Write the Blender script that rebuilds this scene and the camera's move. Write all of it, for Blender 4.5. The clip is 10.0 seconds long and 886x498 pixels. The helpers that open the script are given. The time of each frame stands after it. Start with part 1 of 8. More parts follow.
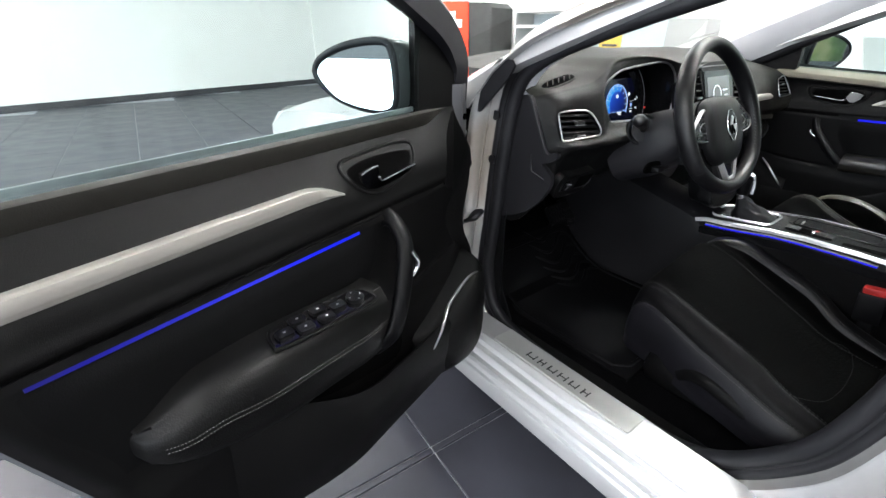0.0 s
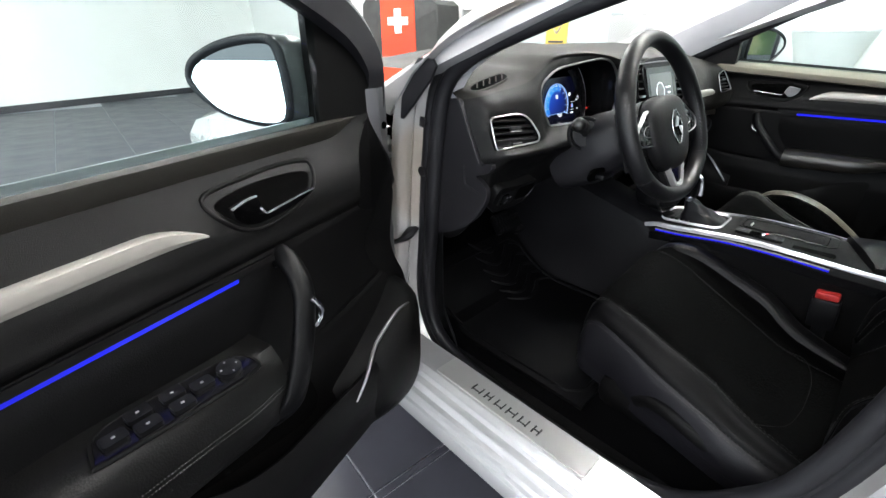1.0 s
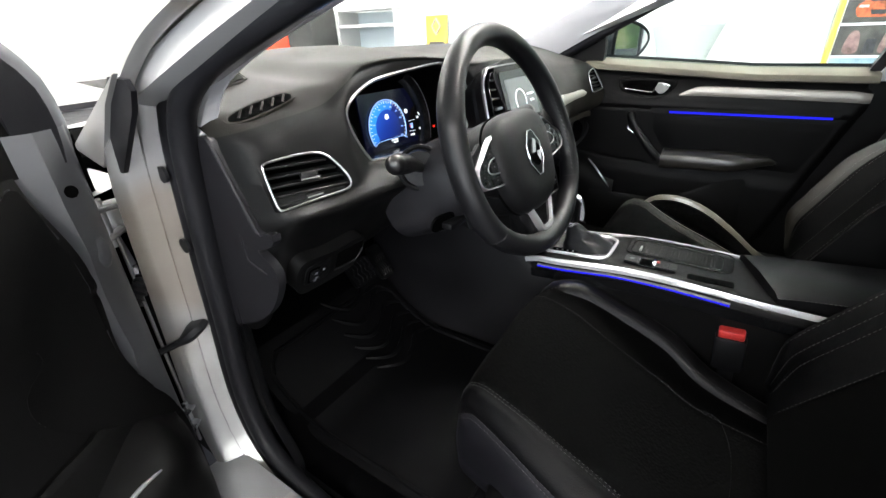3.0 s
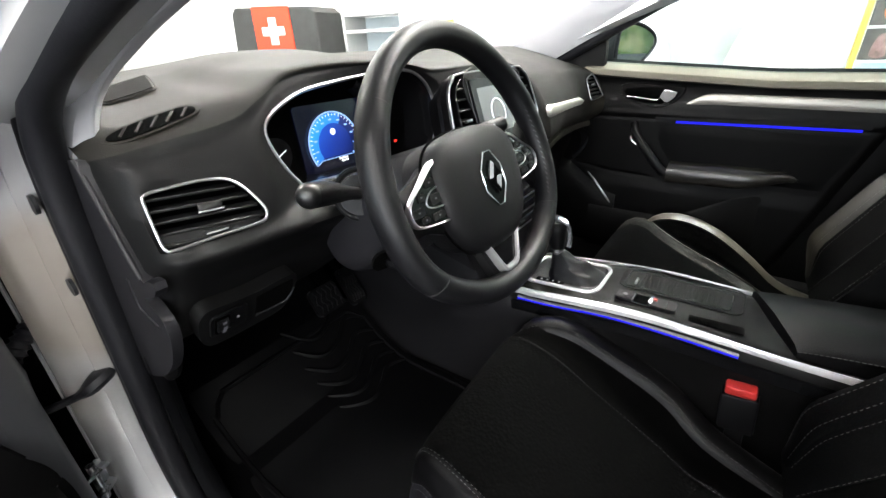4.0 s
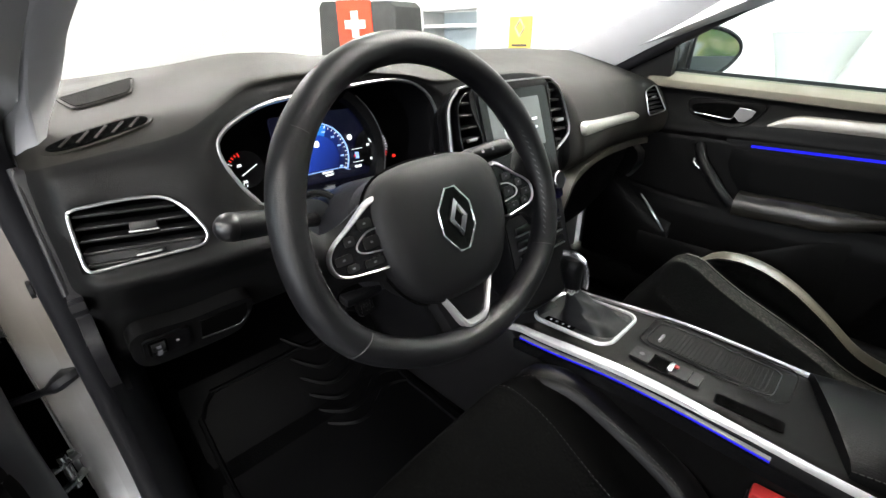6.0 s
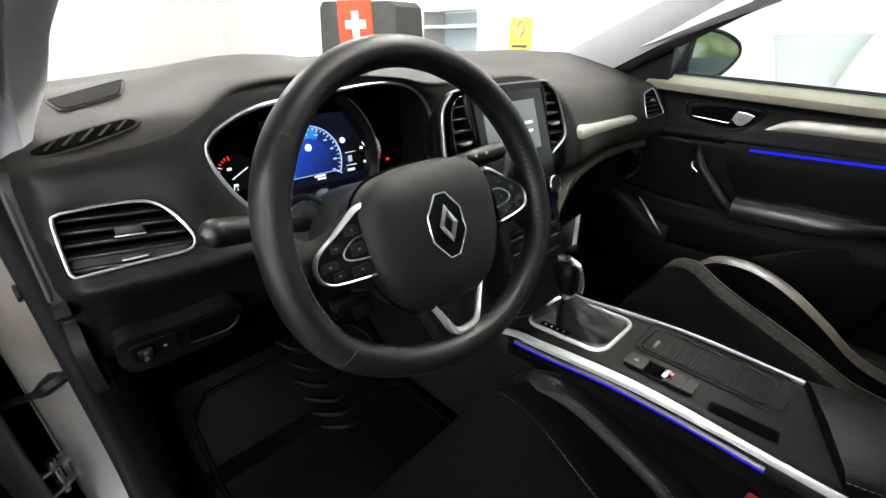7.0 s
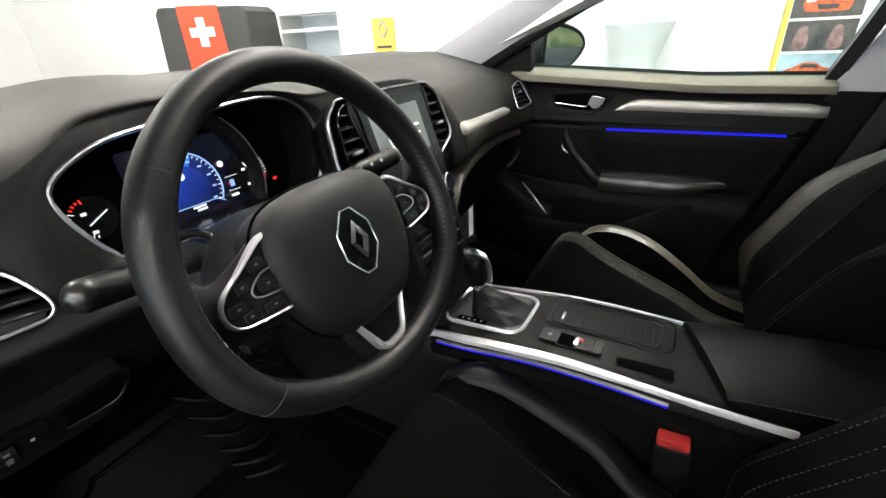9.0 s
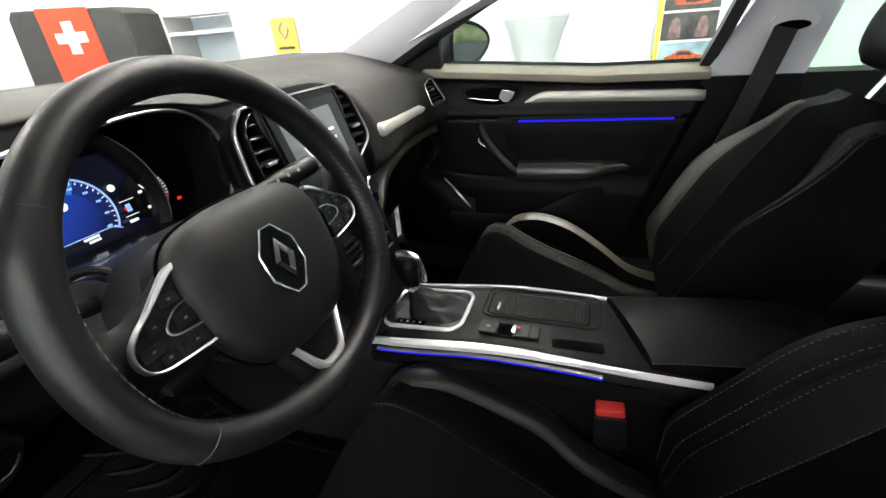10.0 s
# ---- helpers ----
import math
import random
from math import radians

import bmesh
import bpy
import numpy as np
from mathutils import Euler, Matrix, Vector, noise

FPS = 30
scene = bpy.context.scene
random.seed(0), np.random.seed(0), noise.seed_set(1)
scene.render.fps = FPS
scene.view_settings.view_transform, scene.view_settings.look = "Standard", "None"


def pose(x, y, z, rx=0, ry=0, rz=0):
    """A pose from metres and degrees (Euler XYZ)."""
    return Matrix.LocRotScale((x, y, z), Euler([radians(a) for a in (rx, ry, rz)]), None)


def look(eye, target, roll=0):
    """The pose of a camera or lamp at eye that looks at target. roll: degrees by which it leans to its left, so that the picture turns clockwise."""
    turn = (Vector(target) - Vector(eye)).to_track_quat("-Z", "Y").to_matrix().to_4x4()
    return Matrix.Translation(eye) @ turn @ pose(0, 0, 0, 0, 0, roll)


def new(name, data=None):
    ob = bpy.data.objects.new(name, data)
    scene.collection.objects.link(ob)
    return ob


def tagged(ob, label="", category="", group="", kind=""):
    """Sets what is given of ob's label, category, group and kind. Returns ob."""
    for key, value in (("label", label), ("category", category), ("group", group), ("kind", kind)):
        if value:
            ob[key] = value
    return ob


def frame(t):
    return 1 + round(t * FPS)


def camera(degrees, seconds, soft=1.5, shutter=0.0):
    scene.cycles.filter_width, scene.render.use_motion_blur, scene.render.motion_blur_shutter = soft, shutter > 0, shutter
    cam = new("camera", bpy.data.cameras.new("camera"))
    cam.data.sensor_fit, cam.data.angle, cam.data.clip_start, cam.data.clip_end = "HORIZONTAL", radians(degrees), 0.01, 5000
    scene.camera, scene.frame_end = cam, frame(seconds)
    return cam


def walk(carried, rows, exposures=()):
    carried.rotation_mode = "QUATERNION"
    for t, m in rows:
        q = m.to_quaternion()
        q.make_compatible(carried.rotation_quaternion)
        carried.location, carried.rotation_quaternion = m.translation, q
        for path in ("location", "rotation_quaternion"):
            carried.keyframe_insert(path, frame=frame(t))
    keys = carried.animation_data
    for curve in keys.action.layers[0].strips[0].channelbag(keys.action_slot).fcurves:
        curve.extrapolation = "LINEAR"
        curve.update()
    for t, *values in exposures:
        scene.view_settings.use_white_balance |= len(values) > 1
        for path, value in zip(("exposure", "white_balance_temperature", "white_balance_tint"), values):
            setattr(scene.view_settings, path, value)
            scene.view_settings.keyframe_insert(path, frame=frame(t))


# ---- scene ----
# A parked silver hatchback in a showroom, its driver's door open. x across the car, y towards its bonnet.
cam = camera(92.0, 10.0)
PATH = [
    (0, (-1.429, -0.361, 1.025), (-0.325, 1.047, 0.132), 0.2),
    (0.5, (-1.366, -0.33, 1.025), (-0.204, 1.023, 0.12), 0.2),
    (1, (-1.289, -0.306, 1.021), (-0.057, 0.988, 0.121), -0.3),
    (1.5, (-1.206, -0.284, 1.018), (0.108, 0.93, 0.122), -0.8),
    (2, (-1.122, -0.263, 1.017), (0.275, 0.854, 0.122), -1.3),
    (2.5, (-1.034, -0.244, 1.015), (0.423, 0.793, 0.119), -1.8),
    (3, (-0.949, -0.238, 1.012), (0.524, 0.776, 0.116), -2.0),
    (4.3, (-0.761, -0.252, 1.003), (0.652, 0.859, 0.125), -2.1),
    (4.5, (-0.739, -0.26, 1.006), (0.639, 0.886, 0.119), -1.9),
    (5, (-0.702, -0.273, 1.012), (0.603, 0.956, 0.124), -1.4),
    (5.5, (-0.672, -0.278, 1.016), (0.575, 1.009, 0.128), -1.2),
    (7, (-0.639, -0.282, 1.022), (0.599, 1.014, 0.135), -0.5),
    (7.5, (-0.645, -0.277, 1.024), (0.647, 0.967, 0.138), -0.6),
    (8, (-0.646, -0.272, 1.026), (0.723, 0.886, 0.138), -1.5),
    (8.5, (-0.645, -0.269, 1.027), (0.804, 0.782, 0.135), -2.5),
    (9, (-0.642, -0.263, 1.028), (0.888, 0.659, 0.128), -3.2),
    (9.5, (-0.641, -0.259, 1.028), (0.961, 0.521, 0.119), -3.9),
    (10, (-0.636, -0.257, 1.031), (1.023, 0.363, 0.103), -4.6),
]
walk(cam, [(t, look(eye, target, roll)) for t, eye, target, roll in PATH],
     exposures=[(0, -0.44, 6300, 10), (1, -0.36, 6350, 10), (2.5, -0.12, 6500, 10), (3.2, -0.06, 6520, 10), (4.5, 0.08, 6600, 10), (5.5, 0.0, 6620, 10), (7, -0.22, 6650, 10), (8.5, -0.37, 6720, 10), (10, -0.36, 6750, 10)])

# ---- world and light ----
world = bpy.data.worlds.new("sky")
scene.world = world
world.use_nodes = True
sky = world.node_tree.nodes.new("ShaderNodeTexSky")
sky.sky_type, sky.sun_disc, sky.sun_elevation, sky.sun_rotation = "NISHITA", False, radians(40), radians(200)
world.node_tree.links.new(sky.outputs[0], world.node_tree.nodes["Background"].inputs[0])
world.node_tree.nodes["Background"].inputs[1].default_value = 0.08
scene.view_settings.exposure = 0.0


def area_lamp(name, m, w, h, power, colour=(1, 1, 1)):
    data = bpy.data.lights.new(name, "AREA")
    data.shape, data.size, data.size_y, data.energy, data.color = "RECTANGLE", w, h, power, colour
    ob = new(name, data)
    ob.matrix_world = m
    return ob


# ---- materials ----
def material(name, base, rough=0.5, metal=0.0, grain=0.0, grain_size=600.0, var=0.0, var_size=8.0, coat=0.0, sheen=0.0, spec=0.5, kind="noise", rvar=0.0, emit=None, power=0.0, dots=0.0):
    m = bpy.data.materials.new(name)
    m.use_nodes = True
    nt = m.node_tree
    n, l = nt.nodes, nt.links
    b = n["Principled BSDF"]
    b.inputs["Base Color"].default_value = (*base, 1)
    b.inputs["Roughness"].default_value = rough
    b.inputs["Metallic"].default_value = metal
    b.inputs["Specular IOR Level"].default_value = spec
    if coat:
        b.inputs["Coat Weight"].default_value = coat
        b.inputs["Coat Roughness"].default_value = 0.04
    if sheen:
        b.inputs["Sheen Weight"].default_value = sheen
        b.inputs["Sheen Roughness"].default_value = 0.5
    if emit:
        b.inputs["Emission Color"].default_value = (*emit, 1)
        b.inputs["Emission Strength"].default_value = power
    tc = n.new("ShaderNodeTexCoord")
    if var or rvar:
        t = n.new("ShaderNodeTexNoise")
        t.inputs["Scale"].default_value, t.inputs["Detail"].default_value = var_size, 6
        l.new(tc.outputs["Object"], t.inputs["Vector"])
        if var:
            r = n.new("ShaderNodeMapRange")
            r.inputs["From Min"].default_value, r.inputs["From Max"].default_value = 0.3, 0.7
            r.inputs["To Min"].default_value, r.inputs["To Max"].default_value = 1 - var, 1 + var
            l.new(t.outputs["Fac"], r.inputs["Value"])
            mx = n.new("ShaderNodeMix")
            mx.data_type, mx.blend_type = "RGBA", "MULTIPLY"
            mx.inputs["Factor"].default_value = 1
            mx.inputs[6].default_value = (*base, 1)
            l.new(r.outputs[0], mx.inputs[7])
            l.new(mx.outputs[2], b.inputs["Base Color"])
        if rvar:
            r2 = n.new("ShaderNodeMapRange")
            r2.inputs["From Min"].default_value, r2.inputs["From Max"].default_value = 0.3, 0.7
            r2.inputs["To Min"].default_value, r2.inputs["To Max"].default_value = max(rough - rvar, 0.02), min(rough + rvar, 1)
            l.new(t.outputs["Fac"], r2.inputs["Value"])
            l.new(r2.outputs[0], b.inputs["Roughness"])
    if grain:
        g = n.new("ShaderNodeTexVoronoi" if kind != "noise" else "ShaderNodeTexNoise")
        g.inputs["Scale"].default_value = grain_size
        l.new(tc.outputs["Object"], g.inputs["Vector"])
        bp = n.new("ShaderNodeBump")
        bp.inputs["Strength"].default_value, bp.inputs["Distance"].default_value = grain, 0.001
        l.new(g.outputs["Distance" if kind != "noise" else "Fac"], bp.inputs["Height"])
        if dots:
            r3 = n.new("ShaderNodeMapRange")
            r3.inputs["From Min"].default_value, r3.inputs["From Max"].default_value = 0.1, 0.6
            r3.inputs["To Min"].default_value, r3.inputs["To Max"].default_value = 1 + dots, 1 - dots
            l.new(g.outputs["Distance"], r3.inputs["Value"])
            m3 = n.new("ShaderNodeMix")
            m3.data_type, m3.blend_type = "RGBA", "MULTIPLY"
            m3.inputs["Factor"].default_value = 1
            if b.inputs["Base Color"].links:
                l.new(b.inputs["Base Color"].links[0].from_socket, m3.inputs[6])
            else:
                m3.inputs[6].default_value = (*base, 1)
            l.new(r3.outputs[0], m3.inputs[7])
            l.new(m3.outputs[2], b.inputs["Base Color"])
        l.new(bp.outputs[0], b.inputs["Normal"])
    return m


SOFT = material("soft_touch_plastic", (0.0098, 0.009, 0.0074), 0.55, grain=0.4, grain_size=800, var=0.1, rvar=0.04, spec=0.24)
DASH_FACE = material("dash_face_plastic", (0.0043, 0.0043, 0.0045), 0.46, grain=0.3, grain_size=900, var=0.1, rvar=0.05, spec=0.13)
GLOSS = material("gloss_black", (0.003, 0.003, 0.0033), 0.3, spec=0.6)
# Paler than the dash plastic: grazing shine on the lower band, put into colour.
LIT_BAND = material("lit_band_plastic", (0.03, 0.027, 0.021), 0.42, grain=0.2, grain_size=900, var=0.08, spec=0.4)
SOFT_DARK = material("dark_plastic", (0.0022, 0.0021, 0.0022), 0.48, grain=0.3, grain_size=1100, var=0.15, rvar=0.08, spec=0.1)
HARD = material("grained_plastic", (0.0035, 0.0035, 0.004), 0.38, grain=0.3, grain_size=1300, var=0.15, rvar=0.06, spec=0.18)
SHROUD = material("grey_plastic", (0.0095, 0.0092, 0.0112), 0.5, grain=0.25, grain_size=1200, var=0.1, spec=0.3)
TUNNEL = material("tunnel_plastic", (0.0062, 0.006, 0.007), 0.5, grain=0.3, grain_size=900, var=0.25, rvar=0.1, spec=0.2)
LEATHER = material("black_leather", (0.0019, 0.0019, 0.0022), 0.4, grain=0.18, grain_size=520, kind="cells", var=0.2, rvar=0.07, spec=0.1)
RIM_LEATHER = material("wheel_leather", (0.0042, 0.0042, 0.005), 0.42, grain=0.1, grain_size=700, kind="cells", var=0.15, rvar=0.07, spec=0.26)
# Far paler than the black leather: the window's highlight is in the colour.
LIT_ROLL_LEATHER = material("lit_roll_leather", (0.085, 0.077, 0.057), 0.3, grain=0.1, grain_size=520, kind="cells", var=0.15, spec=0.9)
# Paler copy of the door leather: the passenger armrest's sheen is partly its colour.
LIT_ARM_LEATHER = material("lit_armrest_leather", (0.0095, 0.0087, 0.0068), 0.34, grain=0.12, grain_size=520, kind="cells", var=0.15, spec=0.8)
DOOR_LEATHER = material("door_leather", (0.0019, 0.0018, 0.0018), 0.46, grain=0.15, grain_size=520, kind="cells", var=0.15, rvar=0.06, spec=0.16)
# Bolster leather with the passenger window's light mixed in as brown.
LIT_WING_LEATHER = material("lit_wing_leather", (0.009, 0.0076, 0.005), 0.45, grain=0.18, grain_size=520, kind="cells", var=0.2, spec=0.4)
INSERT = material("door_insert", (0.0018, 0.0018, 0.002), 0.6, grain=0.4, grain_size=700, var=0.2, spec=0.07)
SLAT = material("vent_slat", (0.0065, 0.0065, 0.007), 0.4, grain=0.1, spec=0.3)
BRIGHT_TRIM = material("bright_trim", (0.4, 0.4, 0.4), 0.34, metal=0.6, rvar=0.05)
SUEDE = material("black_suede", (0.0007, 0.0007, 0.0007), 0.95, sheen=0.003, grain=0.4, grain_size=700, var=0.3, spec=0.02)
# Cushion weave lightened in colour where the passenger window lights its edge.
LIT_WEAVE = material("lit_dotted_weave", (0.026, 0.024, 0.0195), 0.75, grain=0.9, grain_size=170, kind="cells", var=0.2, spec=0.2, dots=0.75)
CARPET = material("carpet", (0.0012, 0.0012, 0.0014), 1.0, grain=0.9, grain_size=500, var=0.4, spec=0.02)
# Passenger ledge only: dark plastic turned cream by daylight put into its colour.
LIT_LEDGE = material("lit_ledge_plastic", (0.13, 0.121, 0.094), 0.7, grain=0.2, grain_size=900, var=0.05, spec=0.25)
MAT_RUBBER = material("mat_rubber", (0.0016, 0.0016, 0.0019), 0.5, grain=0.2, var=0.2, spec=0.1)
SILVER = material("silver_paint", (0.62, 0.62, 0.63), 0.26, metal=0.45, coat=0.5, var=0.03, var_size=3)
# Body silver darkened: the shade on the door's inner edges is in the colour.
SHADE_SILVER = material("shaded_silver", (0.105, 0.107, 0.116), 0.42, metal=0.4, coat=0.1, var=0.12, var_size=5)
ALU = material("satin_aluminium", (0.4, 0.38, 0.345), 0.42, metal=0.65, rvar=0.05)
CHROME = material("chrome", (0.85, 0.85, 0.86), 0.2, metal=1.0)
SATIN_CHROME = material("satin_chrome", (0.5, 0.5, 0.51), 0.3, metal=1.0)
PIANO = material("piano_black", (0.004, 0.004, 0.0045), 0.16, rvar=0.05, spec=0.22)
RUBBER = material("seal_rubber", (0.0085, 0.0085, 0.0105), 0.48, grain=0.15, grain_size=500, var=0.2, rvar=0.1, spec=0.3)
KNEE = material("knee_plastic", (0.0066, 0.0066, 0.0073), 0.4, grain=0.3, grain_size=1100, var=0.12, rvar=0.07, spec=0.36)
KICK_GREY = material("kick_plastic", (0.019, 0.019, 0.022), 0.45, grain=0.3, grain_size=1100, var=0.15, rvar=0.07, spec=0.36)
# Near-black; on slot and recess plates this colour stands in for shade.
VOID = material("shade_black", (0.0012, 0.0012, 0.0012), 0.95, spec=0.02)
PILLAR = material("light_grey_trim", (0.44, 0.445, 0.465), 0.7, grain=0.25, grain_size=900, var=0.04)
BADGE_BLACK = material("badge_black", (0.0015, 0.0015, 0.0016), 0.25, spec=0.1)
EMBLEM = material("emblem_chrome", (0.55, 0.57, 0.57), 0.12, metal=1.0)
EDGE_SATIN = material("dull_satin_edge", (0.6, 0.6, 0.61), 0.38, metal=1.0)
LEVER = material("bright_lever", (0.6, 0.6, 0.62), 0.1, metal=1.0)
RAIL = material("bright_rail", (0.82, 0.82, 0.83), 0.22, metal=0.55)
SEAM_DARK = material("dark_thread", (0.03, 0.03, 0.031), 0.7)
HUB_PAD = material("hub_pad_grain", (0.0033, 0.0033, 0.0039), 0.5, grain=0.35, grain_size=1100, var=0.1, rvar=0.05, spec=0.24)
THREAD = material("grey_thread", (0.06, 0.059, 0.057), 0.8)
MARK = material("white_print", (0.3, 0.3, 0.31), 0.6)
STRIP_SATIN = material("strip_satin", (0.6, 0.585, 0.54), 0.34, metal=0.6)
MARK_DIM = material("grey_print", (0.09, 0.09, 0.1), 0.6)
RED = material("red_plastic", (0.36, 0.022, 0.02), 0.4)
WEBBING = material("belt_webbing", (0.0045, 0.0045, 0.005), 0.75, grain=0.6, grain_size=900)
LED = material("blue_light_strip", (0.002, 0.002, 0.02), 0.6, spec=0.1, emit=(0.012, 0.014, 1.0), power=1.25)
WALL = material("white_wall_paint", (0.82, 0.82, 0.8), 0.9, grain=0.1, grain_size=200, var=0.02, var_size=2)
FLANGE = material("warm_sheen_silver", (0.56, 0.555, 0.55), 0.24, metal=0.66, coat=0.35, var=0.12, var_size=9)


def warm_reflections(m, tint, size):
    """Faint warm patches over a painted metal: brown reflections put into its colour."""
    n, l = m.node_tree.nodes, m.node_tree.links
    b = n["Principled BSDF"]
    tc, t, r, mx_ = n.new("ShaderNodeTexCoord"), n.new("ShaderNodeTexNoise"), n.new("ShaderNodeMapRange"), n.new("ShaderNodeMix")
    t.inputs["Scale"].default_value, t.inputs["Detail"].default_value = size, 2
    r.inputs["From Min"].default_value, r.inputs["From Max"].default_value = 0.46, 0.58
    mx_.data_type = "RGBA"
    mx_.inputs[7].default_value = (*tint, 1)
    l.new(tc.outputs["Object"], t.inputs["Vector"])
    l.new(t.outputs["Fac"], r.inputs["Value"])
    r.inputs["To Max"].default_value = 0.4
    l.new(r.outputs[0], mx_.inputs["Factor"])
    l.new(b.inputs["Base Color"].links[0].from_socket, mx_.inputs[6])
    l.new(mx_.outputs[2], b.inputs["Base Color"])


# Brown reflections on the door opening's flange, painted in by noise.
warm_reflections(FLANGE, (0.36, 0.25, 0.13), 4.2)
BASE = material("dark_skirting", (0.03, 0.03, 0.035), 0.5, var=0.1)
GROUT = material("grout", (0.42, 0.42, 0.45), 0.9, var=0.2, var_size=30)
SLATE = material("slate_tile", (0.032, 0.033, 0.042), 0.42, grain=0.1, grain_size=60, var=0.3, var_size=4, rvar=0.08, spec=0.3)
BLACK_CLOTH = material("black_cloth", (0.03, 0.032, 0.032), 0.85, grain=0.3, grain_size=300, var=0.2)
FLAG_RED = material("red_cloth", (0.75, 0.06, 0.02), 0.8, grain=0.2, grain_size=400, var=0.06)
WHITE = material("white_lacquer", (0.8, 0.8, 0.8), 0.4, var=0.02)
PALE_BLUE = material("pale_blue_panel", (0.55, 0.64, 0.68), 0.5, var=0.03)
GREY_PANEL = material("grey_panel", (0.42, 0.43, 0.42), 0.55, var=0.04)
PALE_CLOTH = material("pale_stretch_cloth", (0.66, 0.68, 0.66), 0.8, grain=0.1, grain_size=300, var=0.03)
YELLOW = material("yellow_panel", (0.8, 0.55, 0.08), 0.5, var=0.03)


def glass_material(name, tint, gloss_rough=0.02, scale=0.7):
    m = bpy.data.materials.new(name)
    m.use_nodes = True
    n, l = m.node_tree.nodes, m.node_tree.links
    n.remove(n["Principled BSDF"])
    clear, gloss, mix, lw = n.new("ShaderNodeBsdfTransparent"), n.new("ShaderNodeBsdfGlossy"), n.new("ShaderNodeMixShader"), n.new("ShaderNodeLayerWeight")
    power, amount = n.new("ShaderNodeMath"), n.new("ShaderNodeMath")
    power.operation, power.inputs[1].default_value = "POWER", 5.0
    amount.operation, amount.inputs[1].default_value, amount.inputs[2].default_value = "MULTIPLY_ADD", scale, 0.04
    lw.inputs["Blend"].default_value = 0.5
    clear.inputs[0].default_value = (*tint, 1)
    gloss.inputs["Roughness"].default_value = gloss_rough
    l.new(lw.outputs["Facing"], power.inputs[0])
    l.new(power.outputs[0], amount.inputs[0])
    l.new(amount.outputs[0], mix.inputs[0])
    l.new(clear.outputs[0], mix.inputs[1])
    l.new(gloss.outputs[0], mix.inputs[2])
    l.new(mix.outputs[0], n["Material Output"].inputs[0])
    return m


GLASS = glass_material("side_glass", (0.66, 0.77, 0.775))
REAR_GLASS = glass_material("tinted_glass", (0.42, 0.62, 0.53))
PLATE = material("brushed_plate", (0.36, 0.36, 0.355), 0.36, metal=0.35, rvar=0.05, grain=0.1, grain_size=400)
STEEL = material("hinge_steel", (0.5, 0.51, 0.52), 0.32, metal=0.9, rvar=0.1, var=0.15)
SCREEN_GLASS = glass_material("clear_glass", (0.93, 0.95, 0.94))
MIRROR = material("mirror_glass", (0.9, 0.9, 0.9), 0.02, metal=1.0)


def display_gradient(name, centre, way, length, colours, power):
    """A lit display whose colour runs along a direction."""
    m = material(name, (0.004, 0.008, 0.03), 0.3)
    n, l = m.node_tree.nodes, m.node_tree.links
    tc, sub, dot, ramp = n.new("ShaderNodeTexCoord"), n.new("ShaderNodeVectorMath"), n.new("ShaderNodeVectorMath"), n.new("ShaderNodeValToRGB")
    half = n.new("ShaderNodeMath")
    sub.operation, dot.operation, half.operation = "SUBTRACT", "DOT_PRODUCT", "MULTIPLY_ADD"
    sub.inputs[1].default_value, dot.inputs[1].default_value = centre, Vector(way).normalized() / length
    half.inputs[1].default_value = half.inputs[2].default_value = 0.5
    e = ramp.color_ramp.elements
    e[0].position, e[0].color = 0.0, (*colours[0], 1)
    e[1].position, e[1].color = 1.0, (*colours[-1], 1)
    for k, c in enumerate(colours[1:-1]):
        e.new((k + 1) / (len(colours) - 1)).color = (*c, 1)
    b = n["Principled BSDF"]
    l.new(tc.outputs["Object"], sub.inputs[0])
    l.new(sub.outputs[0], dot.inputs[0])
    l.new(dot.outputs["Value"], half.inputs[0])
    l.new(half.outputs[0], ramp.inputs[0])
    l.new(ramp.outputs[0], b.inputs["Emission Color"])
    b.inputs["Emission Strength"].default_value = power
    return m


LED_FADE = display_gradient("fading_light_strip", (0, -0.2, 0), (0, 1, 0), 0.22, ((0.012, 0.004, 0.1), (0.012, 0.008, 0.5), (0.012, 0.014, 1.0), (0.012, 0.02, 1.0)), 1.3)


# ---- shape helpers ----
def V(*a):
    return Vector(a)


def spline(pts, n, closed=False):
    """n points along a smooth curve through pts."""
    p = [Vector(q) for q in pts]
    k = len(p)
    segs = k if closed else k - 1
    fine = []
    for i in range(segs):
        a, b, c, d = (p[(i - 1) % k], p[i], p[(i + 1) % k], p[(i + 2) % k]) if closed else (p[max(i - 1, 0)], p[i], p[i + 1], p[min(i + 2, k - 1)])
        for j in range(12):
            t = j / 12
            fine.append(0.5 * ((2 * b) + (c - a) * t + (2 * a - 5 * b + 4 * c - d) * t * t + (3 * b - a - 3 * c + d) * t ** 3))
    fine.append(p[0].copy() if closed else p[-1].copy())
    s = [0.0]
    for a, b in zip(fine, fine[1:]):
        s.append(s[-1] + (b - a).length)
    out, j = [], 0
    for i in range(n):
        want = s[-1] * i / (n if closed else n - 1)
        while j < len(s) - 2 and s[j + 1] < want:
            j += 1
        f = (want - s[j]) / max(s[j + 1] - s[j], 1e-9)
        out.append(fine[j].lerp(fine[j + 1], min(max(f, 0), 1)))
    return out


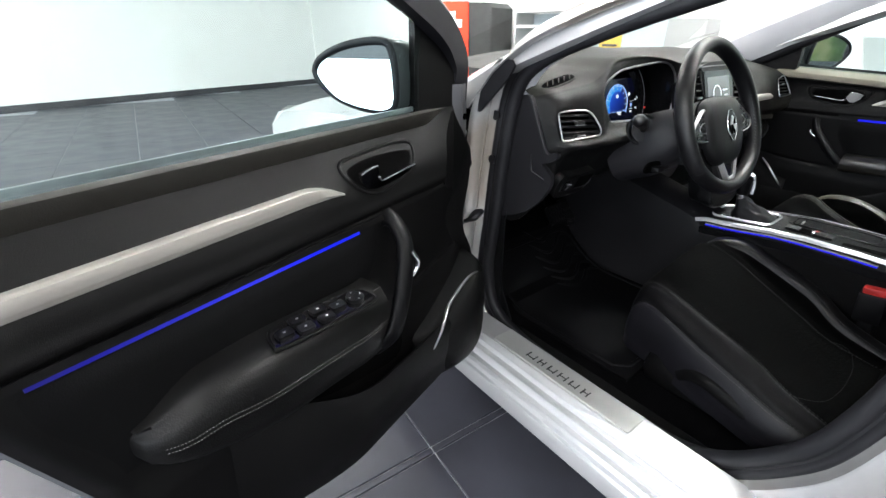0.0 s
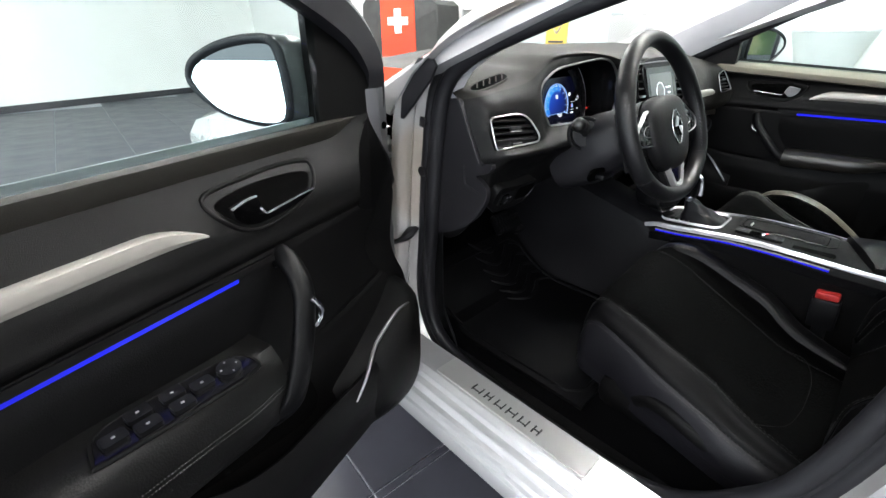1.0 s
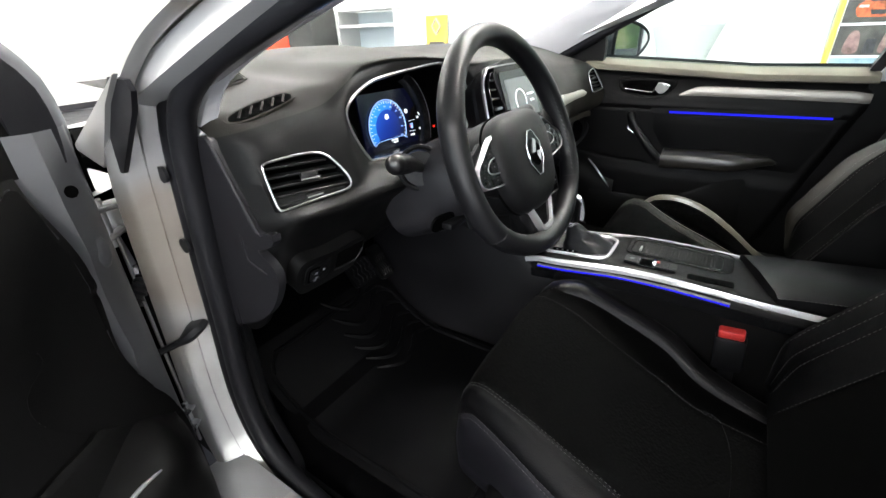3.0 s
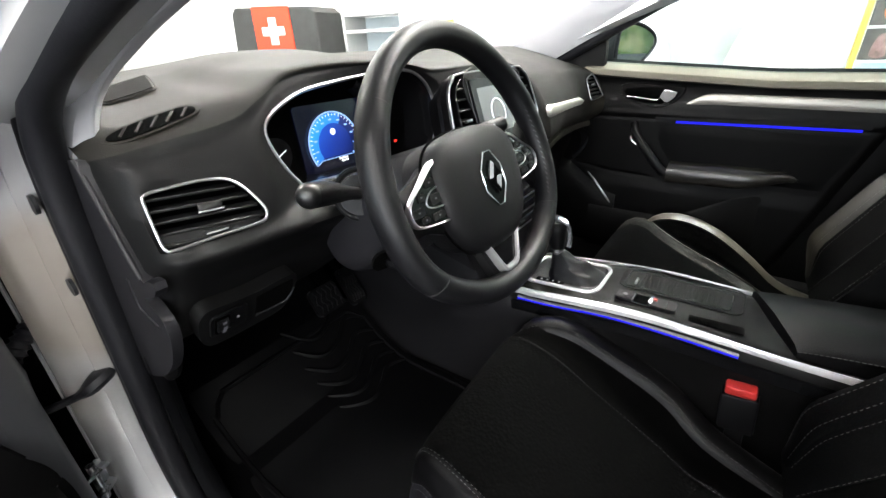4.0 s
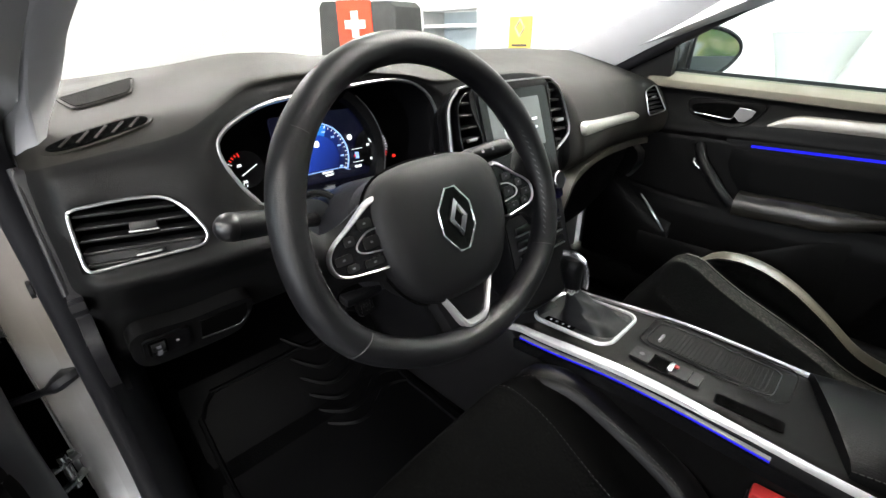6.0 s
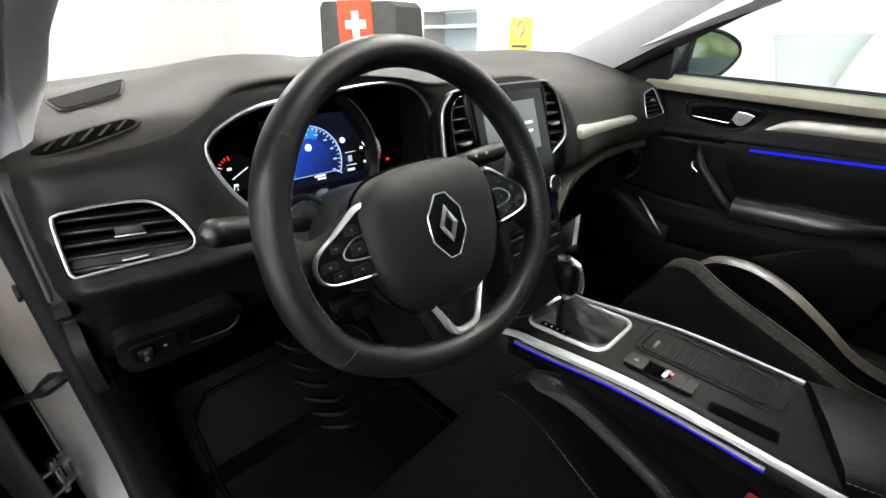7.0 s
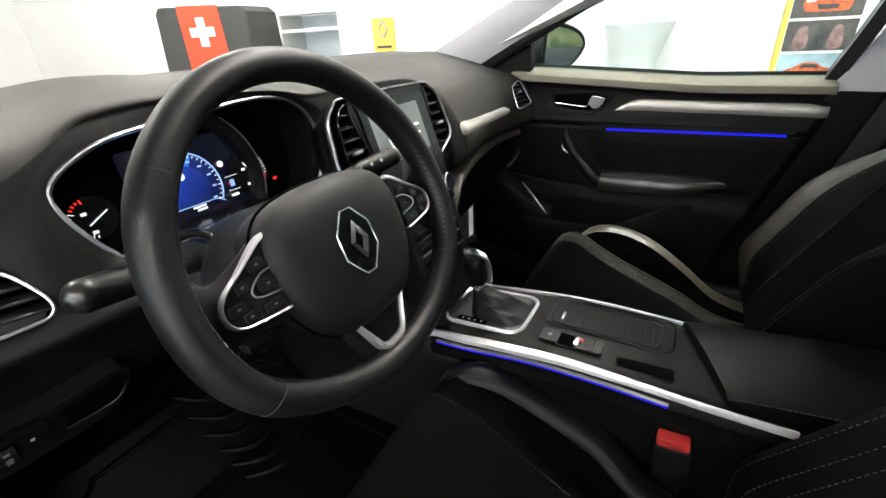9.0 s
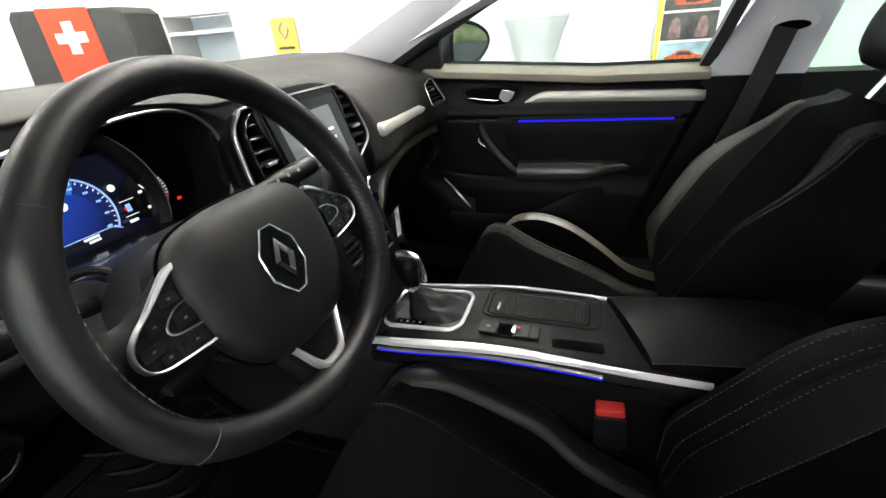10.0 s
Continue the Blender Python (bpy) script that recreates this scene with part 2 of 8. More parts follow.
def loft(rings, closed=True, cap=True, loop=False):
    bm = bmesh.new()
    vs = [[bm.verts.new(q) for q in r] for r in rings]
    m = len(rings[0])
    pairs = list(zip(vs, vs[1:])) + ([(vs[-1], vs[0])] if loop else [])
    for a, b in pairs:
        for i in range(m if closed else m - 1):
            j = (i + 1) % m
            bm.faces.new((a[i], a[j], b[j], b[i]))
    if cap and closed and not loop:
        bm.faces.new(vs[0][::-1])
        bm.faces.new(vs[-1])
    bmesh.ops.recalc_face_normals(bm, faces=bm.faces)
    return bm


def sweep(path, profile, up=(0, 0, 1), closed=False, shut=True):
    """Carries a profile of (side, up) pairs along a path; a profile may change along it."""
    rings = []
    k = len(path)
    for i, q in enumerate(path):
        a = path[(i - 1) % k] if closed or i else path[0]
        b = path[(i + 1) % k] if closed or i < k - 1 else path[-1]
        t = (b - a).normalized()
        s = t.cross(Vector(up)).normalized()
        u = s.cross(t)
        pr = profile(i / max(k - 1, 1)) if callable(profile) else profile
        rings.append([q + s * c + u * d for c, d in pr])
    return loft(rings, shut, True, closed)


def circle(r, n=10, rx=None):
    return [((rx or r) * math.cos(2 * math.pi * i / n), r * math.sin(2 * math.pi * i / n)) for i in range(n)]


def tube(path, r, n=10, up=(0, 0, 1), closed=False):
    if callable(r):
        return sweep(path, lambda f: circle(r(f), n), up, closed)
    return sweep(path, circle(r, n), up, closed)


def box(size, at=(0, 0, 0), bevel=0.0, m=None, seg=2):
    bm = bmesh.new()
    bmesh.ops.create_cube(bm, size=1, matrix=Matrix.Diagonal((*size, 1)))
    if bevel:
        bmesh.ops.bevel(bm, geom=bm.edges, offset=bevel, segments=seg, affect="EDGES", profile=0.5)
    bmesh.ops.transform(bm, matrix=Matrix.Translation(at) @ (m or Matrix()), verts=bm.verts)
    return bm


def slab(outline, depth, m=None, bevel=0.0, seg=2):
    """A plate with an outline of (x, y) pairs, from z = 0 up to depth, its upper edge rounded."""
    bm = bmesh.new()
    lo = [bm.verts.new((x, y, 0)) for x, y in outline]
    bm.faces.new(lo)
    r = bmesh.ops.extrude_face_region(bm, geom=bm.faces[:])
    top = [v for v in r["geom"] if isinstance(v, bmesh.types.BMVert)]
    for v in top:
        v.co.z = depth
    if bevel:
        es = [e for e in bm.edges if e.verts[0].co.z == depth and e.verts[1].co.z == depth]
        bmesh.ops.bevel(bm, geom=es, offset=bevel, segments=seg, affect="EDGES", profile=0.5)
    bmesh.ops.recalc_face_normals(bm, faces=bm.faces)
    if m:
        bmesh.ops.transform(bm, matrix=m, verts=bm.verts)
    return bm


def round_outline(w, h, r, n=5, x=0, y=0):
    out = []
    for cx, cy, a in ((w / 2 - r, h / 2 - r, 0), (-w / 2 + r, h / 2 - r, 90), (-w / 2 + r, -h / 2 + r, 180), (w / 2 - r, -h / 2 + r, 270)):
        for i in range(n + 1):
            t = radians(a + 90 * i / n)
            out.append((x + cx + r * math.cos(t), y + cy + r * math.sin(t)))
    return out


def smooth_outline(pts, n):
    return [(q.x, q.y) for q in spline([(a, b, 0) for a, b in pts], n, True)]


def disc(r, depth, m, n=20, bevel=0.0):
    return slab([(r * math.cos(2 * math.pi * i / n), r * math.sin(2 * math.pi * i / n)) for i in range(n)], depth, m, bevel)


def join(*bms):
    out = bmesh.new()
    for b in bms:
        me = bpy.data.meshes.new("tmp")
        b.to_mesh(me)
        out.from_mesh(me)
        bpy.data.meshes.remove(me)
        b.free()
    return out


def mesh_of(bm, name, mat, smooth=True, angle=40):
    me = bpy.data.meshes.new(name)
    if smooth:
        for f in bm.faces:
            f.smooth = True
        for e in bm.edges:
            if len(e.link_faces) == 2 and e.calc_face_angle(0) > radians(angle):
                e.smooth = False
    bm.to_mesh(me)
    bm.free()
    me.materials.append(mat)
    return me


def thing(name, at, label, category, group="", kind=""):
    ob = new(name)
    ob.empty_display_size = 0.05
    ob.location = at
    ob["home"] = [float(c) for c in at]
    return tagged(ob, label, category, group, kind)


def part(name, bm, mat, parent, label="", smooth=True, angle=40):
    """One mesh under a thing or a part, given in the place's own coordinates."""
    ob = new(name, mesh_of(bm, name, mat, smooth, angle))
    ob.parent = parent
    top = parent
    while top.parent:
        top = top.parent
    if parent is top and parent.type == "EMPTY":
        ob.matrix_parent_inverse = Matrix.Translation(-Vector(parent["home"]))
    return tagged(ob, label)


def single(name, bm, mat, label, category, kind="", group="", smooth=True, angle=40):
    return tagged(new(name, mesh_of(bm, name, mat, smooth, angle)), label, category, group, kind)


def step(a, b, x):
    t = min(max((x - a) / (b - a), 0), 1)
    return t * t * (3 - 2 * t)


def field(f, y0, y1, z0, z1, ny, nz, keep=None):
    """A surface x = f(y, z) over a rectangle of y and z."""
    bm = bmesh.new()
    g = [[bm.verts.new((f(y0 + (y1 - y0) * i / ny, z0 + (z1 - z0) * j / nz), y0 + (y1 - y0) * i / ny, z0 + (z1 - z0) * j / nz)) for j in range(nz + 1)] for i in range(ny + 1)]
    for i in range(ny):
        for j in range(nz):
            if keep is None or keep(y0 + (y1 - y0) * (i + 0.5) / ny, z0 + (z1 - z0) * (j + 0.5) / nz):
                bm.faces.new((g[i][j], g[i + 1][j], g[i + 1][j + 1], g[i][j + 1]))
    for v in [v for v in bm.verts if not v.link_faces]:
        bm.verts.remove(v)
    bmesh.ops.recalc_face_normals(bm, faces=bm.faces)
    return bm


def frame_matrix(o, u, v):
    u, v = Vector(u).normalized(), Vector(v)
    w = u.cross(v).normalized()
    v = w.cross(u)
    return Matrix(((u.x, v.x, w.x, o[0]), (u.y, v.y, w.y, o[1]), (u.z, v.z, w.z, o[2]), (0, 0, 0, 1)))


def stitches(path, parent, off=0.0, size=0.0006, gap=0.006):
    """A seam of single stitches laid along a path, joined into one part."""
    length = sum((b - a).length for a, b in zip(path, path[1:]))
    n = max(int(length / gap), 2)
    q = spline(path, 2 * n + 1)
    bms = []
    for i in range(0, 2 * n - 1, 2):
        a, b = q[i], q[i].lerp(q[i + 1], 1.3)
        bms.append(tube([a, b], size, 4, (0.3, 0.2, 1)))
    return part("stitching", join(*bms), THREAD, parent, "light grey thread seam")


XC = -0.04          # the car's middle


def in_outline(x, y, out):
    hit, k = False, len(out)
    for j in range(k):
        (ax, ay), (bx_, by_) = out[j], out[(j + 1) % k]
        if (ay > y) != (by_ > y) and x < ax + (bx_ - ax) * (y - ay) / (by_ - ay):
            hit = not hit
    return hit


def nearest(x, y, out):
    best = None
    for j in range(len(out)):
        (ax, ay), (bx_, by_) = out[j], out[(j + 1) % len(out)]
        dx, dy = bx_ - ax, by_ - ay
        t = min(max(((x - ax) * dx + (y - ay) * dy) / max(dx * dx + dy * dy, 1e-12), 0), 1)
        q = (ax + dx * t, ay + dy * t)
        d = (q[0] - x) ** 2 + (q[1] - y) ** 2
        if best is None or d < best[0]:
            best = (d, q)
    return best[1]

# ---- the showroom ----
def wall(name, a, b, h, thick, openings=(), label=""):
    """A wall from a to b (plan points), its room face on the line; openings: (from, to, low, high) along it."""
    a, b = Vector((*a, 0)), Vector((*b, 0))
    u = (b - a).normalized()
    n = V(0, 0, 1).cross(u) * -1
    L = (b - a).length
    cuts = [(0, L, 0, h)]
    for o in openings:
        rest = []
        for c in cuts:
            if o[1] <= c[0] or o[0] >= c[1]:
                rest.append(c)
                continue
            rest += [q for q in ((c[0], o[0], c[2], c[3]), (o[1], c[1], c[2], c[3]), (o[0], o[1], c[2], o[2]), (o[0], o[1], o[3], c[3])) if q[1] - q[0] > 0.01 and q[3] - q[2] > 0.01]
        cuts = rest
    bms = []
    for s0, s1, z0, z1 in cuts:
        m = Matrix((( u.x, n.x, 0, a.x + u.x * (s0 + s1) / 2 + n.x * thick / 2), (u.y, n.y, 0, a.y + u.y * (s0 + s1) / 2 + n.y * thick / 2), (0, 0, 1, (z0 + z1) / 2), (0, 0, 0, 1)))
        q = box((s1 - s0, thick, z1 - z0))
        bmesh.ops.transform(q, matrix=m, verts=q.verts)
        bms.append(q)
    ob = single(name, join(*bms), WALL, label, "wall", "structure", smooth=False)
    base = []
    q = box((L - 0.02, 0.014, 0.1))
    m = Matrix(((u.x, n.x, 0, a.x + u.x * L / 2 - n.x * 0.008), (u.y, n.y, 0, a.y + u.y * L / 2 - n.y * 0.008), (0, 0, 1, 0.052), (0, 0, 0, 1)))
    bmesh.ops.transform(q, matrix=m, verts=q.verts)
    tagged(new("baseboard", mesh_of(q, "baseboard", BASE, False)), "dark skirting board along the white showroom wall", "baseboard", "", "structure")
    return ob


CEIL = 3.6
wall("wall_east", (4.55, -6.0), (2.95, 10.05), CEIL, 0.2, label="white painted showroom wall behind the displays")
wall("wall_north", (2.95, 10.05), (-7.0, 7.24), CEIL, 0.2, label="white painted showroom end wall with dark skirting")
wall("wall_west", (-7.0, 7.24), (-7.0, -6.0), CEIL, 0.2, [(3.0, 12.6, 0.25, 3.2)], "white wall with a long shop window")
wall("wall_south", (-7.0, -6.0), (4.55, -6.0), CEIL, 0.2, [(1.0, 10.5, 0.25, 3.2)], "white wall with a long shop window")
single("ceiling", box((12.2, 16.6, 0.2), (-1.2, 2.0, CEIL + 0.1)), WALL, "white painted showroom ceiling", "ceiling", "structure", smooth=False)
single("floor", box((12.2, 16.8, 0.2), (-1.2, 2.0, -0.106)), GROUT, "showroom floor of dark slate-grey tiles with pale joints", "floor", "structure", smooth=False)


def shop_window(name, a, b, z0, z1, panes):
    a, b = Vector((*a, 0)), Vector((*b, 0))
    u = (b - a).normalized()
    L = (b - a).length
    root = thing(name, ((a + b) / 2) + V(0, 0, z0), "tall shop window in a dark frame", "window", kind="structure")
    ang = Matrix.Rotation(math.atan2(u.y, u.x), 4, "Z")
    for i in range(panes + 1):
        part("window_frame", box((0.06, 0.08, z1 - z0), a + u * (L * i / panes) + V(0, 0, (z0 + z1) / 2), m=ang), BASE, root, smooth=False)
    for z in (z0 + 0.03, z1 - 0.03):
        part("window_frame", box((L, 0.07, 0.06), (a + b) / 2 + V(0, 0, z), m=ang), BASE, root, smooth=False)
    for i in range(panes):
        p = part("pane", box((L / panes - 0.06, 0.008, z1 - z0 - 0.12), a + u * (L * (i + 0.5) / panes) + V(0, 0, (z0 + z1) / 2), m=ang), SCREEN_GLASS, root, smooth=False)
        p.visible_shadow = False


shop_window("window_1", (-7.08, 4.24), (-7.08, -5.36), 0.25, 3.2, 5)
shop_window("window_2", (-6.0, -6.08), (3.5, -6.08), 0.25, 3.2, 5)
area_lamp("daylight_west", look((-6.95, -0.6, 1.75), (0, -0.6, 1.3)), 9.4, 2.8, 760, (0.88, 0.93, 1.0))
area_lamp("daylight_south", look((-2.1, -5.95, 1.75), (-2.1, 0, 1.3)), 7.4, 2.8, 170, (0.97, 0.98, 1.0))
# Emission stands in for the daylight falling on the trees.
TREES = material("self_lit_trees", (0.06, 0.1, 0.03), 0.9, var=0.7, var_size=1.5, emit=(0.5, 0.62, 0.3), power=0.8)
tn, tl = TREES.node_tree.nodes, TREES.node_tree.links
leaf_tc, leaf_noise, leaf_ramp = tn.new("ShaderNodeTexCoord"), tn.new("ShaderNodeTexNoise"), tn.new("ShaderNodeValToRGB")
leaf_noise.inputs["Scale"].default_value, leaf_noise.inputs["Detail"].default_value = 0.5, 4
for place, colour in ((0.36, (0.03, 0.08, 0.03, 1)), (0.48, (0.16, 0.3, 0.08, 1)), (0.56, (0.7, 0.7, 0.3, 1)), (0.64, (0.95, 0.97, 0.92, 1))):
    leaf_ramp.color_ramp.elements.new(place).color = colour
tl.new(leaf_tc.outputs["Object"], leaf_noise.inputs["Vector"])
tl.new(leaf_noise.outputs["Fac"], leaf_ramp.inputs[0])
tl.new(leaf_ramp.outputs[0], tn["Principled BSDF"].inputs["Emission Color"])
STREET = material("far_street", (0.5, 0.5, 0.5), 0.9, var=0.1)
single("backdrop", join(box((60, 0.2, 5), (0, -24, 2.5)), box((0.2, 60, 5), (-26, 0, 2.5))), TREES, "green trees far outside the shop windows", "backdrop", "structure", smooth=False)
single("ground", box((120, 120, 0.1), (0, 0, -0.3)), STREET, "pale paved ground outside the showroom", "ground", "structure", smooth=False)


def ceiling_light(x, y, rot, L=3.0):
    root = thing("ceiling_light", (x, y, CEIL - 0.08), "long white fluorescent ceiling light", "lamp", "showroom ceiling lights")
    m = Matrix.Rotation(radians(rot), 4, "Z")
    part("housing", box((L, 0.14, 0.05), (x, y, CEIL - 0.027), 0.008, m), WHITE, root)
    part("diffuser", box((L - 0.04, 0.09, 0.03), (x, y, CEIL - 0.066), 0.01, m), TUBE, root, "glowing white diffuser")
    return root


TUBE = material("lamp_tube", (0.9, 0.9, 0.9), 0.4, emit=(1.0, 0.97, 0.92), power=250)
# Last place, (1.5, -0.3), is an extra light added to brighten the passenger side.
for lx, ly in ((-4.3, 4.9), (-3.75, 4.9), (-0.4, 4.5), (2.0, 4.5), (-3.6, 0.0), (2.1, 0.0), (-3.2, -3.2), (0.8, -3.2), (1.5, -0.3)):
    ceiling_light(lx, ly, 90)


def wallside(s, w, z):
    """A place by the right-hand wall: s along it, w back from the display line."""
    return V(3.3 - 0.1 * s + 0.995 * w, 1.7 + 0.995 * s + 0.1 * w, z)


WALL_TURN = Matrix.Rotation(math.atan2(0.995, -0.1), 4, "Z")     # local x runs along the wall


def display_counter():
    root = thing("display_counter", wallside(1.1, 0.2, 0), "white and pale blue showroom counter with an open shelf", "counter")
    part("grey_end", box((0.36, 0.4, 1.18), wallside(0.16, 0.2, 0.59), 0.004, WALL_TURN), GREY_PANEL, root, "grey end panel", False)
    part("front_panel", box((1.09, 0.36, 1.2), wallside(0.89, 0.2, 0.6), 0.004, WALL_TURN), PALE_BLUE, root, "pale blue front panel", False)
    for z, t in ((0.6, 0.03), (1.13, 0.03), (1.295, 0.02)):
        part("shelf_board", box((0.78, 0.36, t), wallside(1.83, 0.2, z), 0.003, WALL_TURN), WHITE, root, smooth=False)
    part("back_panel", box((0.78, 0.02, 1.28), wallside(1.83, 0.4, 0.64), 0, WALL_TURN), PALE_BLUE, root, smooth=False)
    part("side_panel", box((0.02, 0.38, 1.3), wallside(2.23, 0.2, 0.65), 0, WALL_TURN), GREY_PANEL, root, smooth=False)
    part("side_panel", box((0.02, 0.38, 1.28), wallside(1.445, 0.2, 0.64), 0, WALL_TURN), WHITE, root, smooth=False)
    sign = part("sign", box((0.25, 0.015, 0.3), wallside(0.915, 0.008, 1.04), 0.003, WALL_TURN), YELLOW, root, "yellow sign with a silver lozenge", False)
    u, v = V(-0.1, 0.995, 0), V(0, 0, 1)
    m = frame_matrix(wallside(0.915, -0.004, 1.09), -u, v)
    ring = []
    for k in range(4):
        a = ((0, 0.075), (0.05, 0), (0, -0.075), (-0.05, 0))
        p, q = a[k], a[(k + 1) % 4]
        ring.append(tube([m @ V(p[0], p[1], 0), m @ V(q[0], q[1], 0)], 0.009, 6, (0.9, 0.3, 0.2)))
    part("emblem", join(*ring), SATIN_CHROME, sign, "silver lozenge emblem")
    part("lettering_bar", box((0.17, 0.006, 0.022), wallside(0.915, -0.002, 0.935), 0, WALL_TURN), BASE, sign, "dark lettering bar", False)


display_counter()


def flag_cabinet():
    root = thing("display_cabinet", (2.95, 4.75, 0), "black covered cabinet with a red cloth bearing a white cross", "cabinet")
    o, u = V(2.69, 4.70, 0), V(-0.2, 0.98, 0)
    m = frame_matrix(o, -u, (0, 0, 1))
    out = [(0.66, 0), (-0.74, 0), (-0.7, 0.8), (-0.64, 1.38), (-0.58, 1.44), (0.54, 1.40), (0.62, 1.34)][::-1]
    part("cover", slab(out, 0.5, m @ Matrix.Translation((0, 0, -0.5)), 0.03, 3), BLACK_CLOTH, root, "black fabric cover")
    cloth = part("flag_cloth", slab([(-0.31, 0.4), (0.3, 0.4), (0.27, 1.42), (-0.29, 1.44)], 0.012, m @ Matrix.Translation((0, 0, 0.001)), 0.004), FLAG_RED, root, "red cloth with a white cross")
    cr = [(-0.06, -0.17), (0.06, -0.17), (0.06, -0.055), (0.18, -0.055), (0.18, 0.055), (0.06, 0.055), (0.06, 0.17), (-0.06, 0.17), (-0.06, 0.055), (-0.18, 0.055), (-0.18, -0.055), (-0.06, -0.055)]
    part("cross", slab([(c * 0.95, d * 0.85 + 1.17) for c, d in cr], 0.006, m @ Matrix.Translation((0, 0, 0.013))), WHITE, cloth, "white cross", False)


flag_cabinet()


def bar_table():
    root = thing("bar_table", wallside(-1.42, 0.28, 0), "white bar table under a tapered stretch cover", "table")
    rings = []
    for z, r in ((0.0, 0.3), (0.05, 0.27), (0.35, 0.15), (0.65, 0.16), (0.9, 0.24), (1.0, 0.28), (1.02, 0.285)):
        c = wallside(-1.42, 0.28, z)
        rings.append([c + V(r * math.cos(a * math.pi / 14), r * math.sin(a * math.pi / 14), 0) for a in range(28)])
    part("cover", loft(rings), PALE_CLOTH, root, "stretched pale cloth cover")
    part("tabletop", disc(0.29, 0.02, Matrix.Translation(wallside(-1.42, 0.28, 1.022)), 32, 0.006), WHITE, root, "white round top")


bar_table()


def photo_stand():
    root = thing("photo_stand", wallside(-2.66, 0.32, 0), "yellow edged display stand with three stacked car photographs", "display stand")
    P = material("photo_dark", (0.06, 0.055, 0.05), 0.35, var=0.6, var_size=9)
    P2 = material("photo_sky", (0.3, 0.42, 0.48), 0.35, var=0.4, var_size=6)
    OR = material("photo_orange", (0.5, 0.1, 0.03), 0.35, var=0.5, var_size=30)
    INK = material("photo_ink", (0.03, 0.03, 0.034), 0.35, var=0.5, var_size=40)
    PALE = material("photo_pale", (0.6, 0.6, 0.6), 0.35, var=0.2, var_size=40)
    DUSK = material("photo_muted_red", (0.22, 0.13, 0.12), 0.35, var=0.5, var_size=20)
    part("panel", box((0.62, 0.04, 2.0), wallside(-2.76, 0.3, 1.0), 0.003, WALL_TURN), WHITE, root, "white backing panel", False)
    part("edge_post", box((0.03, 0.06, 2.0), wallside(-2.44, 0.29, 1.0), 0.004, WALL_TURN), YELLOW, root, "yellow edge post", False)
    for z0, z1, mt, kind in ((0.56, 0.75, P2, 0), (0.77, 0.975, P, 1), (0.995, 1.24, P, 2)):
        ph = part("photograph", box((0.42, 0.006, z1 - z0), wallside(-2.675, 0.275, (z0 + z1) / 2), 0, WALL_TURN), mt, root, "glossy photograph of a car", False)
        zc = (z0 + z1) / 2
        m = frame_matrix(wallside(-2.68, 0.2715, zc - 0.01), (0.1, -0.995, 0), (0, 0, 1))
        mk = lambda pts, c, d, lab: part("picture_shape", slab(smooth_outline(pts, 24) if len(pts) > 4 else pts, 0.001, m @ Matrix.Translation((0, 0, d))), c, ph, lab, False)
        if kind == 2:
            mk([(-0.15, -0.05), (-0.12, -0.075), (0.1, -0.075), (0.13, -0.05), (0.135, 0.0), (0.1, 0.03), (0.06, 0.07), (-0.07, 0.07), (-0.12, 0.03), (-0.155, 0.0)], OR, 0.0, "orange car front")
            mk([(-0.095, 0.025), (0.075, 0.025), (0.045, 0.058), (-0.06, 0.058)], INK, 0.0014, "dark windscreen")
            mk([(-0.06, -0.06), (0.05, -0.06), (0.06, -0.03), (-0.07, -0.03)], INK, 0.0014, "dark grille")
            for sx in (-0.115, 0.1):
                mk([(sx - 0.03, -0.012), (sx + 0.03, -0.012), (sx + 0.026, 0.004), (sx - 0.026, 0.004)], PALE, 0.0014, "pale head lamp")
        elif kind == 0:
            mk([(-0.16, -0.04), (-0.1, -0.06), (0.1, -0.055), (0.16, -0.03), (0.14, -0.005), (0.07, 0.012), (0.03, 0.04), (-0.06, 0.042), (-0.11, 0.008), (-0.16, -0.005)], OR, 0.0, "orange car side")
            mk([(-0.075, 0.006), (0.055, 0.006), (0.025, 0.032), (-0.05, 0.032)], INK, 0.0014, "dark side windows")
            for sx in (-0.095, 0.085):
                mk([(sx + 0.026 * math.cos(a_), -0.045 + 0.026 * math.sin(a_)) for a_ in [i * math.pi / 5 for i in range(10)]], INK, 0.0014, "dark wheel")
        else:
            for sx in (-0.11, 0.1):
                mk([(sx - 0.045, -0.07), (sx + 0.04, -0.07), (sx + 0.035, 0.03), (sx + 0.015, 0.075), (sx - 0.02, 0.075), (sx - 0.04, 0.03)], DUSK, 0.0, "muted red seat shape")
            mk([(-0.04, -0.08), (0.035, -0.08), (0.025, 0.02), (-0.03, 0.02)], INK, 0.0014, "dark console shape")


photo_stand()

# ---- the car's body ----
body = thing("hatchback", (XC, 0.6, 0.14), "silver painted hatchback body with the driver's door opening clear", "car")


def mx(x):
    """The same place on the car's other side."""
    return 2 * XC - x


OPENING = [(-0.60, -0.28, 1.155), (-0.63, -0.12, 1.12), (-0.655, 0.035, 1.076), (-0.67, 0.155, 1.037), (-0.68, 0.27, 0.99), (-0.685, 0.333, 0.925),
           (-0.685, 0.362, 0.78), (-0.685, 0.38, 0.60), (-0.685, 0.393, 0.43), (-0.686, 0.345, 0.318), (-0.69, 0.2, 0.275), (-0.69, -0.06, 0.268),
           (-0.69, -0.23, 0.292), (-0.685, -0.34, 0.4), (-0.68, -0.39, 0.52), (-0.66, -0.43, 0.75), (-0.63, -0.46, 1.0), (-0.60, -0.42, 1.13)]


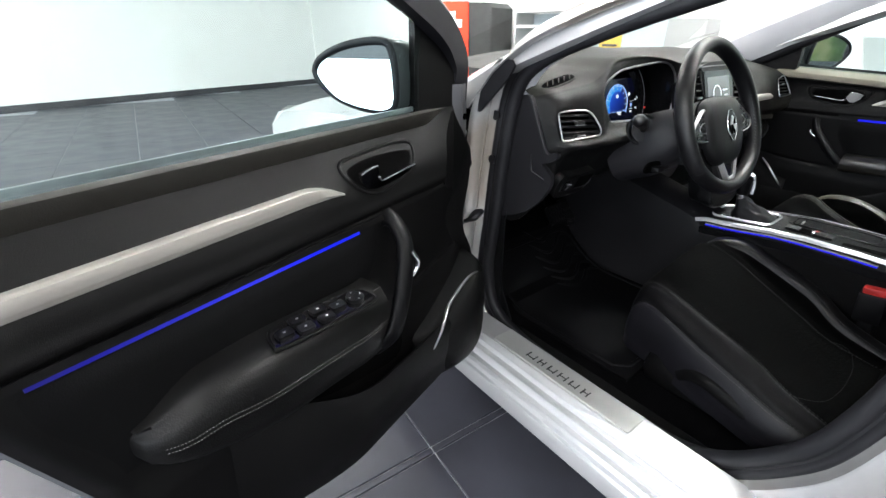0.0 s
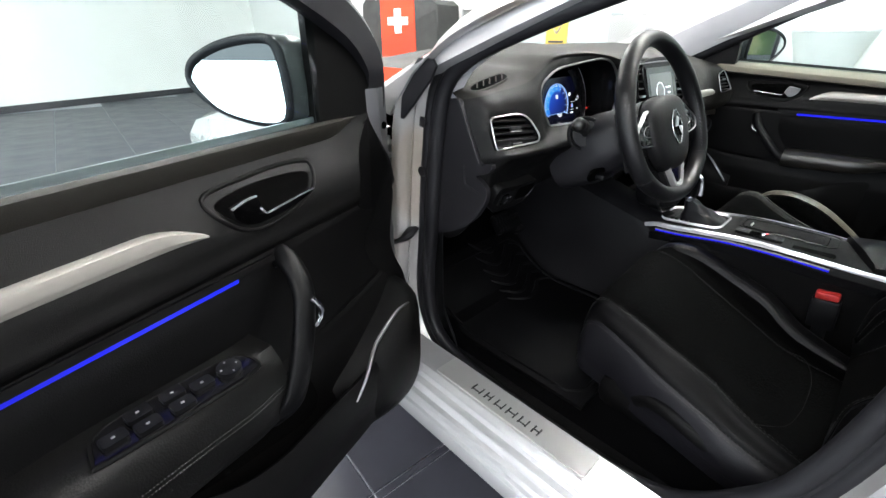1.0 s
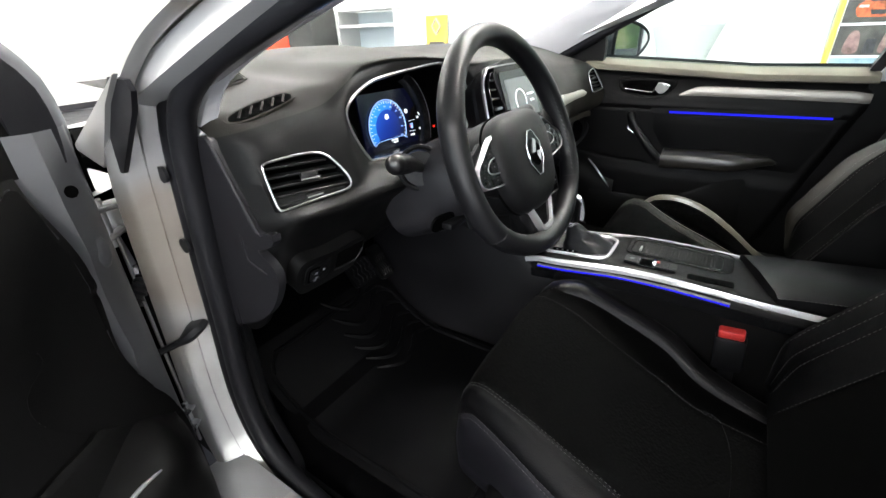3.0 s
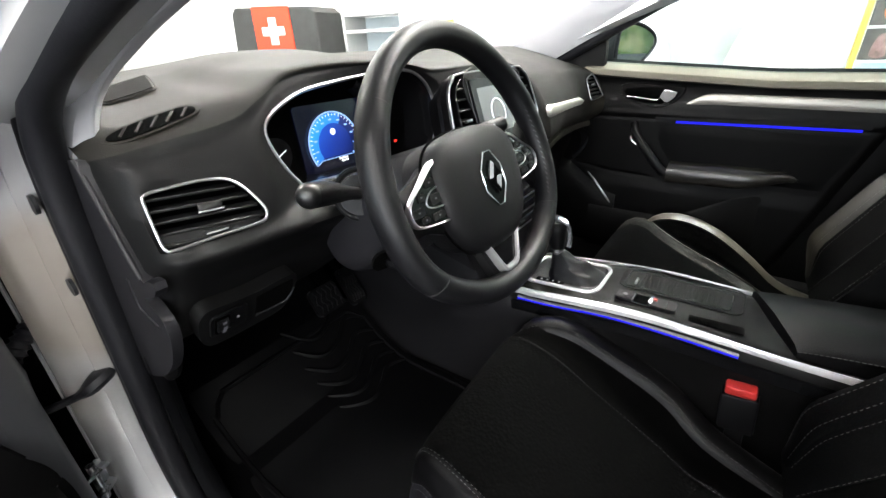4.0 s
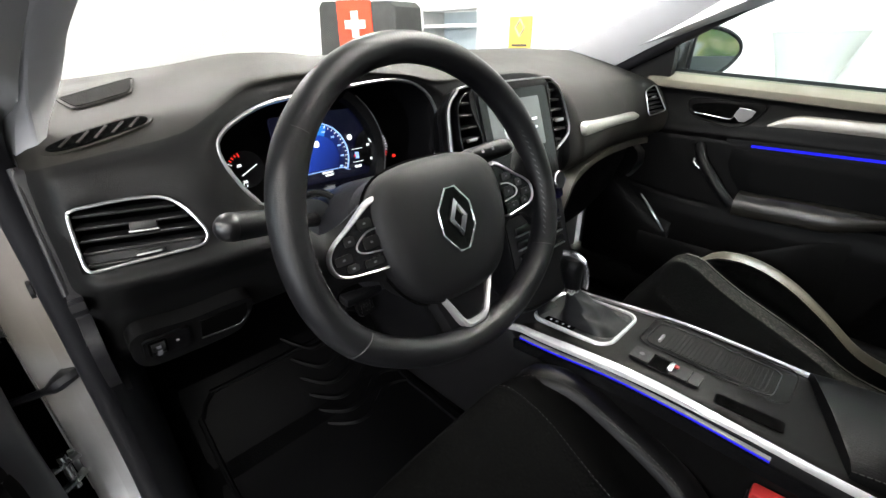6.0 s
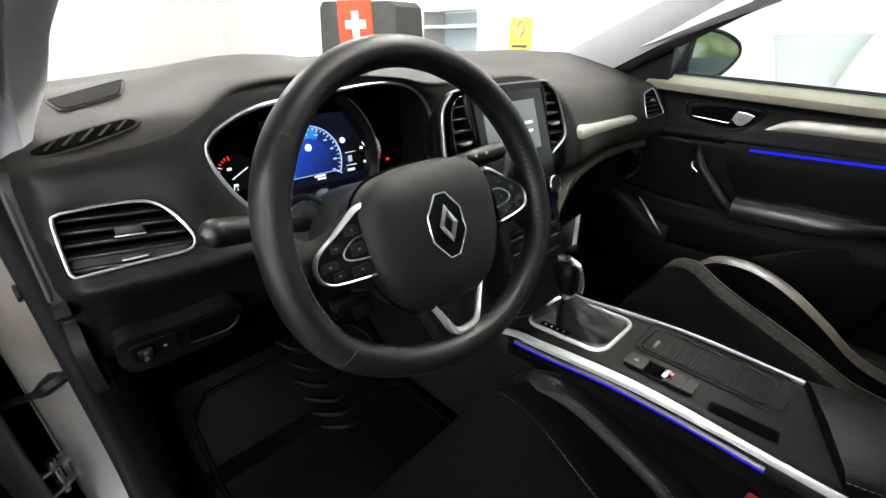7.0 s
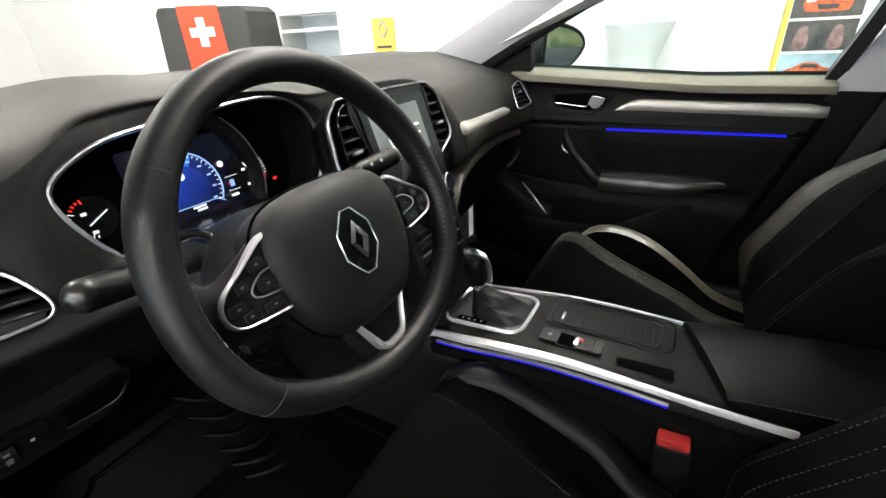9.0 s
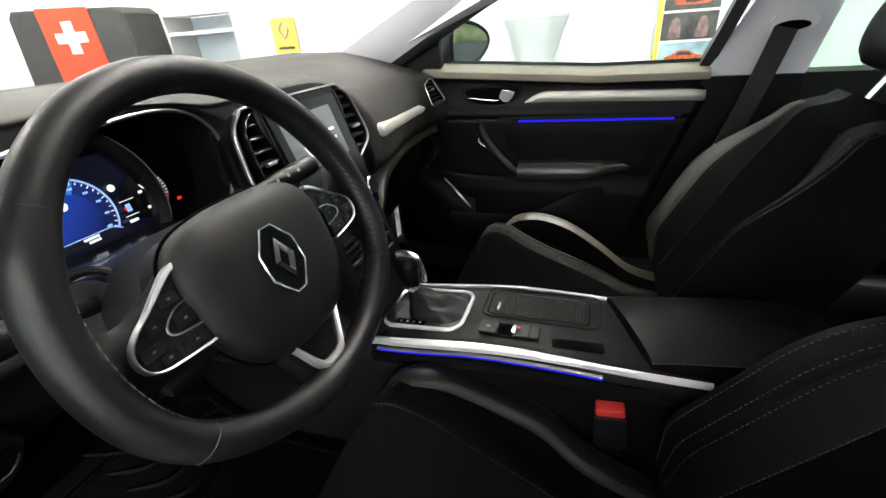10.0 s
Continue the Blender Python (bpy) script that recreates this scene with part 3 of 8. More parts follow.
def side_frame(s):
    """The painted flange round a front door's opening and its rubber seal; s = 1 driver's side, -1 the other."""
    fx = (lambda q: V(q[0], q[1], q[2])) if s > 0 else (lambda q: V(mx(q[0]), q[1], q[2]))
    path = spline([fx(q) for q in OPENING], 120, True)
    lip = [(-0.025, 0.0), (-0.022, 0.011), (-0.012, 0.0145), (-0.003, 0.009), (0.006, 0.016), (0.017, 0.016), (0.024, 0.007), (0.025, -0.006), (0.017, -0.014), (0.004, -0.014), (-0.003, -0.008), (-0.012, -0.013), (-0.022, -0.01)]
    part("door_seal", sweep(path, [(q.x, q.y) for q in spline([(a_, b_, 0) for a_, b_ in lip], 30, True)], (1, 0, 0), True), RUBBER, body, "black double-lipped rubber door seal")
    # painted flange: from the seal outwards, away from the opening and out of the car
    c = sum(path, V(0, 0, 0)) / len(path)
    rings = []
    for i, q in enumerate(path):
        t = (path[(i + 1) % 120] - path[i - 1]).normalized()
        out = t.cross(V(1, 0, 0))
        out.x = 0
        out.normalize()
        if out.dot(q - c) < 0:
            out = -out
        rear = step(-0.2, -0.36, q.y)
        low = step(0.5, 0.3, q.z) * step(-0.3, -0.18, q.y) * step(0.33, 0.25, q.y)
        k = 1 - 0.45 * step(0.84, 0.97, q.z)                # slimmer along the windscreen pillar
        bead = 0.004 * k
        k2 = 1 - 0.62 * step(0.88, 0.98, q.z)
        o = [q + V(s * 0.004, 0, 0) + out * 0.01, q - V(s * 0.012, 0, 0) + out * 0.02, q - V(s * 0.022, 0, 0) + out * 0.024, q - V(s * (0.026 + bead), 0, 0) + out * (0.024 + 0.003 * k2), q - V(s * 0.03, 0, 0) + out * (0.02 + 0.012 * k2), q - V(s * 0.05 * (0.5 + 0.5 * k), 0, 0) + out * k2 * (0.038 + 0.02 * rear), q - V(s * 0.06 * (0.5 + 0.5 * k), 0, 0) + out * k2 * (0.044 + 0.03 * rear), q - V(s * 0.066 * (0.5 + 0.5 * k), 0, 0) + out * k2 * (0.054 + 0.04 * rear), q - V(s * 0.05 * (0.5 + 0.5 * k), 0, 0) + out * k2 * (0.062 + 0.045 * rear), q - V(s * 0.01, 0, 0) + out * 0.05]
        rings.append([p.lerp(q - V(s * 0.006, 0, 0) + out * 0.02, 0.85 * low) if low else p for p in o])
    part("opening_flange", loft(rings, True, False, True), FLANGE, body, "silver painted door opening flange", angle=50)


side_frame(1)


def sill(s):
    prof = [(-0.694, 0.26), (-0.704, 0.303), (-0.712, 0.322), (-0.785, 0.325), (-0.79, 0.318), (-0.797, 0.3135), (-0.8, 0.302), (-0.815, 0.3), (-0.819, 0.294), (-0.821, 0.284), (-0.832, 0.281), (-0.837, 0.274), (-0.839, 0.262), (-0.845, 0.258), (-0.847, 0.245), (-0.835, 0.2), (-0.80, 0.17), (-0.69, 0.16)]
    rings = []
    for y in [0.42, 0.38, 0.3] + [0.3 - 0.05 * i for i in range(1, 12)] + [-0.3, -0.4, -0.6, -1.0]:
        rings.append([V(x if s > 0 else mx(x), y, z) for x, z in prof])
    part("sill", loft(rings), SILVER, body, "silver stepped door sill", angle=25)


sill(1)
sill(-1)
plate = part("sill_plate", slab(round_outline(0.064, 0.375, 0.004), 0.0035, Matrix.Translation((-0.7475, 0.066, 0.3245)) @ pose(0, 0, 0, 0, 2.3, 0), 0.001), PLATE, body, "brushed metal sill plate with dark lettering")
letter_ink = material("plate_ink", (0.012, 0.012, 0.014), 0.5)
for i in range(6):
    w_ = (0.024, 0.016, 0.02, 0.021, 0.02, 0.016)[i]
    for o_, t_ in ((w_ / 2 - 0.0017, 0.0034), (-w_ / 2 + 0.0013, 0.0026)):
        part("lettering_bar", box((0.02, t_, 0.0012), (-0.755, 0.146 - 0.0305 * i + o_, 0.3288), 0, pose(0, 0, 0, 0, 2.3, 0)), letter_ink, plate, smooth=False)
    part("lettering_bar", box((0.0028, w_ * 0.8, 0.0012), (-0.755 + (0.0 if i % 2 else -0.006), 0.146 - 0.0305 * i, 0.3288), 0, pose(0, 0, 0, 0, 2.3, 0)), letter_ink, plate, smooth=False)



def fender(s):
    """Front wing with its wheel arch, and half the bonnet's edge."""
    fx = (lambda q: q) if s > 0 else (lambda q: (mx(q[0]), q[1], q[2]))
    rings = []
    for y in [0.47 + 0.06 * i for i in range(21)]:
        k = (y - 0.47) / 1.2
        top = 0.815 - 0.1 * k * k
        arch = 0.37 ** 2 - (y - 1.05) ** 2
        low = 0.16 if arch <= 0 else max(0.16, 0.31 + math.sqrt(arch))
        x0 = -0.868 + 0.12 * max(0, k - 0.45) ** 2
        pts = [(x0 + 0.02, y, low), (x0, y, low + 0.02), (x0 - 0.004, y, low + (top - low) * 0.55), (x0 + 0.015, y, top - 0.05), (x0 + 0.05, y, top), (x0 + 0.16, y, top + 0.025)]
        rings.append([V(*fx(q)) for q in pts])
    bm = loft(rings, False, False)
    part("front_wing", bm, SILVER, body, "silver front wing")


fender(1)
fender(-1)
bon = []
for i in range(11):
    y = 0.68 + 0.098 * i
    k = (y - 0.47) / 1.2
    top = 0.835 - 0.1 * k * k
    bon.append([V(XC + a * 0.66, y, top + 0.05 * (1 - abs(a) ** 3)) for a in (-1, -0.85, -0.5, 0, 0.5, 0.85, 1)])
part("bonnet", loft(bon, False, False), SILVER, body, "silver bonnet")
part("nose", box((1.4, 0.25, 0.5), (XC, 1.72, 0.45), 0.08), SILVER, body, "silver front bumper")
part("cowl", box((1.36, 0.16, 0.03), (XC, 0.69, 0.855), 0.01, pose(0, 0, 0, 8)), VOID, body, "black scuttle panel")


def pillar_a(s):
    """Windscreen pillar: painted outside, light trim inside."""
    fx = (lambda q: V(*q)) if s > 0 else (lambda q: V(mx(q[0]), q[1], q[2]))
    outer = spline([fx(q) for q in [(-0.705, 0.5, 0.9), (-0.698, 0.4, 0.948), (-0.69, 0.27, 1.0), (-0.672, 0.12, 1.058), (-0.635, -0.1, 1.14), (-0.6, -0.3, 1.2)]], 24)
    part("windscreen_pillar", sweep(outer, [(-0.045, -0.024), (-0.04, 0.004), (-0.018, 0.017), (0.0, 0.02), (0.02, 0.012), (0.024, -0.014), (0.0, -0.024)], (0, 0, 1)), SILVER, body, "silver windscreen pillar")
    if s > 0:
        edge = spline([V(-0.667, 0.323, 0.906), V(-0.659, 0.311, 0.937), V(-0.65, 0.295, 0.963), V(-0.642, 0.238, 1.001), V(-0.634, 0.128, 1.038), V(-0.6, -0.1, 1.1), V(-0.55, -0.28, 1.17)], 36)
        fold = spline([V(-0.65, 0.316, 0.907), V(-0.645, 0.303, 0.94), V(-0.641, 0.272, 0.971), V(-0.634, 0.2, 1.005), V(-0.622, 0.11, 1.038), V(-0.583, -0.08, 1.105), V(-0.535, -0.27, 1.175)], 36)
        rim_g = spline([V(-0.645, 0.332, 0.915), V(-0.63, 0.338, 0.945), V(-0.61, 0.34, 0.976), V(-0.604, 0.25, 1.008), V(-0.598, 0.159, 1.038), V(-0.565, -0.05, 1.112), V(-0.52, -0.26, 1.182)], 36)
        rings = []
        for e, f, g_ in zip(edge, fold, rim_g):
            d = V(-0.004, 0.02, 0.012)
            rings.append([e, e.lerp(f, 0.8) + V(0.001, -0.002, -0.001), f + V(0.002, -0.001, 0), f.lerp(g_, 0.5) + V(0.004, -0.004, -0.002), g_, g_ + d, e + d])
        part("pillar_trim", loft(rings), PILLAR, body, "light grey windscreen pillar trim", angle=35)
        strip_o = [(0.331, 0.983), (0.294, 0.981), (0.286, 0.97), (0.3, 0.948), (0.383, 0.87), (0.433, 0.872), (0.37, 0.945)]
        part("corner_rubber", slab(strip_o, 0.006, frame_matrix((-0.738, 0, 0), (0, 1, 0), (0, 0, 1)) @ Matrix.Translation((0, 0, -0.003)), 0.001), RUBBER, body, "black rubber corner strip")
        part("quarter_cover", slab([(0.3, 0.987), (0.345, 0.955), (0.42, 0.874), (0.5, 0.892)][::-1], 0.006, frame_matrix((-0.739, 0, 0), (0, 1, 0), (0, 0, 1)) @ Matrix.Translation((0, 0, -0.008)), 0.002), PLATE, body, "pale corner cover")
    else:
        rings, seal_line = [], []
        for f in range(-3, 25):
            k = f / 24
            a = V(0.585, 0.50, 0.975).lerp(V(0.52, -0.24, 1.265), k)
            b = V(0.60, 0.28, 0.962).lerp(V(0.55, -0.30, 1.255), k)
            m = a.lerp(b, 0.5) + V(-0.03 + 0.012 * k, -0.01, 0.025)
            a.z += 0.02 * math.sin(max(k, 0) * math.pi)
            back = V(0.05, 0.03, 0.02)
            rings.append([a, a.lerp(m, 0.5) + V(-0.008, 0, 0.004), m, b.lerp(m, 0.45) + V(-0.006, -0.004, 0.0), b, b + V(0.012, 0.004, 0.008), b + back + V(0.0, 0, 0.012), a + back])
            seal_line.append(b + V(0.03, -0.004, 0.0))
        part("pillar_trim", loft(rings), PILLAR, body, "light grey windscreen pillar trim")
        part("pillar_seal", tube(seal_line, 0.021, 12), RUBBER, body, "black rubber seal along the pillar")


pillar_a(1)
pillar_a(-1)

# roof, headlining, tail
roof = []
for y, z, w in ((-0.22, 1.29, 0.56), (-0.5, 1.355, 0.56), (-1.0, 1.375, 0.555), (-1.6, 1.33, 0.54), (-2.0, 1.24, 0.52)):
    roof.append([V(XC + w * a, y, z - 0.06 * a * a * a * a) for a in (-1, -0.8, -0.4, 0, 0.4, 0.8, 1)])
part("roof", loft(roof, False, False), SILVER, body, "silver roof")
part("headlining", loft([[p - V(0, 0, 0.03) for p in r] for r in roof], False, False), PILLAR, body, "light grey headlining")
part("tail", box((1.4, 0.1, 0.9), (XC, -2.25, 0.7), 0.04), SILVER, body, "silver tail")
part("tail_panel", box((1.1, 0.04, 0.4), (XC, -2.1, 1.02), 0.02, pose(0, 0, 0, -20)), VOID, body, "dark rear window")
for s in (1, -1):
    fx = (lambda x: x) if s > 0 else mx
    part("rear_wing", box((0.06, 1.35, 0.62), (fx(-0.835), -1.3, 0.56), 0.03), SILVER, body, "silver rear side panel")
    for nm, out, mt, lab in (("pillar_trim", [(-0.502, 0.872), (-0.578, 1.032), (-0.69, 1.27), (-0.8, 1.27), (-0.71, 0.872)], PILLAR, "light grey upper pillar trim"), ("pillar_trim", [(-0.35, 0.3), (-0.375, 0.45), (-0.425, 0.6), (-0.502, 0.87), (-0.71, 0.87), (-0.72, 0.3)], SOFT_DARK, "black lower pillar trim")):
        x = 0.655 if s < 0 else -0.70
        m = frame_matrix((x, 0, 0), (0, 1, 0), (0, 0, 1))
        if s < 0:
            part(nm, slab(out, 0.03, m @ Matrix.Translation((0, 0, -0.015)), 0.008), mt, body, lab)
bp = spline([V(-0.69, -0.56, 0.3), V(-0.69, -0.56, 0.6), V(-0.675, -0.6, 0.85), V(-0.625, -0.66, 1.08), V(-0.57, -0.7, 1.23)], 20)
part("centre_pillar", sweep(bp, [(-0.06, -0.05), (0.06, -0.05), (0.06, 0.03), (-0.06, 0.03)], (0, 1, 0)), SOFT_DARK, body, "black centre pillar trim")
rw = bmesh.new()
rw.faces.new([rw.verts.new(q) for q in (V(0.72, -0.66, 0.86), V(0.72, -1.5, 0.86), V(0.62, -1.45, 1.3), V(0.62, -0.7, 1.3))])
q = part("rear_side_glass", rw, REAR_GLASS, body, "green tinted rear side window", False)
q.visible_shadow = False
part("rear_door_trim", box((0.06, 0.86, 0.6), (0.69, -1.1, 0.578), 0.03), SOFT_DARK, body, "black rear door trim")
bl = spline([V(-0.79, -0.47, 0.24), V(-0.79, -0.47, 0.4), V(-0.78, -0.5, 0.6), V(-0.76, -0.54, 0.85)], 14)
part("pillar_base", sweep(bl, [(-0.1, -0.03), (0.07, -0.03), (0.075, 0.02), (-0.1, 0.04)], (0, 1, 0)), SILVER, body, "silver centre pillar outer panel")
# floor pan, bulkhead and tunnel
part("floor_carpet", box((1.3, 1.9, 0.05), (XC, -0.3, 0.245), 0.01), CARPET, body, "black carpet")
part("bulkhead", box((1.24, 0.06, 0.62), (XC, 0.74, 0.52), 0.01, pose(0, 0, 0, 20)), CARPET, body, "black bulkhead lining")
part("sill_cover", box((0.12, 1.95, 0.1), (0.662, -0.57, 0.3), 0.02), KNEE, body, "dark plastic inner sill cover")
part("underbody", box((1.3, 3.4, 0.08), (XC, -0.5, 0.17)), VOID, body, smooth=False)
toe = [[V(x, 0.30 + 0.16 * i, 0.272 + 0.075 * i * i * 0.9) for x in (-0.68, -0.2)] for i in range(4)]
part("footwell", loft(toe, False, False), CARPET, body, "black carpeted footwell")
kick = field(lambda y, z: -0.655 + 0.02 * step(0.45, 0.8, y), 0.36, 0.75, 0.27, 0.72, 8, 8)
part("kick_panel", kick, KNEE, body, "dark plastic kick panel")
kl = [[V(x_, y_ - 0.06 * step(0.42, 0.27, z), z) for x_, y_ in ((-0.674, 0.34), (-0.662, 0.352), (-0.645, 0.375), (-0.634, 0.41), (-0.63, 0.47), (-0.628, 0.6))] for z in [0.275 + 0.37 * i / 10 for i in range(11)]]
part("kick_lining", loft(kl, False, False), KICK_GREY, body, "dark grey footwell side lining")
sc = field(lambda y, z: -0.672 + 0.01 * step(0.33, 0.27, z), -0.5, 0.4, 0.262, 0.31, 20, 4)
part("sill_trim", sc, KNEE, body, "black plastic sill trim")
for yy in (1.05, -1.5):
    for s in (1, -1):
        x = -0.8 if s > 0 else mx(-0.8)
        wh = part("wheel", tube([V(x - 0.09, yy, 0.31), V(x + 0.09, yy, 0.31)], 0.31, 36), RUBBER, body, "black tyre")
        part("hub", tube([V(x - 0.095, yy, 0.31), V(x + 0.095, yy, 0.31)], 0.2, 24), SATIN_CHROME, wh, "alloy wheel")
ws = loft([[V(XC + a * 0.64, 0.74 - 0.05 * a * a, 0.96), V(XC + a * 0.59, 0.27 - 0.02 * a * a, 1.11), V(XC + a * 0.53, -0.22, 1.285)] for a in (-1, -0.7, -0.35, 0, 0.35, 0.7, 1)], False, False)
g = part("windscreen", ws, SCREEN_GLASS, body, "clear windscreen")
g.visible_shadow = False
for q, r in (((-0.69, 0.367, 0.861), 0.011), ((-0.69, 0.372, 0.757), 0.011)):
    part("plug", disc(r, 0.004, frame_matrix((q[0] - 0.012, q[1], q[2]), (0, -1, 0), (0, 0, 1)) , 16, 0.001), RUBBER, body, "black rubber plug")

part("wing_edge", sweep(spline([V(-0.752, 0.455, 0.77), V(-0.752, 0.455, 0.66), V(-0.752, 0.455, 0.5), V(-0.752, 0.455, 0.36)], 20), circle(0.0025, 6, 0.004), (1, 0, 0)), SILVER, body, "bright folded edge of the front wing")
# hinges, check strap and wiring between the open door and the body
# Added black block: stands in for the shade between wing and flange.
part("hinge_shade", box((0.12, 0.02, 0.66), (-0.805, 0.5, 0.58)), VOID, body, "dark block for the shade in the hinge gap", False)
for z in (0.43, 0.80):
    h = part("door_hinge", box((0.035, 0.006, 0.05), (-0.742, 0.452, z), 0.002), STEEL, body, "bare metal door hinge")
    part("hinge_arm", sweep(spline([V(-0.745, 0.446, z + 0.016), V(-0.765, 0.432, z + 0.02), V(-0.785, 0.425, z + 0.018), V(-0.797, 0.436, z + 0.006)], 12), circle(0.0045, 8, 0.007), (0, 0, 1)), STEEL, h)
    part("hinge_arm", sweep(spline([V(-0.745, 0.446, z - 0.016), V(-0.765, 0.43, z - 0.018), V(-0.785, 0.424, z - 0.02), V(-0.797, 0.436, z - 0.006)], 12), circle(0.0045, 8, 0.007), (0, 0, 1)), STEEL, h)
    part("hinge_pin", tube([V(-0.765, 0.436, z - 0.034), V(-0.765, 0.436, z + 0.034)], 0.006, 10, (1, 0, 0)), STEEL, h)
    for dz in (-0.014, 0.014):
        part("bolt", tube([V(-0.735, 0.447, z + dz), V(-0.735, 0.438, z + dz)], 0.006, 6), STEEL, h, smooth=False)
part("check_strap", sweep(spline([V(-0.70, 0.412, 0.612), V(-0.715, 0.405, 0.609), V(-0.733, 0.41, 0.596), V(-0.752, 0.425, 0.586), V(-0.79, 0.44, 0.58)], 16), lambda f: circle(0.0115 - 0.006 * step(0.25, 0.5, f), 8, 0.014 - 0.008 * step(0.25, 0.5, f)), (0, 0, 1)), RUBBER, body, "black door check strap")
part("wiring_boot", tube(spline([V(-0.742, 0.45, 0.70), V(-0.76, 0.435, 0.69), V(-0.78, 0.432, 0.67), V(-0.8, 0.44, 0.66)], 30), lambda f: 0.011 + 0.0022 * math.sin(60 * f), 10), RUBBER, body, "black ribbed wiring boot")
rb = [[V(0.02 + a * 0.6, -0.98 - 0.28 * k, 0.45 + 0.42 * k - 0.05 * abs(a) ** 3) for a in (-1, -0.8, -0.4, 0, 0.4, 0.8, 1)] for k in (0, 0.4, 0.8, 1)]
rb.append([q + V(0, -0.08, -0.02) for q in rb[-1]])
part("rear_backrest", loft(rb, False, False), LEATHER, body, "black rear seat back")

part("rear_screen", loft([[V(XC + a * 0.5, -2.0, 1.225 - 0.05 * a ** 4), V(XC + a * 0.56, -2.27, 0.98)] for a in (-1, -0.6, 0, 0.6, 1)], False, False), PIANO, body, "dark tinted rear window")
part("tail_upper", box((1.3, 0.12, 0.2), (XC, -2.27, 0.95), 0.04), SILVER, body, "silver tailgate")
for s in (1, -1):
    fx = (lambda x: x) if s > 0 else mx
    cp = [V(fx(-0.6), -1.45, 1.3), V(fx(-0.66), -1.75, 1.1), V(fx(-0.74), -2.1, 0.87)]
    part("rear_pillar", sweep(spline(cp, 14), circle(0.05, 10, 0.1), (0, 1, 0)), SILVER, body, "silver rear pillar")
    part("roof_rail", sweep(spline([V(fx(-0.6), -0.3, 1.235), V(fx(-0.6), -0.7, 1.3), V(fx(-0.595), -1.2, 1.32), V(fx(-0.575), -1.7, 1.27), V(fx(-0.55), -2.0, 1.19)], 20), circle(0.03, 8, 0.025), (0, 0, 1)), SILVER, body, "silver roof edge")
    part("tail_lamp", box((0.22, 0.08, 0.12), (fx(-0.62), -2.3, 0.82), 0.03), RED, body, "red tail lamp")
    part("head_lamp", box((0.3, 0.16, 0.12), (fx(-0.58), 1.76, 0.66), 0.04), PIANO, body, "dark glass head lamp")
lw = bmesh.new()
lw.faces.new([lw.verts.new(q) for q in (V(-0.80, -0.66, 0.86), V(-0.80, -1.7, 0.86), V(-0.66, -1.45, 1.3), V(-0.62, -0.72, 1.28))])
part("rear_side_glass", lw, REAR_GLASS, body, "green tinted rear side window", False).visible_shadow = False

# ---- the front doors ----
HINGE = V(-0.80, 0.42, 0.3)


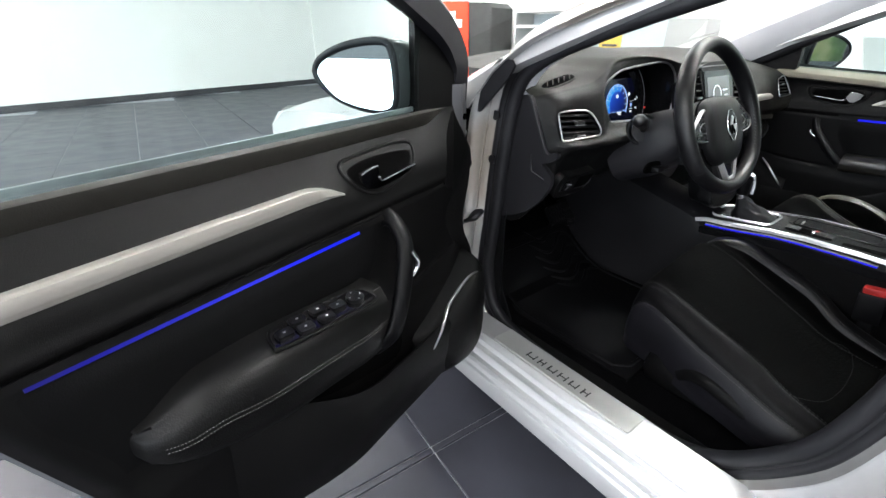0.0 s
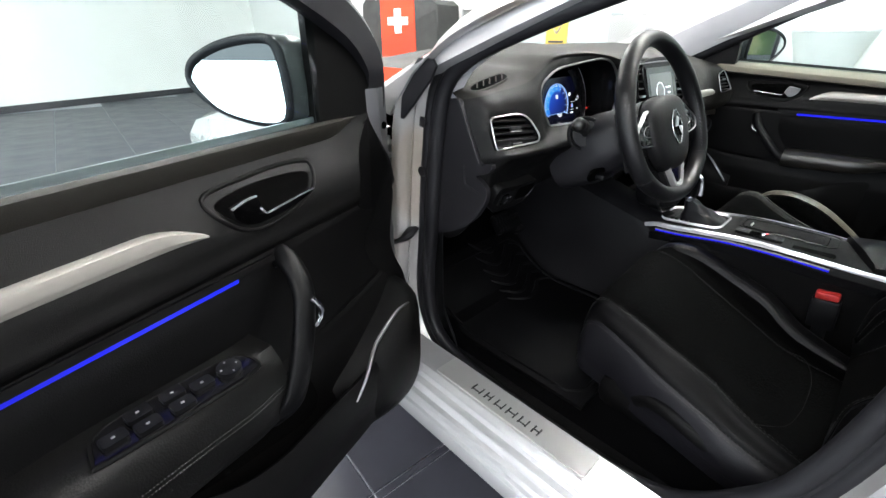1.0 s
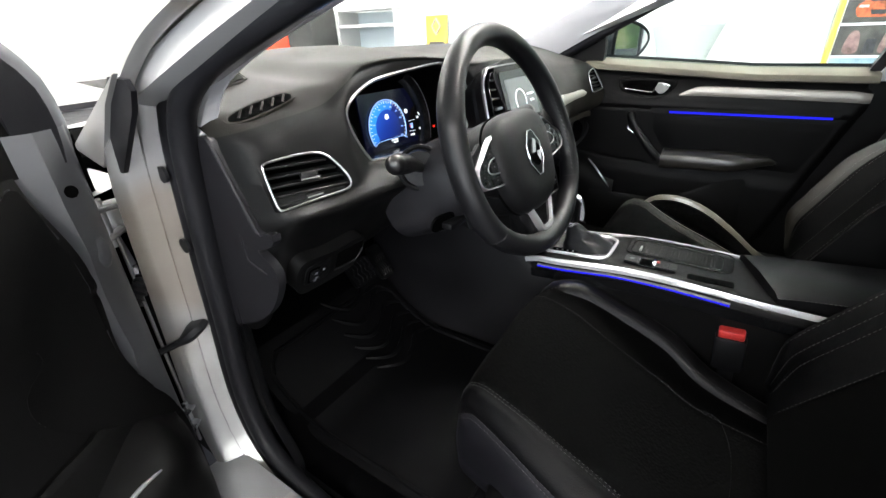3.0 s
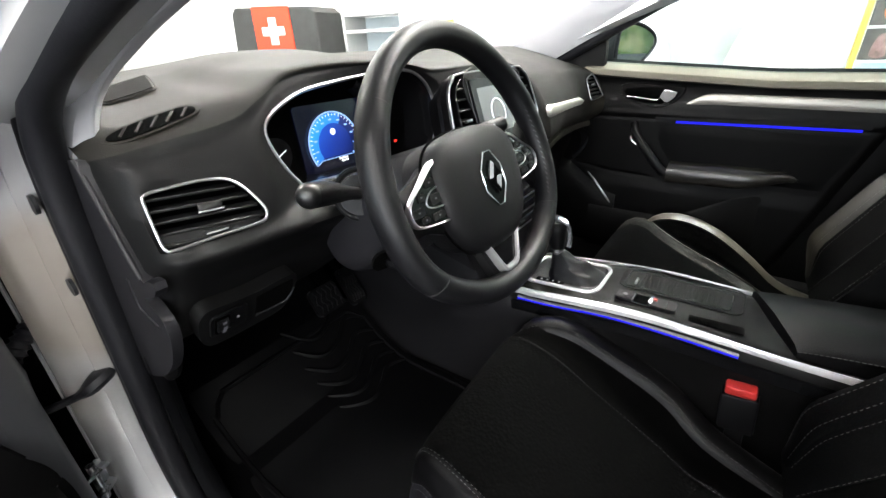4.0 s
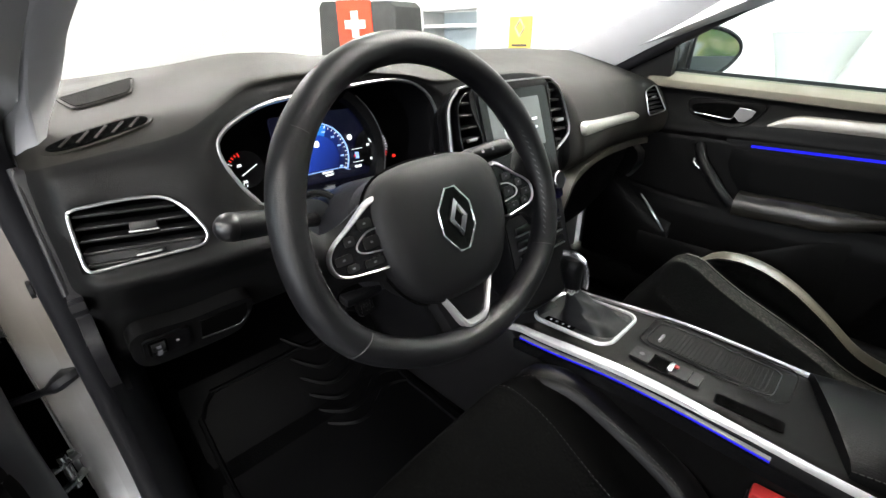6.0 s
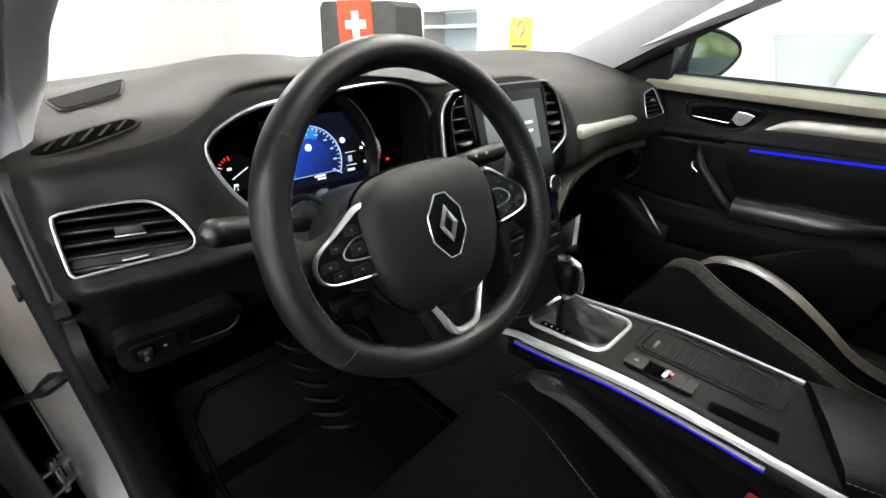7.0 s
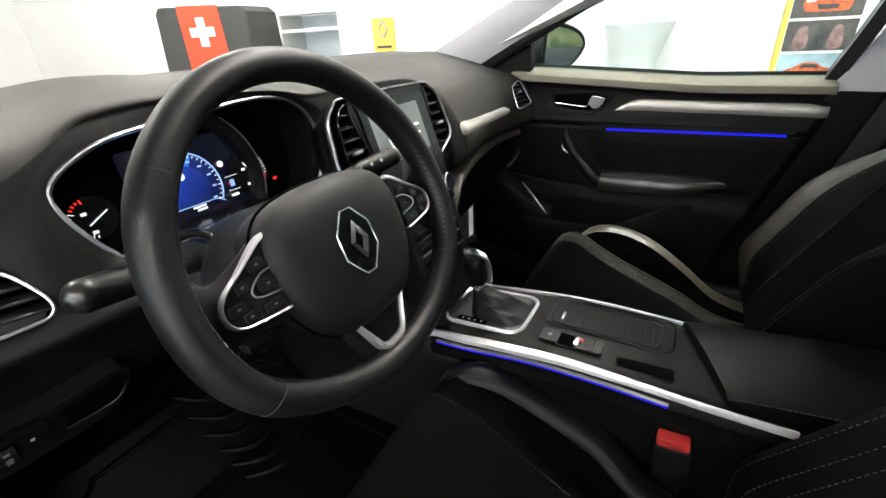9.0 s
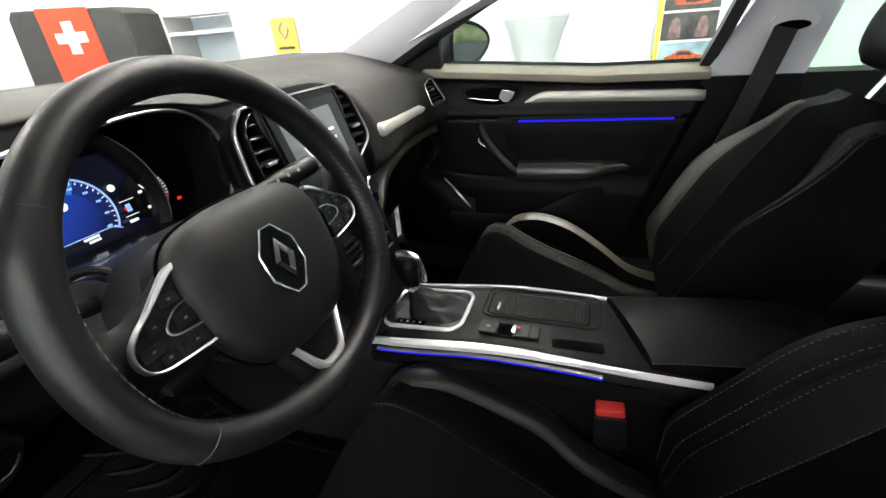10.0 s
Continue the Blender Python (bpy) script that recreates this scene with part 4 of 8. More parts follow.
def front_door(s, turn, shift, label):
    """A front door with its trim, built shut on the driver's side; mirrored for the other; then turned about its hinge."""
    fx = (lambda x: x) if s > 0 else mx
    root = thing("front_door", (fx(HINGE.x), HINGE.y, HINGE.z), label, "car door")

    def flip(bm, low_trim=False):
        if s < 0:
            for v in bm.verts:
                v.co.x = mx(v.co.x)
                v.co.y += shift - (0.02 if low_trim else 0)
                v.co.z += 0.007 if low_trim else 0
            bmesh.ops.reverse_faces(bm, faces=bm.faces)
        return bm

    def P(name, bm, mat, parent=root, lab="", **k):
        return part(name, flip(bm, name in ("aluminium_strip", "light_strip", "light_channel", "insert_panel", "armrest", "stitching", "grab_handle", "chrome_clip", "handle_bezel", "release_handle", "handle_edge", "handle_recess", "trim_panel")), mat, parent, lab, **k)

    rear = lambda z: -0.305 - 0.34 * (z - 0.337)
    # steel shell: outer skin and the front and rear faces, greyed by painted shade
    skin = loft([[V(-0.868 + 0.03 * step(0.62, 0.92, z) + 0.02 * step(0.45, 0.27, z), rear(z) - 0.03 + (0.48 - rear(z)) * k / 30, z) for k in range(31)] for z in [0.26 + 0.625 * j / 24 for j in range(25)]], False, False)
    P("outer_skin", skin, SILVER, lab="silver outer skin")
    ends = []
    for i in range(25):
        z = 0.27 + 0.665 * i / 24
        d = 0.012 * math.exp(-((z - 0.8) / 0.03) ** 2) + 0.014 * math.exp(-((z - 0.66) / 0.025) ** 2) - 0.01 * math.exp(-((z - 0.52) / 0.05) ** 2)
        up_ = step(0.93, 1.0, z)
        c_ = 0.055 * step(0.955, 1.0, z)
        ends.append([V(-0.862 + 0.03 * step(0.62, 0.92, z) + 0.03 * up_, 0.434 - c_, z), V(-0.82, 0.444 - c_, z), V(-0.785, 0.440 + d * 0.3 - c_, z), V(-0.768, 0.434 - c_, z), V(-0.758, 0.424 - c_, z), V(-0.752 + d * 0.5, 0.407 - c_, z), V(-0.747 + d * 0.4, 0.387 - c_, z), V(-0.762, 0.357 - c_, z), V(-0.79, 0.337 - c_, z)])
    P("hinge_face", loft(ends, False, False), SHADE_SILVER, lab="silver inner door edge with shade in its colour")
    if s > 0:
        P("plug_hole", disc(0.007, 0.002, frame_matrix((-0.7485, 0.4, 0.868), (0, 1, 0), (0, 0, 1)), 16), VOID, lab="dark plug hole in the door edge")
        P("pressed_dimple", loft([[V(-0.749 + d_, 0.405 + 0.012 * k_ * math.cos(a_ * math.pi / 10), 0.79 + 0.022 * k_ * math.sin(a_ * math.pi / 10)) for a_ in range(20)] for d_, k_ in ((-0.001, 1.0), (0.003, 0.8), (0.0045, 0.5))]), SHADE_SILVER, lab="pressed dimple in the door edge")
    re = [[V(-0.86 + 0.03 * step(0.62, 0.92, z), rear(z) - 0.03, z), V(-0.81, rear(z) - 0.022, z), V(-0.8, rear(z) - 0.012, z), V(-0.74, rear(z) + 0.004, z)] for z in [0.27 + 0.61 * i / 12 for i in range(13)]]
    P("latch_face", loft(re, False, False), SHADE_SILVER, lab="silver latch edge with shade in its colour")

    # inner trim: one moulded surface with its swells and hollows
    def trim(y, z):
        b = -0.748 + 0.048 * step(0.905, 0.795, z)                     # leans in under the window line
        b += 0.0035 * math.exp(-((z - 0.781) / 0.009) ** 2) - 0.003 * math.exp(-((z - 0.768) / 0.004) ** 2)
        b -= 0.004 * math.exp(-((z - 0.595 - 0.03 * step(0.1, 0.4, y)) / 0.004) ** 2) * step(0.02, 0.1, y)
        b += 0.008 * step(0.60, 0.55, z)
        b -= 0.03 * step(0.37, 0.335, z)
        b -= 0.03 * step(0.335, 0.44, y)
        b -= 0.022 * math.exp(-(((y - 0.365) / 0.055) ** 2 + ((z - 0.63) / 0.09) ** 2))
        b -= 0.03 * step(0.03, -0.015, y - rear(z))
        return b

    low = lambda y: 0.342 + 0.02 * step(0.2, 0.42, y) + 0.05 * step(-0.15, -0.33, y)
    grid = []
    for j in range(131):
        row = []
        for k in range(181):
            y = -0.32 + 0.745 * k / 180
            z = low(y) + ((0.897 if s > 0 else 0.872 + 0.06 * max(0, y + 0.216)) - low(y)) * j / 130
            e = rear(z) + 0.004
            y = e + (0.356 + 0.045 * step(0.72, 0.52, z) - e) * k / 180
            row.append(V(trim(y, z), y, z))
        grid.append(row)
    hollow = smooth_outline([(0.352, 0.885), (0.318, 0.87), (0.278, 0.838), (0.254, 0.795), (0.25, 0.762), (0.278, 0.75), (0.28, 0.732), (0.256, 0.71), (0.256, 0.673), (0.293, 0.622), (0.385, 0.55), (0.395, 0.57), (0.376, 0.617), (0.352, 0.7), (0.346, 0.8)], 90)
    panel = loft(grid, False, False)
    cup = smooth_outline([(0.012, 0.843), (0.03, 0.849), (0.064, 0.852), (0.11, 0.852), (0.156, 0.848), (0.162, 0.838), (0.14, 0.822), (0.103, 0.813), (0.058, 0.81), (0.034, 0.816), (0.017, 0.831)], 60)
    gone = [f for f in panel.faces if in_outline(f.calc_center_median().y, f.calc_center_median().z, cup)]
    rim_v = {v for f in gone for v in f.verts}
    bmesh.ops.delete(panel, geom=gone, context="FACES")
    for v in rim_v:
        if v.is_valid and v.link_faces:
            v.co.y, v.co.z = nearest(v.co.y, v.co.z, cup)
            v.co.x = trim(v.co.y, v.co.z)
    # The cup's shade is in its near-black colour.
    P("handle_recess", loft([[V(trim(y, z) + d, 0.088 + (y - 0.088) * k, 0.832 + (z - 0.832) * k) for y, z in cup] for d, k in ((0.0006, 1.0), (-0.002, 0.985), (-0.012, 0.95), (-0.022, 0.85), (-0.025, 0.6))], True, True), VOID, lab="hollow behind the handle, blackened for its shade")
    gone = [f for f in panel.faces if in_outline(f.calc_center_median().y, f.calc_center_median().z, hollow)]
    rim_v = {v for f in gone for v in f.verts}
    bmesh.ops.delete(panel, geom=gone, context="FACES")
    for v in rim_v:
        if v.is_valid and v.link_faces and v.co.y < 0.33:
            v.co.y, v.co.z = nearest(v.co.y, v.co.z, hollow)
            v.co.x = trim(v.co.y, v.co.z)
    P("trim_panel", panel, SOFT_DARK, lab="black moulded door trim")
    P("trim_recess", loft([[V(trim(y, z) + 0.0005, y, z) for y, z in hollow], [V(trim(y, z) - 0.01, 0.32 + (y - 0.32) * 0.97, 0.72 + (z - 0.72) * 0.98) for y, z in hollow], [V(-0.782, 0.32 + (y - 0.32) * 0.9, 0.72 + (z - 0.72) * 0.94) for y, z in hollow]], True, True), SOFT_DARK, lab="deep black recess in the door trim")
    ledge = [V(-0.752, 0.33 - 0.81 * i / 12, 0.895 if s > 0 else 0.8975 + 0.06 * max(0, 0.546 - 0.81 * i / 12)) for i in range(13)]
    edge_p = [(0.049, -0.075), (0.038, -0.05), (0.025, -0.026), (0.0145, -0.008), (0.004, 0.003), (-0.01, 0.007), (-0.02, 0.004), (-0.02, -0.004), (0.0, -0.05)] if s > 0 else [(-0.05, -0.03), (-0.051, -0.02), (-0.049, -0.0135), (-0.042, -0.009), (-0.024, -0.004), (0.0, 0.001), (0.01, 0.004), (0.018, 0.004), (0.02, -0.004), (0.0, -0.04)]
    P("window_ledge", sweep(spline(ledge, 40), lambda f: [(a_ * (0.2 + 0.8 * step(0.0, 0.12, f)), b_ * (0.2 + 0.8 * step(0.0, 0.12, f))) for a_, b_ in edge_p]), SOFT if s > 0 else LIT_LEDGE, lab="soft grained window ledge")
    P("glass_seal", sweep([q + V(-0.012, 0, 0.008) for q in ledge], [(-0.003, -0.004), (0.003, -0.004), (0.002, 0.004), (-0.002, 0.004)]), SATIN_CHROME if s > 0 else RUBBER, lab="thin window seal line")
    # aluminium strip
    strip = []
    for i in range(33):
        k = i / 32
        y = -0.014 - 0.445 * k
        h = (0.023 if s > 0 else 0.03) * math.sin(math.pi / 2 * min(1, 0.06 + k * 6.5)) ** 0.8 * (1 - 0.18 * step(0.9, 1.0, k))
        z0 = (0.8185 if s > 0 else 0.8115) - 0.003 * k
        x = trim(y, z0 + 0.5 * h)
        strip.append([V(x - 0.004, y, z0), V(x + 0.0035, y, z0 + 0.0005), V(x + 0.0062, y, z0 + 0.1 * h), V(x + 0.0074, y, z0 + 0.3 * h), V(x + 0.0082, y, z0 + 0.36 * h), V(x + 0.0068, y, z0 + 0.9 * h), V(x + 0.005, y, z0 + 0.97 * h), V(x - 0.006, y, z0 + h)])
    P("aluminium_strip", loft(strip, True, True), ALU, lab="satin aluminium trim strip")
    rise = 0.009 if s < 0 else 0.0
    led = [V(trim(0.005 - 0.4 * i / 20, 0.756) + 0.0015, 0.005 - 0.4 * i / 20, 0.7545 + rise + 0.006 * i / 20) for i in range(21)]
    P("light_strip", sweep(led, [(-0.002, -0.0038), (0.002, -0.0038), (0.002, 0.0038), (-0.002, 0.0038)]), LED_FADE if s > 0 else LED, lab="glowing blue light strip")
    P("light_channel", sweep([q + V(0.002, 0, 0.0062) for q in [V(trim(0.06 - 0.47 * i / 24, 0.76), 0.06 - 0.47 * i / 24, 0.7538 + rise + 0.0065 * i / 24) for i in range(25)]], [(-0.005, -0.003), (0.003, -0.003), (0.004, 0.003), (-0.004, 0.006)]), SOFT_DARK, lab="dark lip over the light strip")
    # insert: a padded panel under the light strip
    c1, c2 = (lambda z: -0.402 + 0.042 * step(0.74, 0.61, z)), (lambda z: 0.045 - 0.05 * step(0.72, 0.62, z))
    rows_ = []
    for j in range(17):
        z = 0.752 - 0.14 * j / 16
        e = min(j, 16 - j) / 16
        pad = [V(trim(-0.2, 0.72) + 0.0005 + 0.0055 * step(0, 0.12, min(k, 1 - k)) * step(0, 0.12, e), c1(z) + (c2(z) - c1(z)) * k, z) for k in [i / 24 for i in range(25)]]
        rows_.append(pad)
    P("insert_panel", loft(rows_, False, False), INSERT, lab="black fabric insert")
    # armrest
    rings = []
    for i in range(33):
        k = i / 32
        y = (-0.352 + 0.352 * k) if s > 0 else (-0.37 + 0.37 * k)
        zt = 0.66 + 0.031 * step(0.0, 0.25, k) - 0.017 * step(0.35, 1.0, k)
        zb = 0.622 - 0.046 * math.sin(math.pi / 2 * min(k / 0.6, 1)) - 0.016 * step(0.5, 1.0, k)
        if s < 0:
            zt = 0.618 + 0.036 * step(0.0, 0.25, k) - 0.006 * step(0.6, 1.0, k)
            zb = zt - 0.012 - 0.042 * step(0.0, 0.6, k)
        out = (0.006 + 0.056 * math.sqrt(1 - (1 - min(k / 0.16, 1)) ** 2)) + 0.02 * step(0.0, 0.42, k) - 0.006 * step(0.8, 1.0, k)
        xb = -0.715
        out *= 1.0 if s > 0 else 0.78 * step(-0.05, 0.5, k)
        h = zt - zb
        rings.append([V(xb, y, zb + 0.006), V(xb + out * 0.7, y, zb), V(xb + out * 0.94, y, zb + h * 0.1), V(xb + out, y, zb + h * 0.32), V(xb + out + 0.001, y, zb + h * 0.55), V(xb + out - 0.004, y, zt - h * 0.2), V(xb + out - 0.016, y, zt - 0.004), V(xb + out * 0.7, y, zt), V(xb + out * 0.3, y, zt + 0.003), V(xb, y, zt + 0.006)])
    arm = P("armrest", loft([spline(r, 26) for r in rings], True, True), DOOR_LEATHER if s > 0 else LIT_ARM_LEATHER, lab="black leather armrest with pale stitching")
    for d in (0.0, 0.006):
        st = spline([r[4] + V(0.0014, 0, 0.002 - d) for r in rings[2:-1]], 190)
        P("stitching", join(*[tube([st[i], st[i + 1]], 0.0005, 4) for i in range(0, 189, 2)]), THREAD, arm, "pale grey seam")
    # switch pack
    if s > 0:
        m = frame_matrix((-0.656, -0.115, 0.6835), (0.1, 1, -0.05), (-1, 0.1, 0.1))
        po = smooth_outline([(-0.082, -0.012), (-0.078, -0.02), (0.0, -0.023), (0.07, -0.021), (0.08, -0.006), (0.066, 0.018), (0.0, 0.022), (-0.066, 0.018)], 40)
        pack = P("switch_pack", slab(po, 0.006, m, 0.002), PIANO, lab="window switch panel with white symbols")
        P("pack_edge", tube([m @ V(a_, b_, 0.0045) for a_, b_ in po], 0.0028, 6, (0, 0, 1), True), SOFT_DARK, pack)
        for cx, cy in ((-0.062, -0.004), (-0.036, -0.011), (-0.036, 0.009), (-0.004, -0.011), (-0.004, 0.009), (0.022, 0.0)):
            b = P("switch", slab(round_outline(0.022, 0.015, 0.003, 3, cx, cy), 0.005, m @ Matrix.Translation((0, 0, 0.006)), 0.002), HARD, pack, "black rocker switch")
            P("symbol", slab(round_outline(0.0034, 0.0024, 0.0008, 2, cx, cy), 0.0006, m @ Matrix.Translation((0, 0, 0.011))), MARK, pack, "white symbol", smooth=False)
        P("mirror_control", disc(0.013, 0.006, m @ Matrix.Translation((0.052, -0.001, 0.006)), 20, 0.002), HARD, pack, "round mirror control")
        for a_ in range(4):
            P("symbol", disc(0.0011, 0.0006, m @ Matrix.Translation((0.052 + 0.009 * math.cos(a_ * math.pi / 2), -0.001 + 0.009 * math.sin(a_ * math.pi / 2), 0.012)), 6), MARK, pack, "white symbol", smooth=False)
    # grab handle
    gp = spline([V(-0.712, 0.07, 0.757), V(-0.684, 0.074, 0.75), V(-0.656, 0.064, 0.72), V(-0.642, 0.042, 0.675), V(-0.634, 0.015, 0.625), V(-0.636, -0.004, 0.59), V(-0.66, -0.02, 0.56)], 36)
    if s < 0:
        gp = spline([V(-0.716, 0.12, 0.757), V(-0.698, 0.116, 0.745), V(-0.682, 0.098, 0.712), V(-0.668, 0.062, 0.676), V(-0.66, 0.028, 0.642), V(-0.664, 0.006, 0.62)], 36)
    grab = P("grab_handle", sweep(gp, lambda f: circle((0.009 if s > 0 else 0.008) + 0.003 * math.sin(math.pi * f), 16, 0.017 if s > 0 else 0.013), (1, 0, 0)), LEATHER if s > 0 else HARD, lab="black grab handle")
    clip = [V(-0.638, 0.06, 0.715), V(-0.636, 0.071, 0.69), V(-0.64, 0.062, 0.668)] if s > 0 else [V(-0.676, 0.118, 0.718), V(-0.668, 0.112, 0.708), V(-0.663, 0.097, 0.696)]
    P("chrome_clip", sweep(spline(clip, 12), lambda f: circle(0.0015 + 0.003 * math.sin(math.pi * f), 8, 0.004), (1, 0, 0)), CHROME, grab, "chrome clip")
    # inner release handle
    bez = smooth_outline([(0.003, 0.852), (0.018, 0.858), (0.062, 0.861), (0.117, 0.863), (0.168, 0.859), (0.176, 0.846), (0.155, 0.822), (0.108, 0.809), (0.065, 0.802), (0.035, 0.808), (0.015, 0.823), (0.004, 0.84)], 64)
    P("handle_bezel", tube([V(trim(y, z), y, z) for y, z in bez], 0.003, 8, (1, 0, 0), True), SOFT_DARK, lab="dark handle surround")
    grip = [(0.016, 0.8435), (0.034, 0.8475), (0.049, 0.8485), (0.054, 0.842), (0.059, 0.83), (0.066, 0.8205), (0.08, 0.8215), (0.11, 0.8245), (0.146, 0.8285), (0.148, 0.8255), (0.129, 0.8185), (0.105, 0.8135), (0.081, 0.81), (0.055, 0.8095), (0.036, 0.8155), (0.021, 0.8285)]
    lever = slab(grip[::-1], 0.007, frame_matrix((0, 0, 0), (0, 1, 0), (0, 0, 1)), 0.0022, 3)
    for v in lever.verts:
        v.co.x = -0.708 + abs(v.co.x) + 0.25 * (v.co.z - 0.81)
    bmesh.ops.triangulate(lever, faces=lever.faces)
    lever = P("release_handle", lever, LEVER, lab="chrome release handle")
    # Plate added on the passenger lever; its paler metal paints a window's reflection.
    if s < 0:
        tab = slab([(0.016, 0.8435), (0.034, 0.8475), (0.049, 0.8485), (0.054, 0.842), (0.058, 0.83), (0.046, 0.8175), (0.034, 0.8175), (0.021, 0.8295)][::-1], 0.004, frame_matrix((0, 0, 0), (0, 1, 0), (0, 0, 1)), 0.0012)
        for v in tab.verts:
            v.co.x = -0.7 + abs(v.co.x) + 0.25 * (v.co.z - 0.81)
        P("release_handle", tab, BRIGHT_TRIM, lever, "handle tab with a reflection in its pale metal")
    for ln in ([(0.015, 0.842), (0.034, 0.8475), (0.05, 0.8485)], [(0.058, 0.829), (0.067, 0.8205), (0.09, 0.8222), (0.12, 0.8255), (0.148, 0.8285)]):
        P("handle_edge", tube(spline([V(-0.7005 + 0.25 * (z - 0.81), y, z) for y, z in ln], 16), 0.0017, 8, (1, 0, 0)), CHROME, lever, "bright chrome edge")
    # door bin with its rounded rim, and the loudspeaker in front of it
    binr = []
    for i in range(31):
        k = i / 30
        y = -0.33 + 0.52 * k
        zt = 0.585 - 0.085 * step(0.15, 0.62, k)
        xw = -0.70 + 0.06 * step(0.0, 0.5, k)
        binr.append([V(-0.72, y, 0.345), V(xw - 0.03, y, 0.35), V(xw - 0.006, y, 0.38), V(xw, y, 0.44), V(xw - 0.003, y, zt - 0.012), V(xw - 0.008, y, zt), V(xw - 0.015, y, zt - 0.004), V(xw - 0.016, y, zt - 0.03), V(-0.72, y, 0.42)])
    P("door_bin", loft(binr), SOFT_DARK, lab="black door bin")
    if s > 0:
        # Near-black sheet laid behind the bin's mouth to paint its shade.
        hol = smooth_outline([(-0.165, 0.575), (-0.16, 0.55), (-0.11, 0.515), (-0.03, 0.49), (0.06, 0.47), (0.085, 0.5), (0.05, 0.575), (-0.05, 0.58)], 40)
        P("bin_shade", slab(hol, 0.004, frame_matrix((-0.694, 0, 0), (0, 1, 0), (0, 0, 1))), VOID, lab="dark sheet for the shade inside the door bin")
    spk = []
    for i in range(19):
        k = i / 18
        y = 0.12 + 0.268 * k
        zt = 0.5 + 0.09 * step(0.0, 0.8, k) - 0.03 * step(0.8, 1, k)
        d = (0.075 * math.sin(math.pi * (0.03 + 0.97 * k)) ** 0.6 if s > 0 else 0.03 * math.sin(math.pi * (0.25 + 0.75 * k)) ** 0.8) if k < 1 else 0.0
        zt += 0.0 if s > 0 else 0.05
        spk.append([V(-0.73, y, 0.345), V(-0.71 + d * 0.7, y, 0.352), V(-0.70 + d, y, 0.39), V(-0.70 + d, y, zt - 0.06), V(-0.71 + d * 0.8, y, zt - 0.02), V(-0.725, y, zt)])
    sp_ = P("speaker_cover", loft([spline(r, 18) for r in spk]), SOFT_DARK, lab="dark loudspeaker cover")
    line = spline([V(-0.637, 0.117, 0.477), V(-0.641, 0.15, 0.497), V(-0.659, 0.2, 0.517), V(-0.661, 0.226, 0.53), V(-0.655, 0.272, 0.556), V(-0.648, 0.304, 0.56)], 30)
    if s < 0:
        line = spline([V(-0.668, 0.128, 0.508), V(-0.666, 0.158, 0.545), V(-0.668, 0.185, 0.575), V(-0.674, 0.213, 0.6)], 24)
    P("speaker_line", tube(line, lambda f: 0.0012 + 0.0026 * math.sin(math.pi * f) ** 0.6, 8), SATIN_CHROME, sp_, "bright curved trim line")
    # window frame, glass, corner cover
    if s > 0:
        top = [V(-0.768, 0.4, 0.9), V(-0.767, 0.404, 0.942), V(-0.758, 0.384, 0.99), V(-0.745, 0.3, 1.052), V(-0.725, 0.1, 1.125), V(-0.70, -0.1, 1.175), V(-0.68, -0.3, 1.2), V(-0.69, -0.47, 1.17), V(-0.72, -0.5, 1.03), V(-0.755, -0.497, 0.89)]
        sail_o, sail_x = [(0.235, 0.893), (0.392, 0.893), (0.404, 0.906), (0.4, 0.938), (0.362, 0.984), (0.29, 1.034), (0.24, 1.055)], -0.764
    else:
        top = [V(-0.745, 0.36, 0.89), V(-0.74, 0.345, 0.935), V(-0.725, 0.28, 0.985), V(-0.70, 0.06, 1.10), V(-0.68, -0.1, 1.175), V(-0.655, -0.27, 1.245), V(-0.645, -0.42, 1.27), V(-0.665, -0.55, 1.2), V(-0.705, -0.51, 1.03), V(-0.755, -0.47, 0.89)]
        sail_o, sail_x = [(0.222, 0.895), (0.335, 0.9), (0.335, 0.945), (0.27, 1.005), (0.225, 1.04)], -0.735
    fr = spline(top, 70)
    wf = P("window_frame", sweep(fr, [(-0.034, -0.013), (0.014, -0.013), (0.012, 0.015), (-0.03, 0.011)] if s > 0 else [(-0.012, -0.022), (0.014, -0.022), (0.012, 0.024), (-0.014, 0.02)], (1, 0, 0)), RUBBER, lab="black window frame")
    if s > 0:
        P("frame_edge", sweep([q + (q - V(-0.74, -0.1, 0.95)).normalized() * 0.014 + V(-0.008, 0, 0) for q in fr], circle(0.008, 12, 0.025), (1, 0, 0)), SHADE_SILVER, wf, "silver frame edge with shade in its colour")
    gl = bmesh.new()
    gl.faces.new([gl.verts.new(q) for q in [V(-0.758, -0.49, 0.885), V(-0.758, sail_o[0][0] + 0.01, 0.885), V(-0.752, sail_o[-1][0] + 0.01, sail_o[-1][1])] + spline(top[3:], 24)])
    bmesh.ops.triangulate(gl, faces=gl.faces)
    P("window_glass", gl, GLASS, lab="greenish side window glass", smooth=False).visible_shadow = False
    P("mirror_corner", slab(smooth_outline(sail_o, 48) if s < 0 else sail_o, 0.026 if s < 0 else 0.012, frame_matrix((sail_x - 0.006, 0, 0), (0, 1, 0), (0, 0, 1)), 0.008 if s < 0 else 0.003, 3), SOFT_DARK, lab="black mirror corner cover")
    # mirror
    mo, mu, hw, hh = (V(-0.855, 0.188, 0.9585), V(0.176, 0.038, 0.0), 0.0845, 0.0585) if s > 0 else (V(-0.935, 0.185, 0.968), V(0.15, 0.08, 0), 0.088, 0.068)
    mc = frame_matrix(mo, mu, (0, 0, 1))
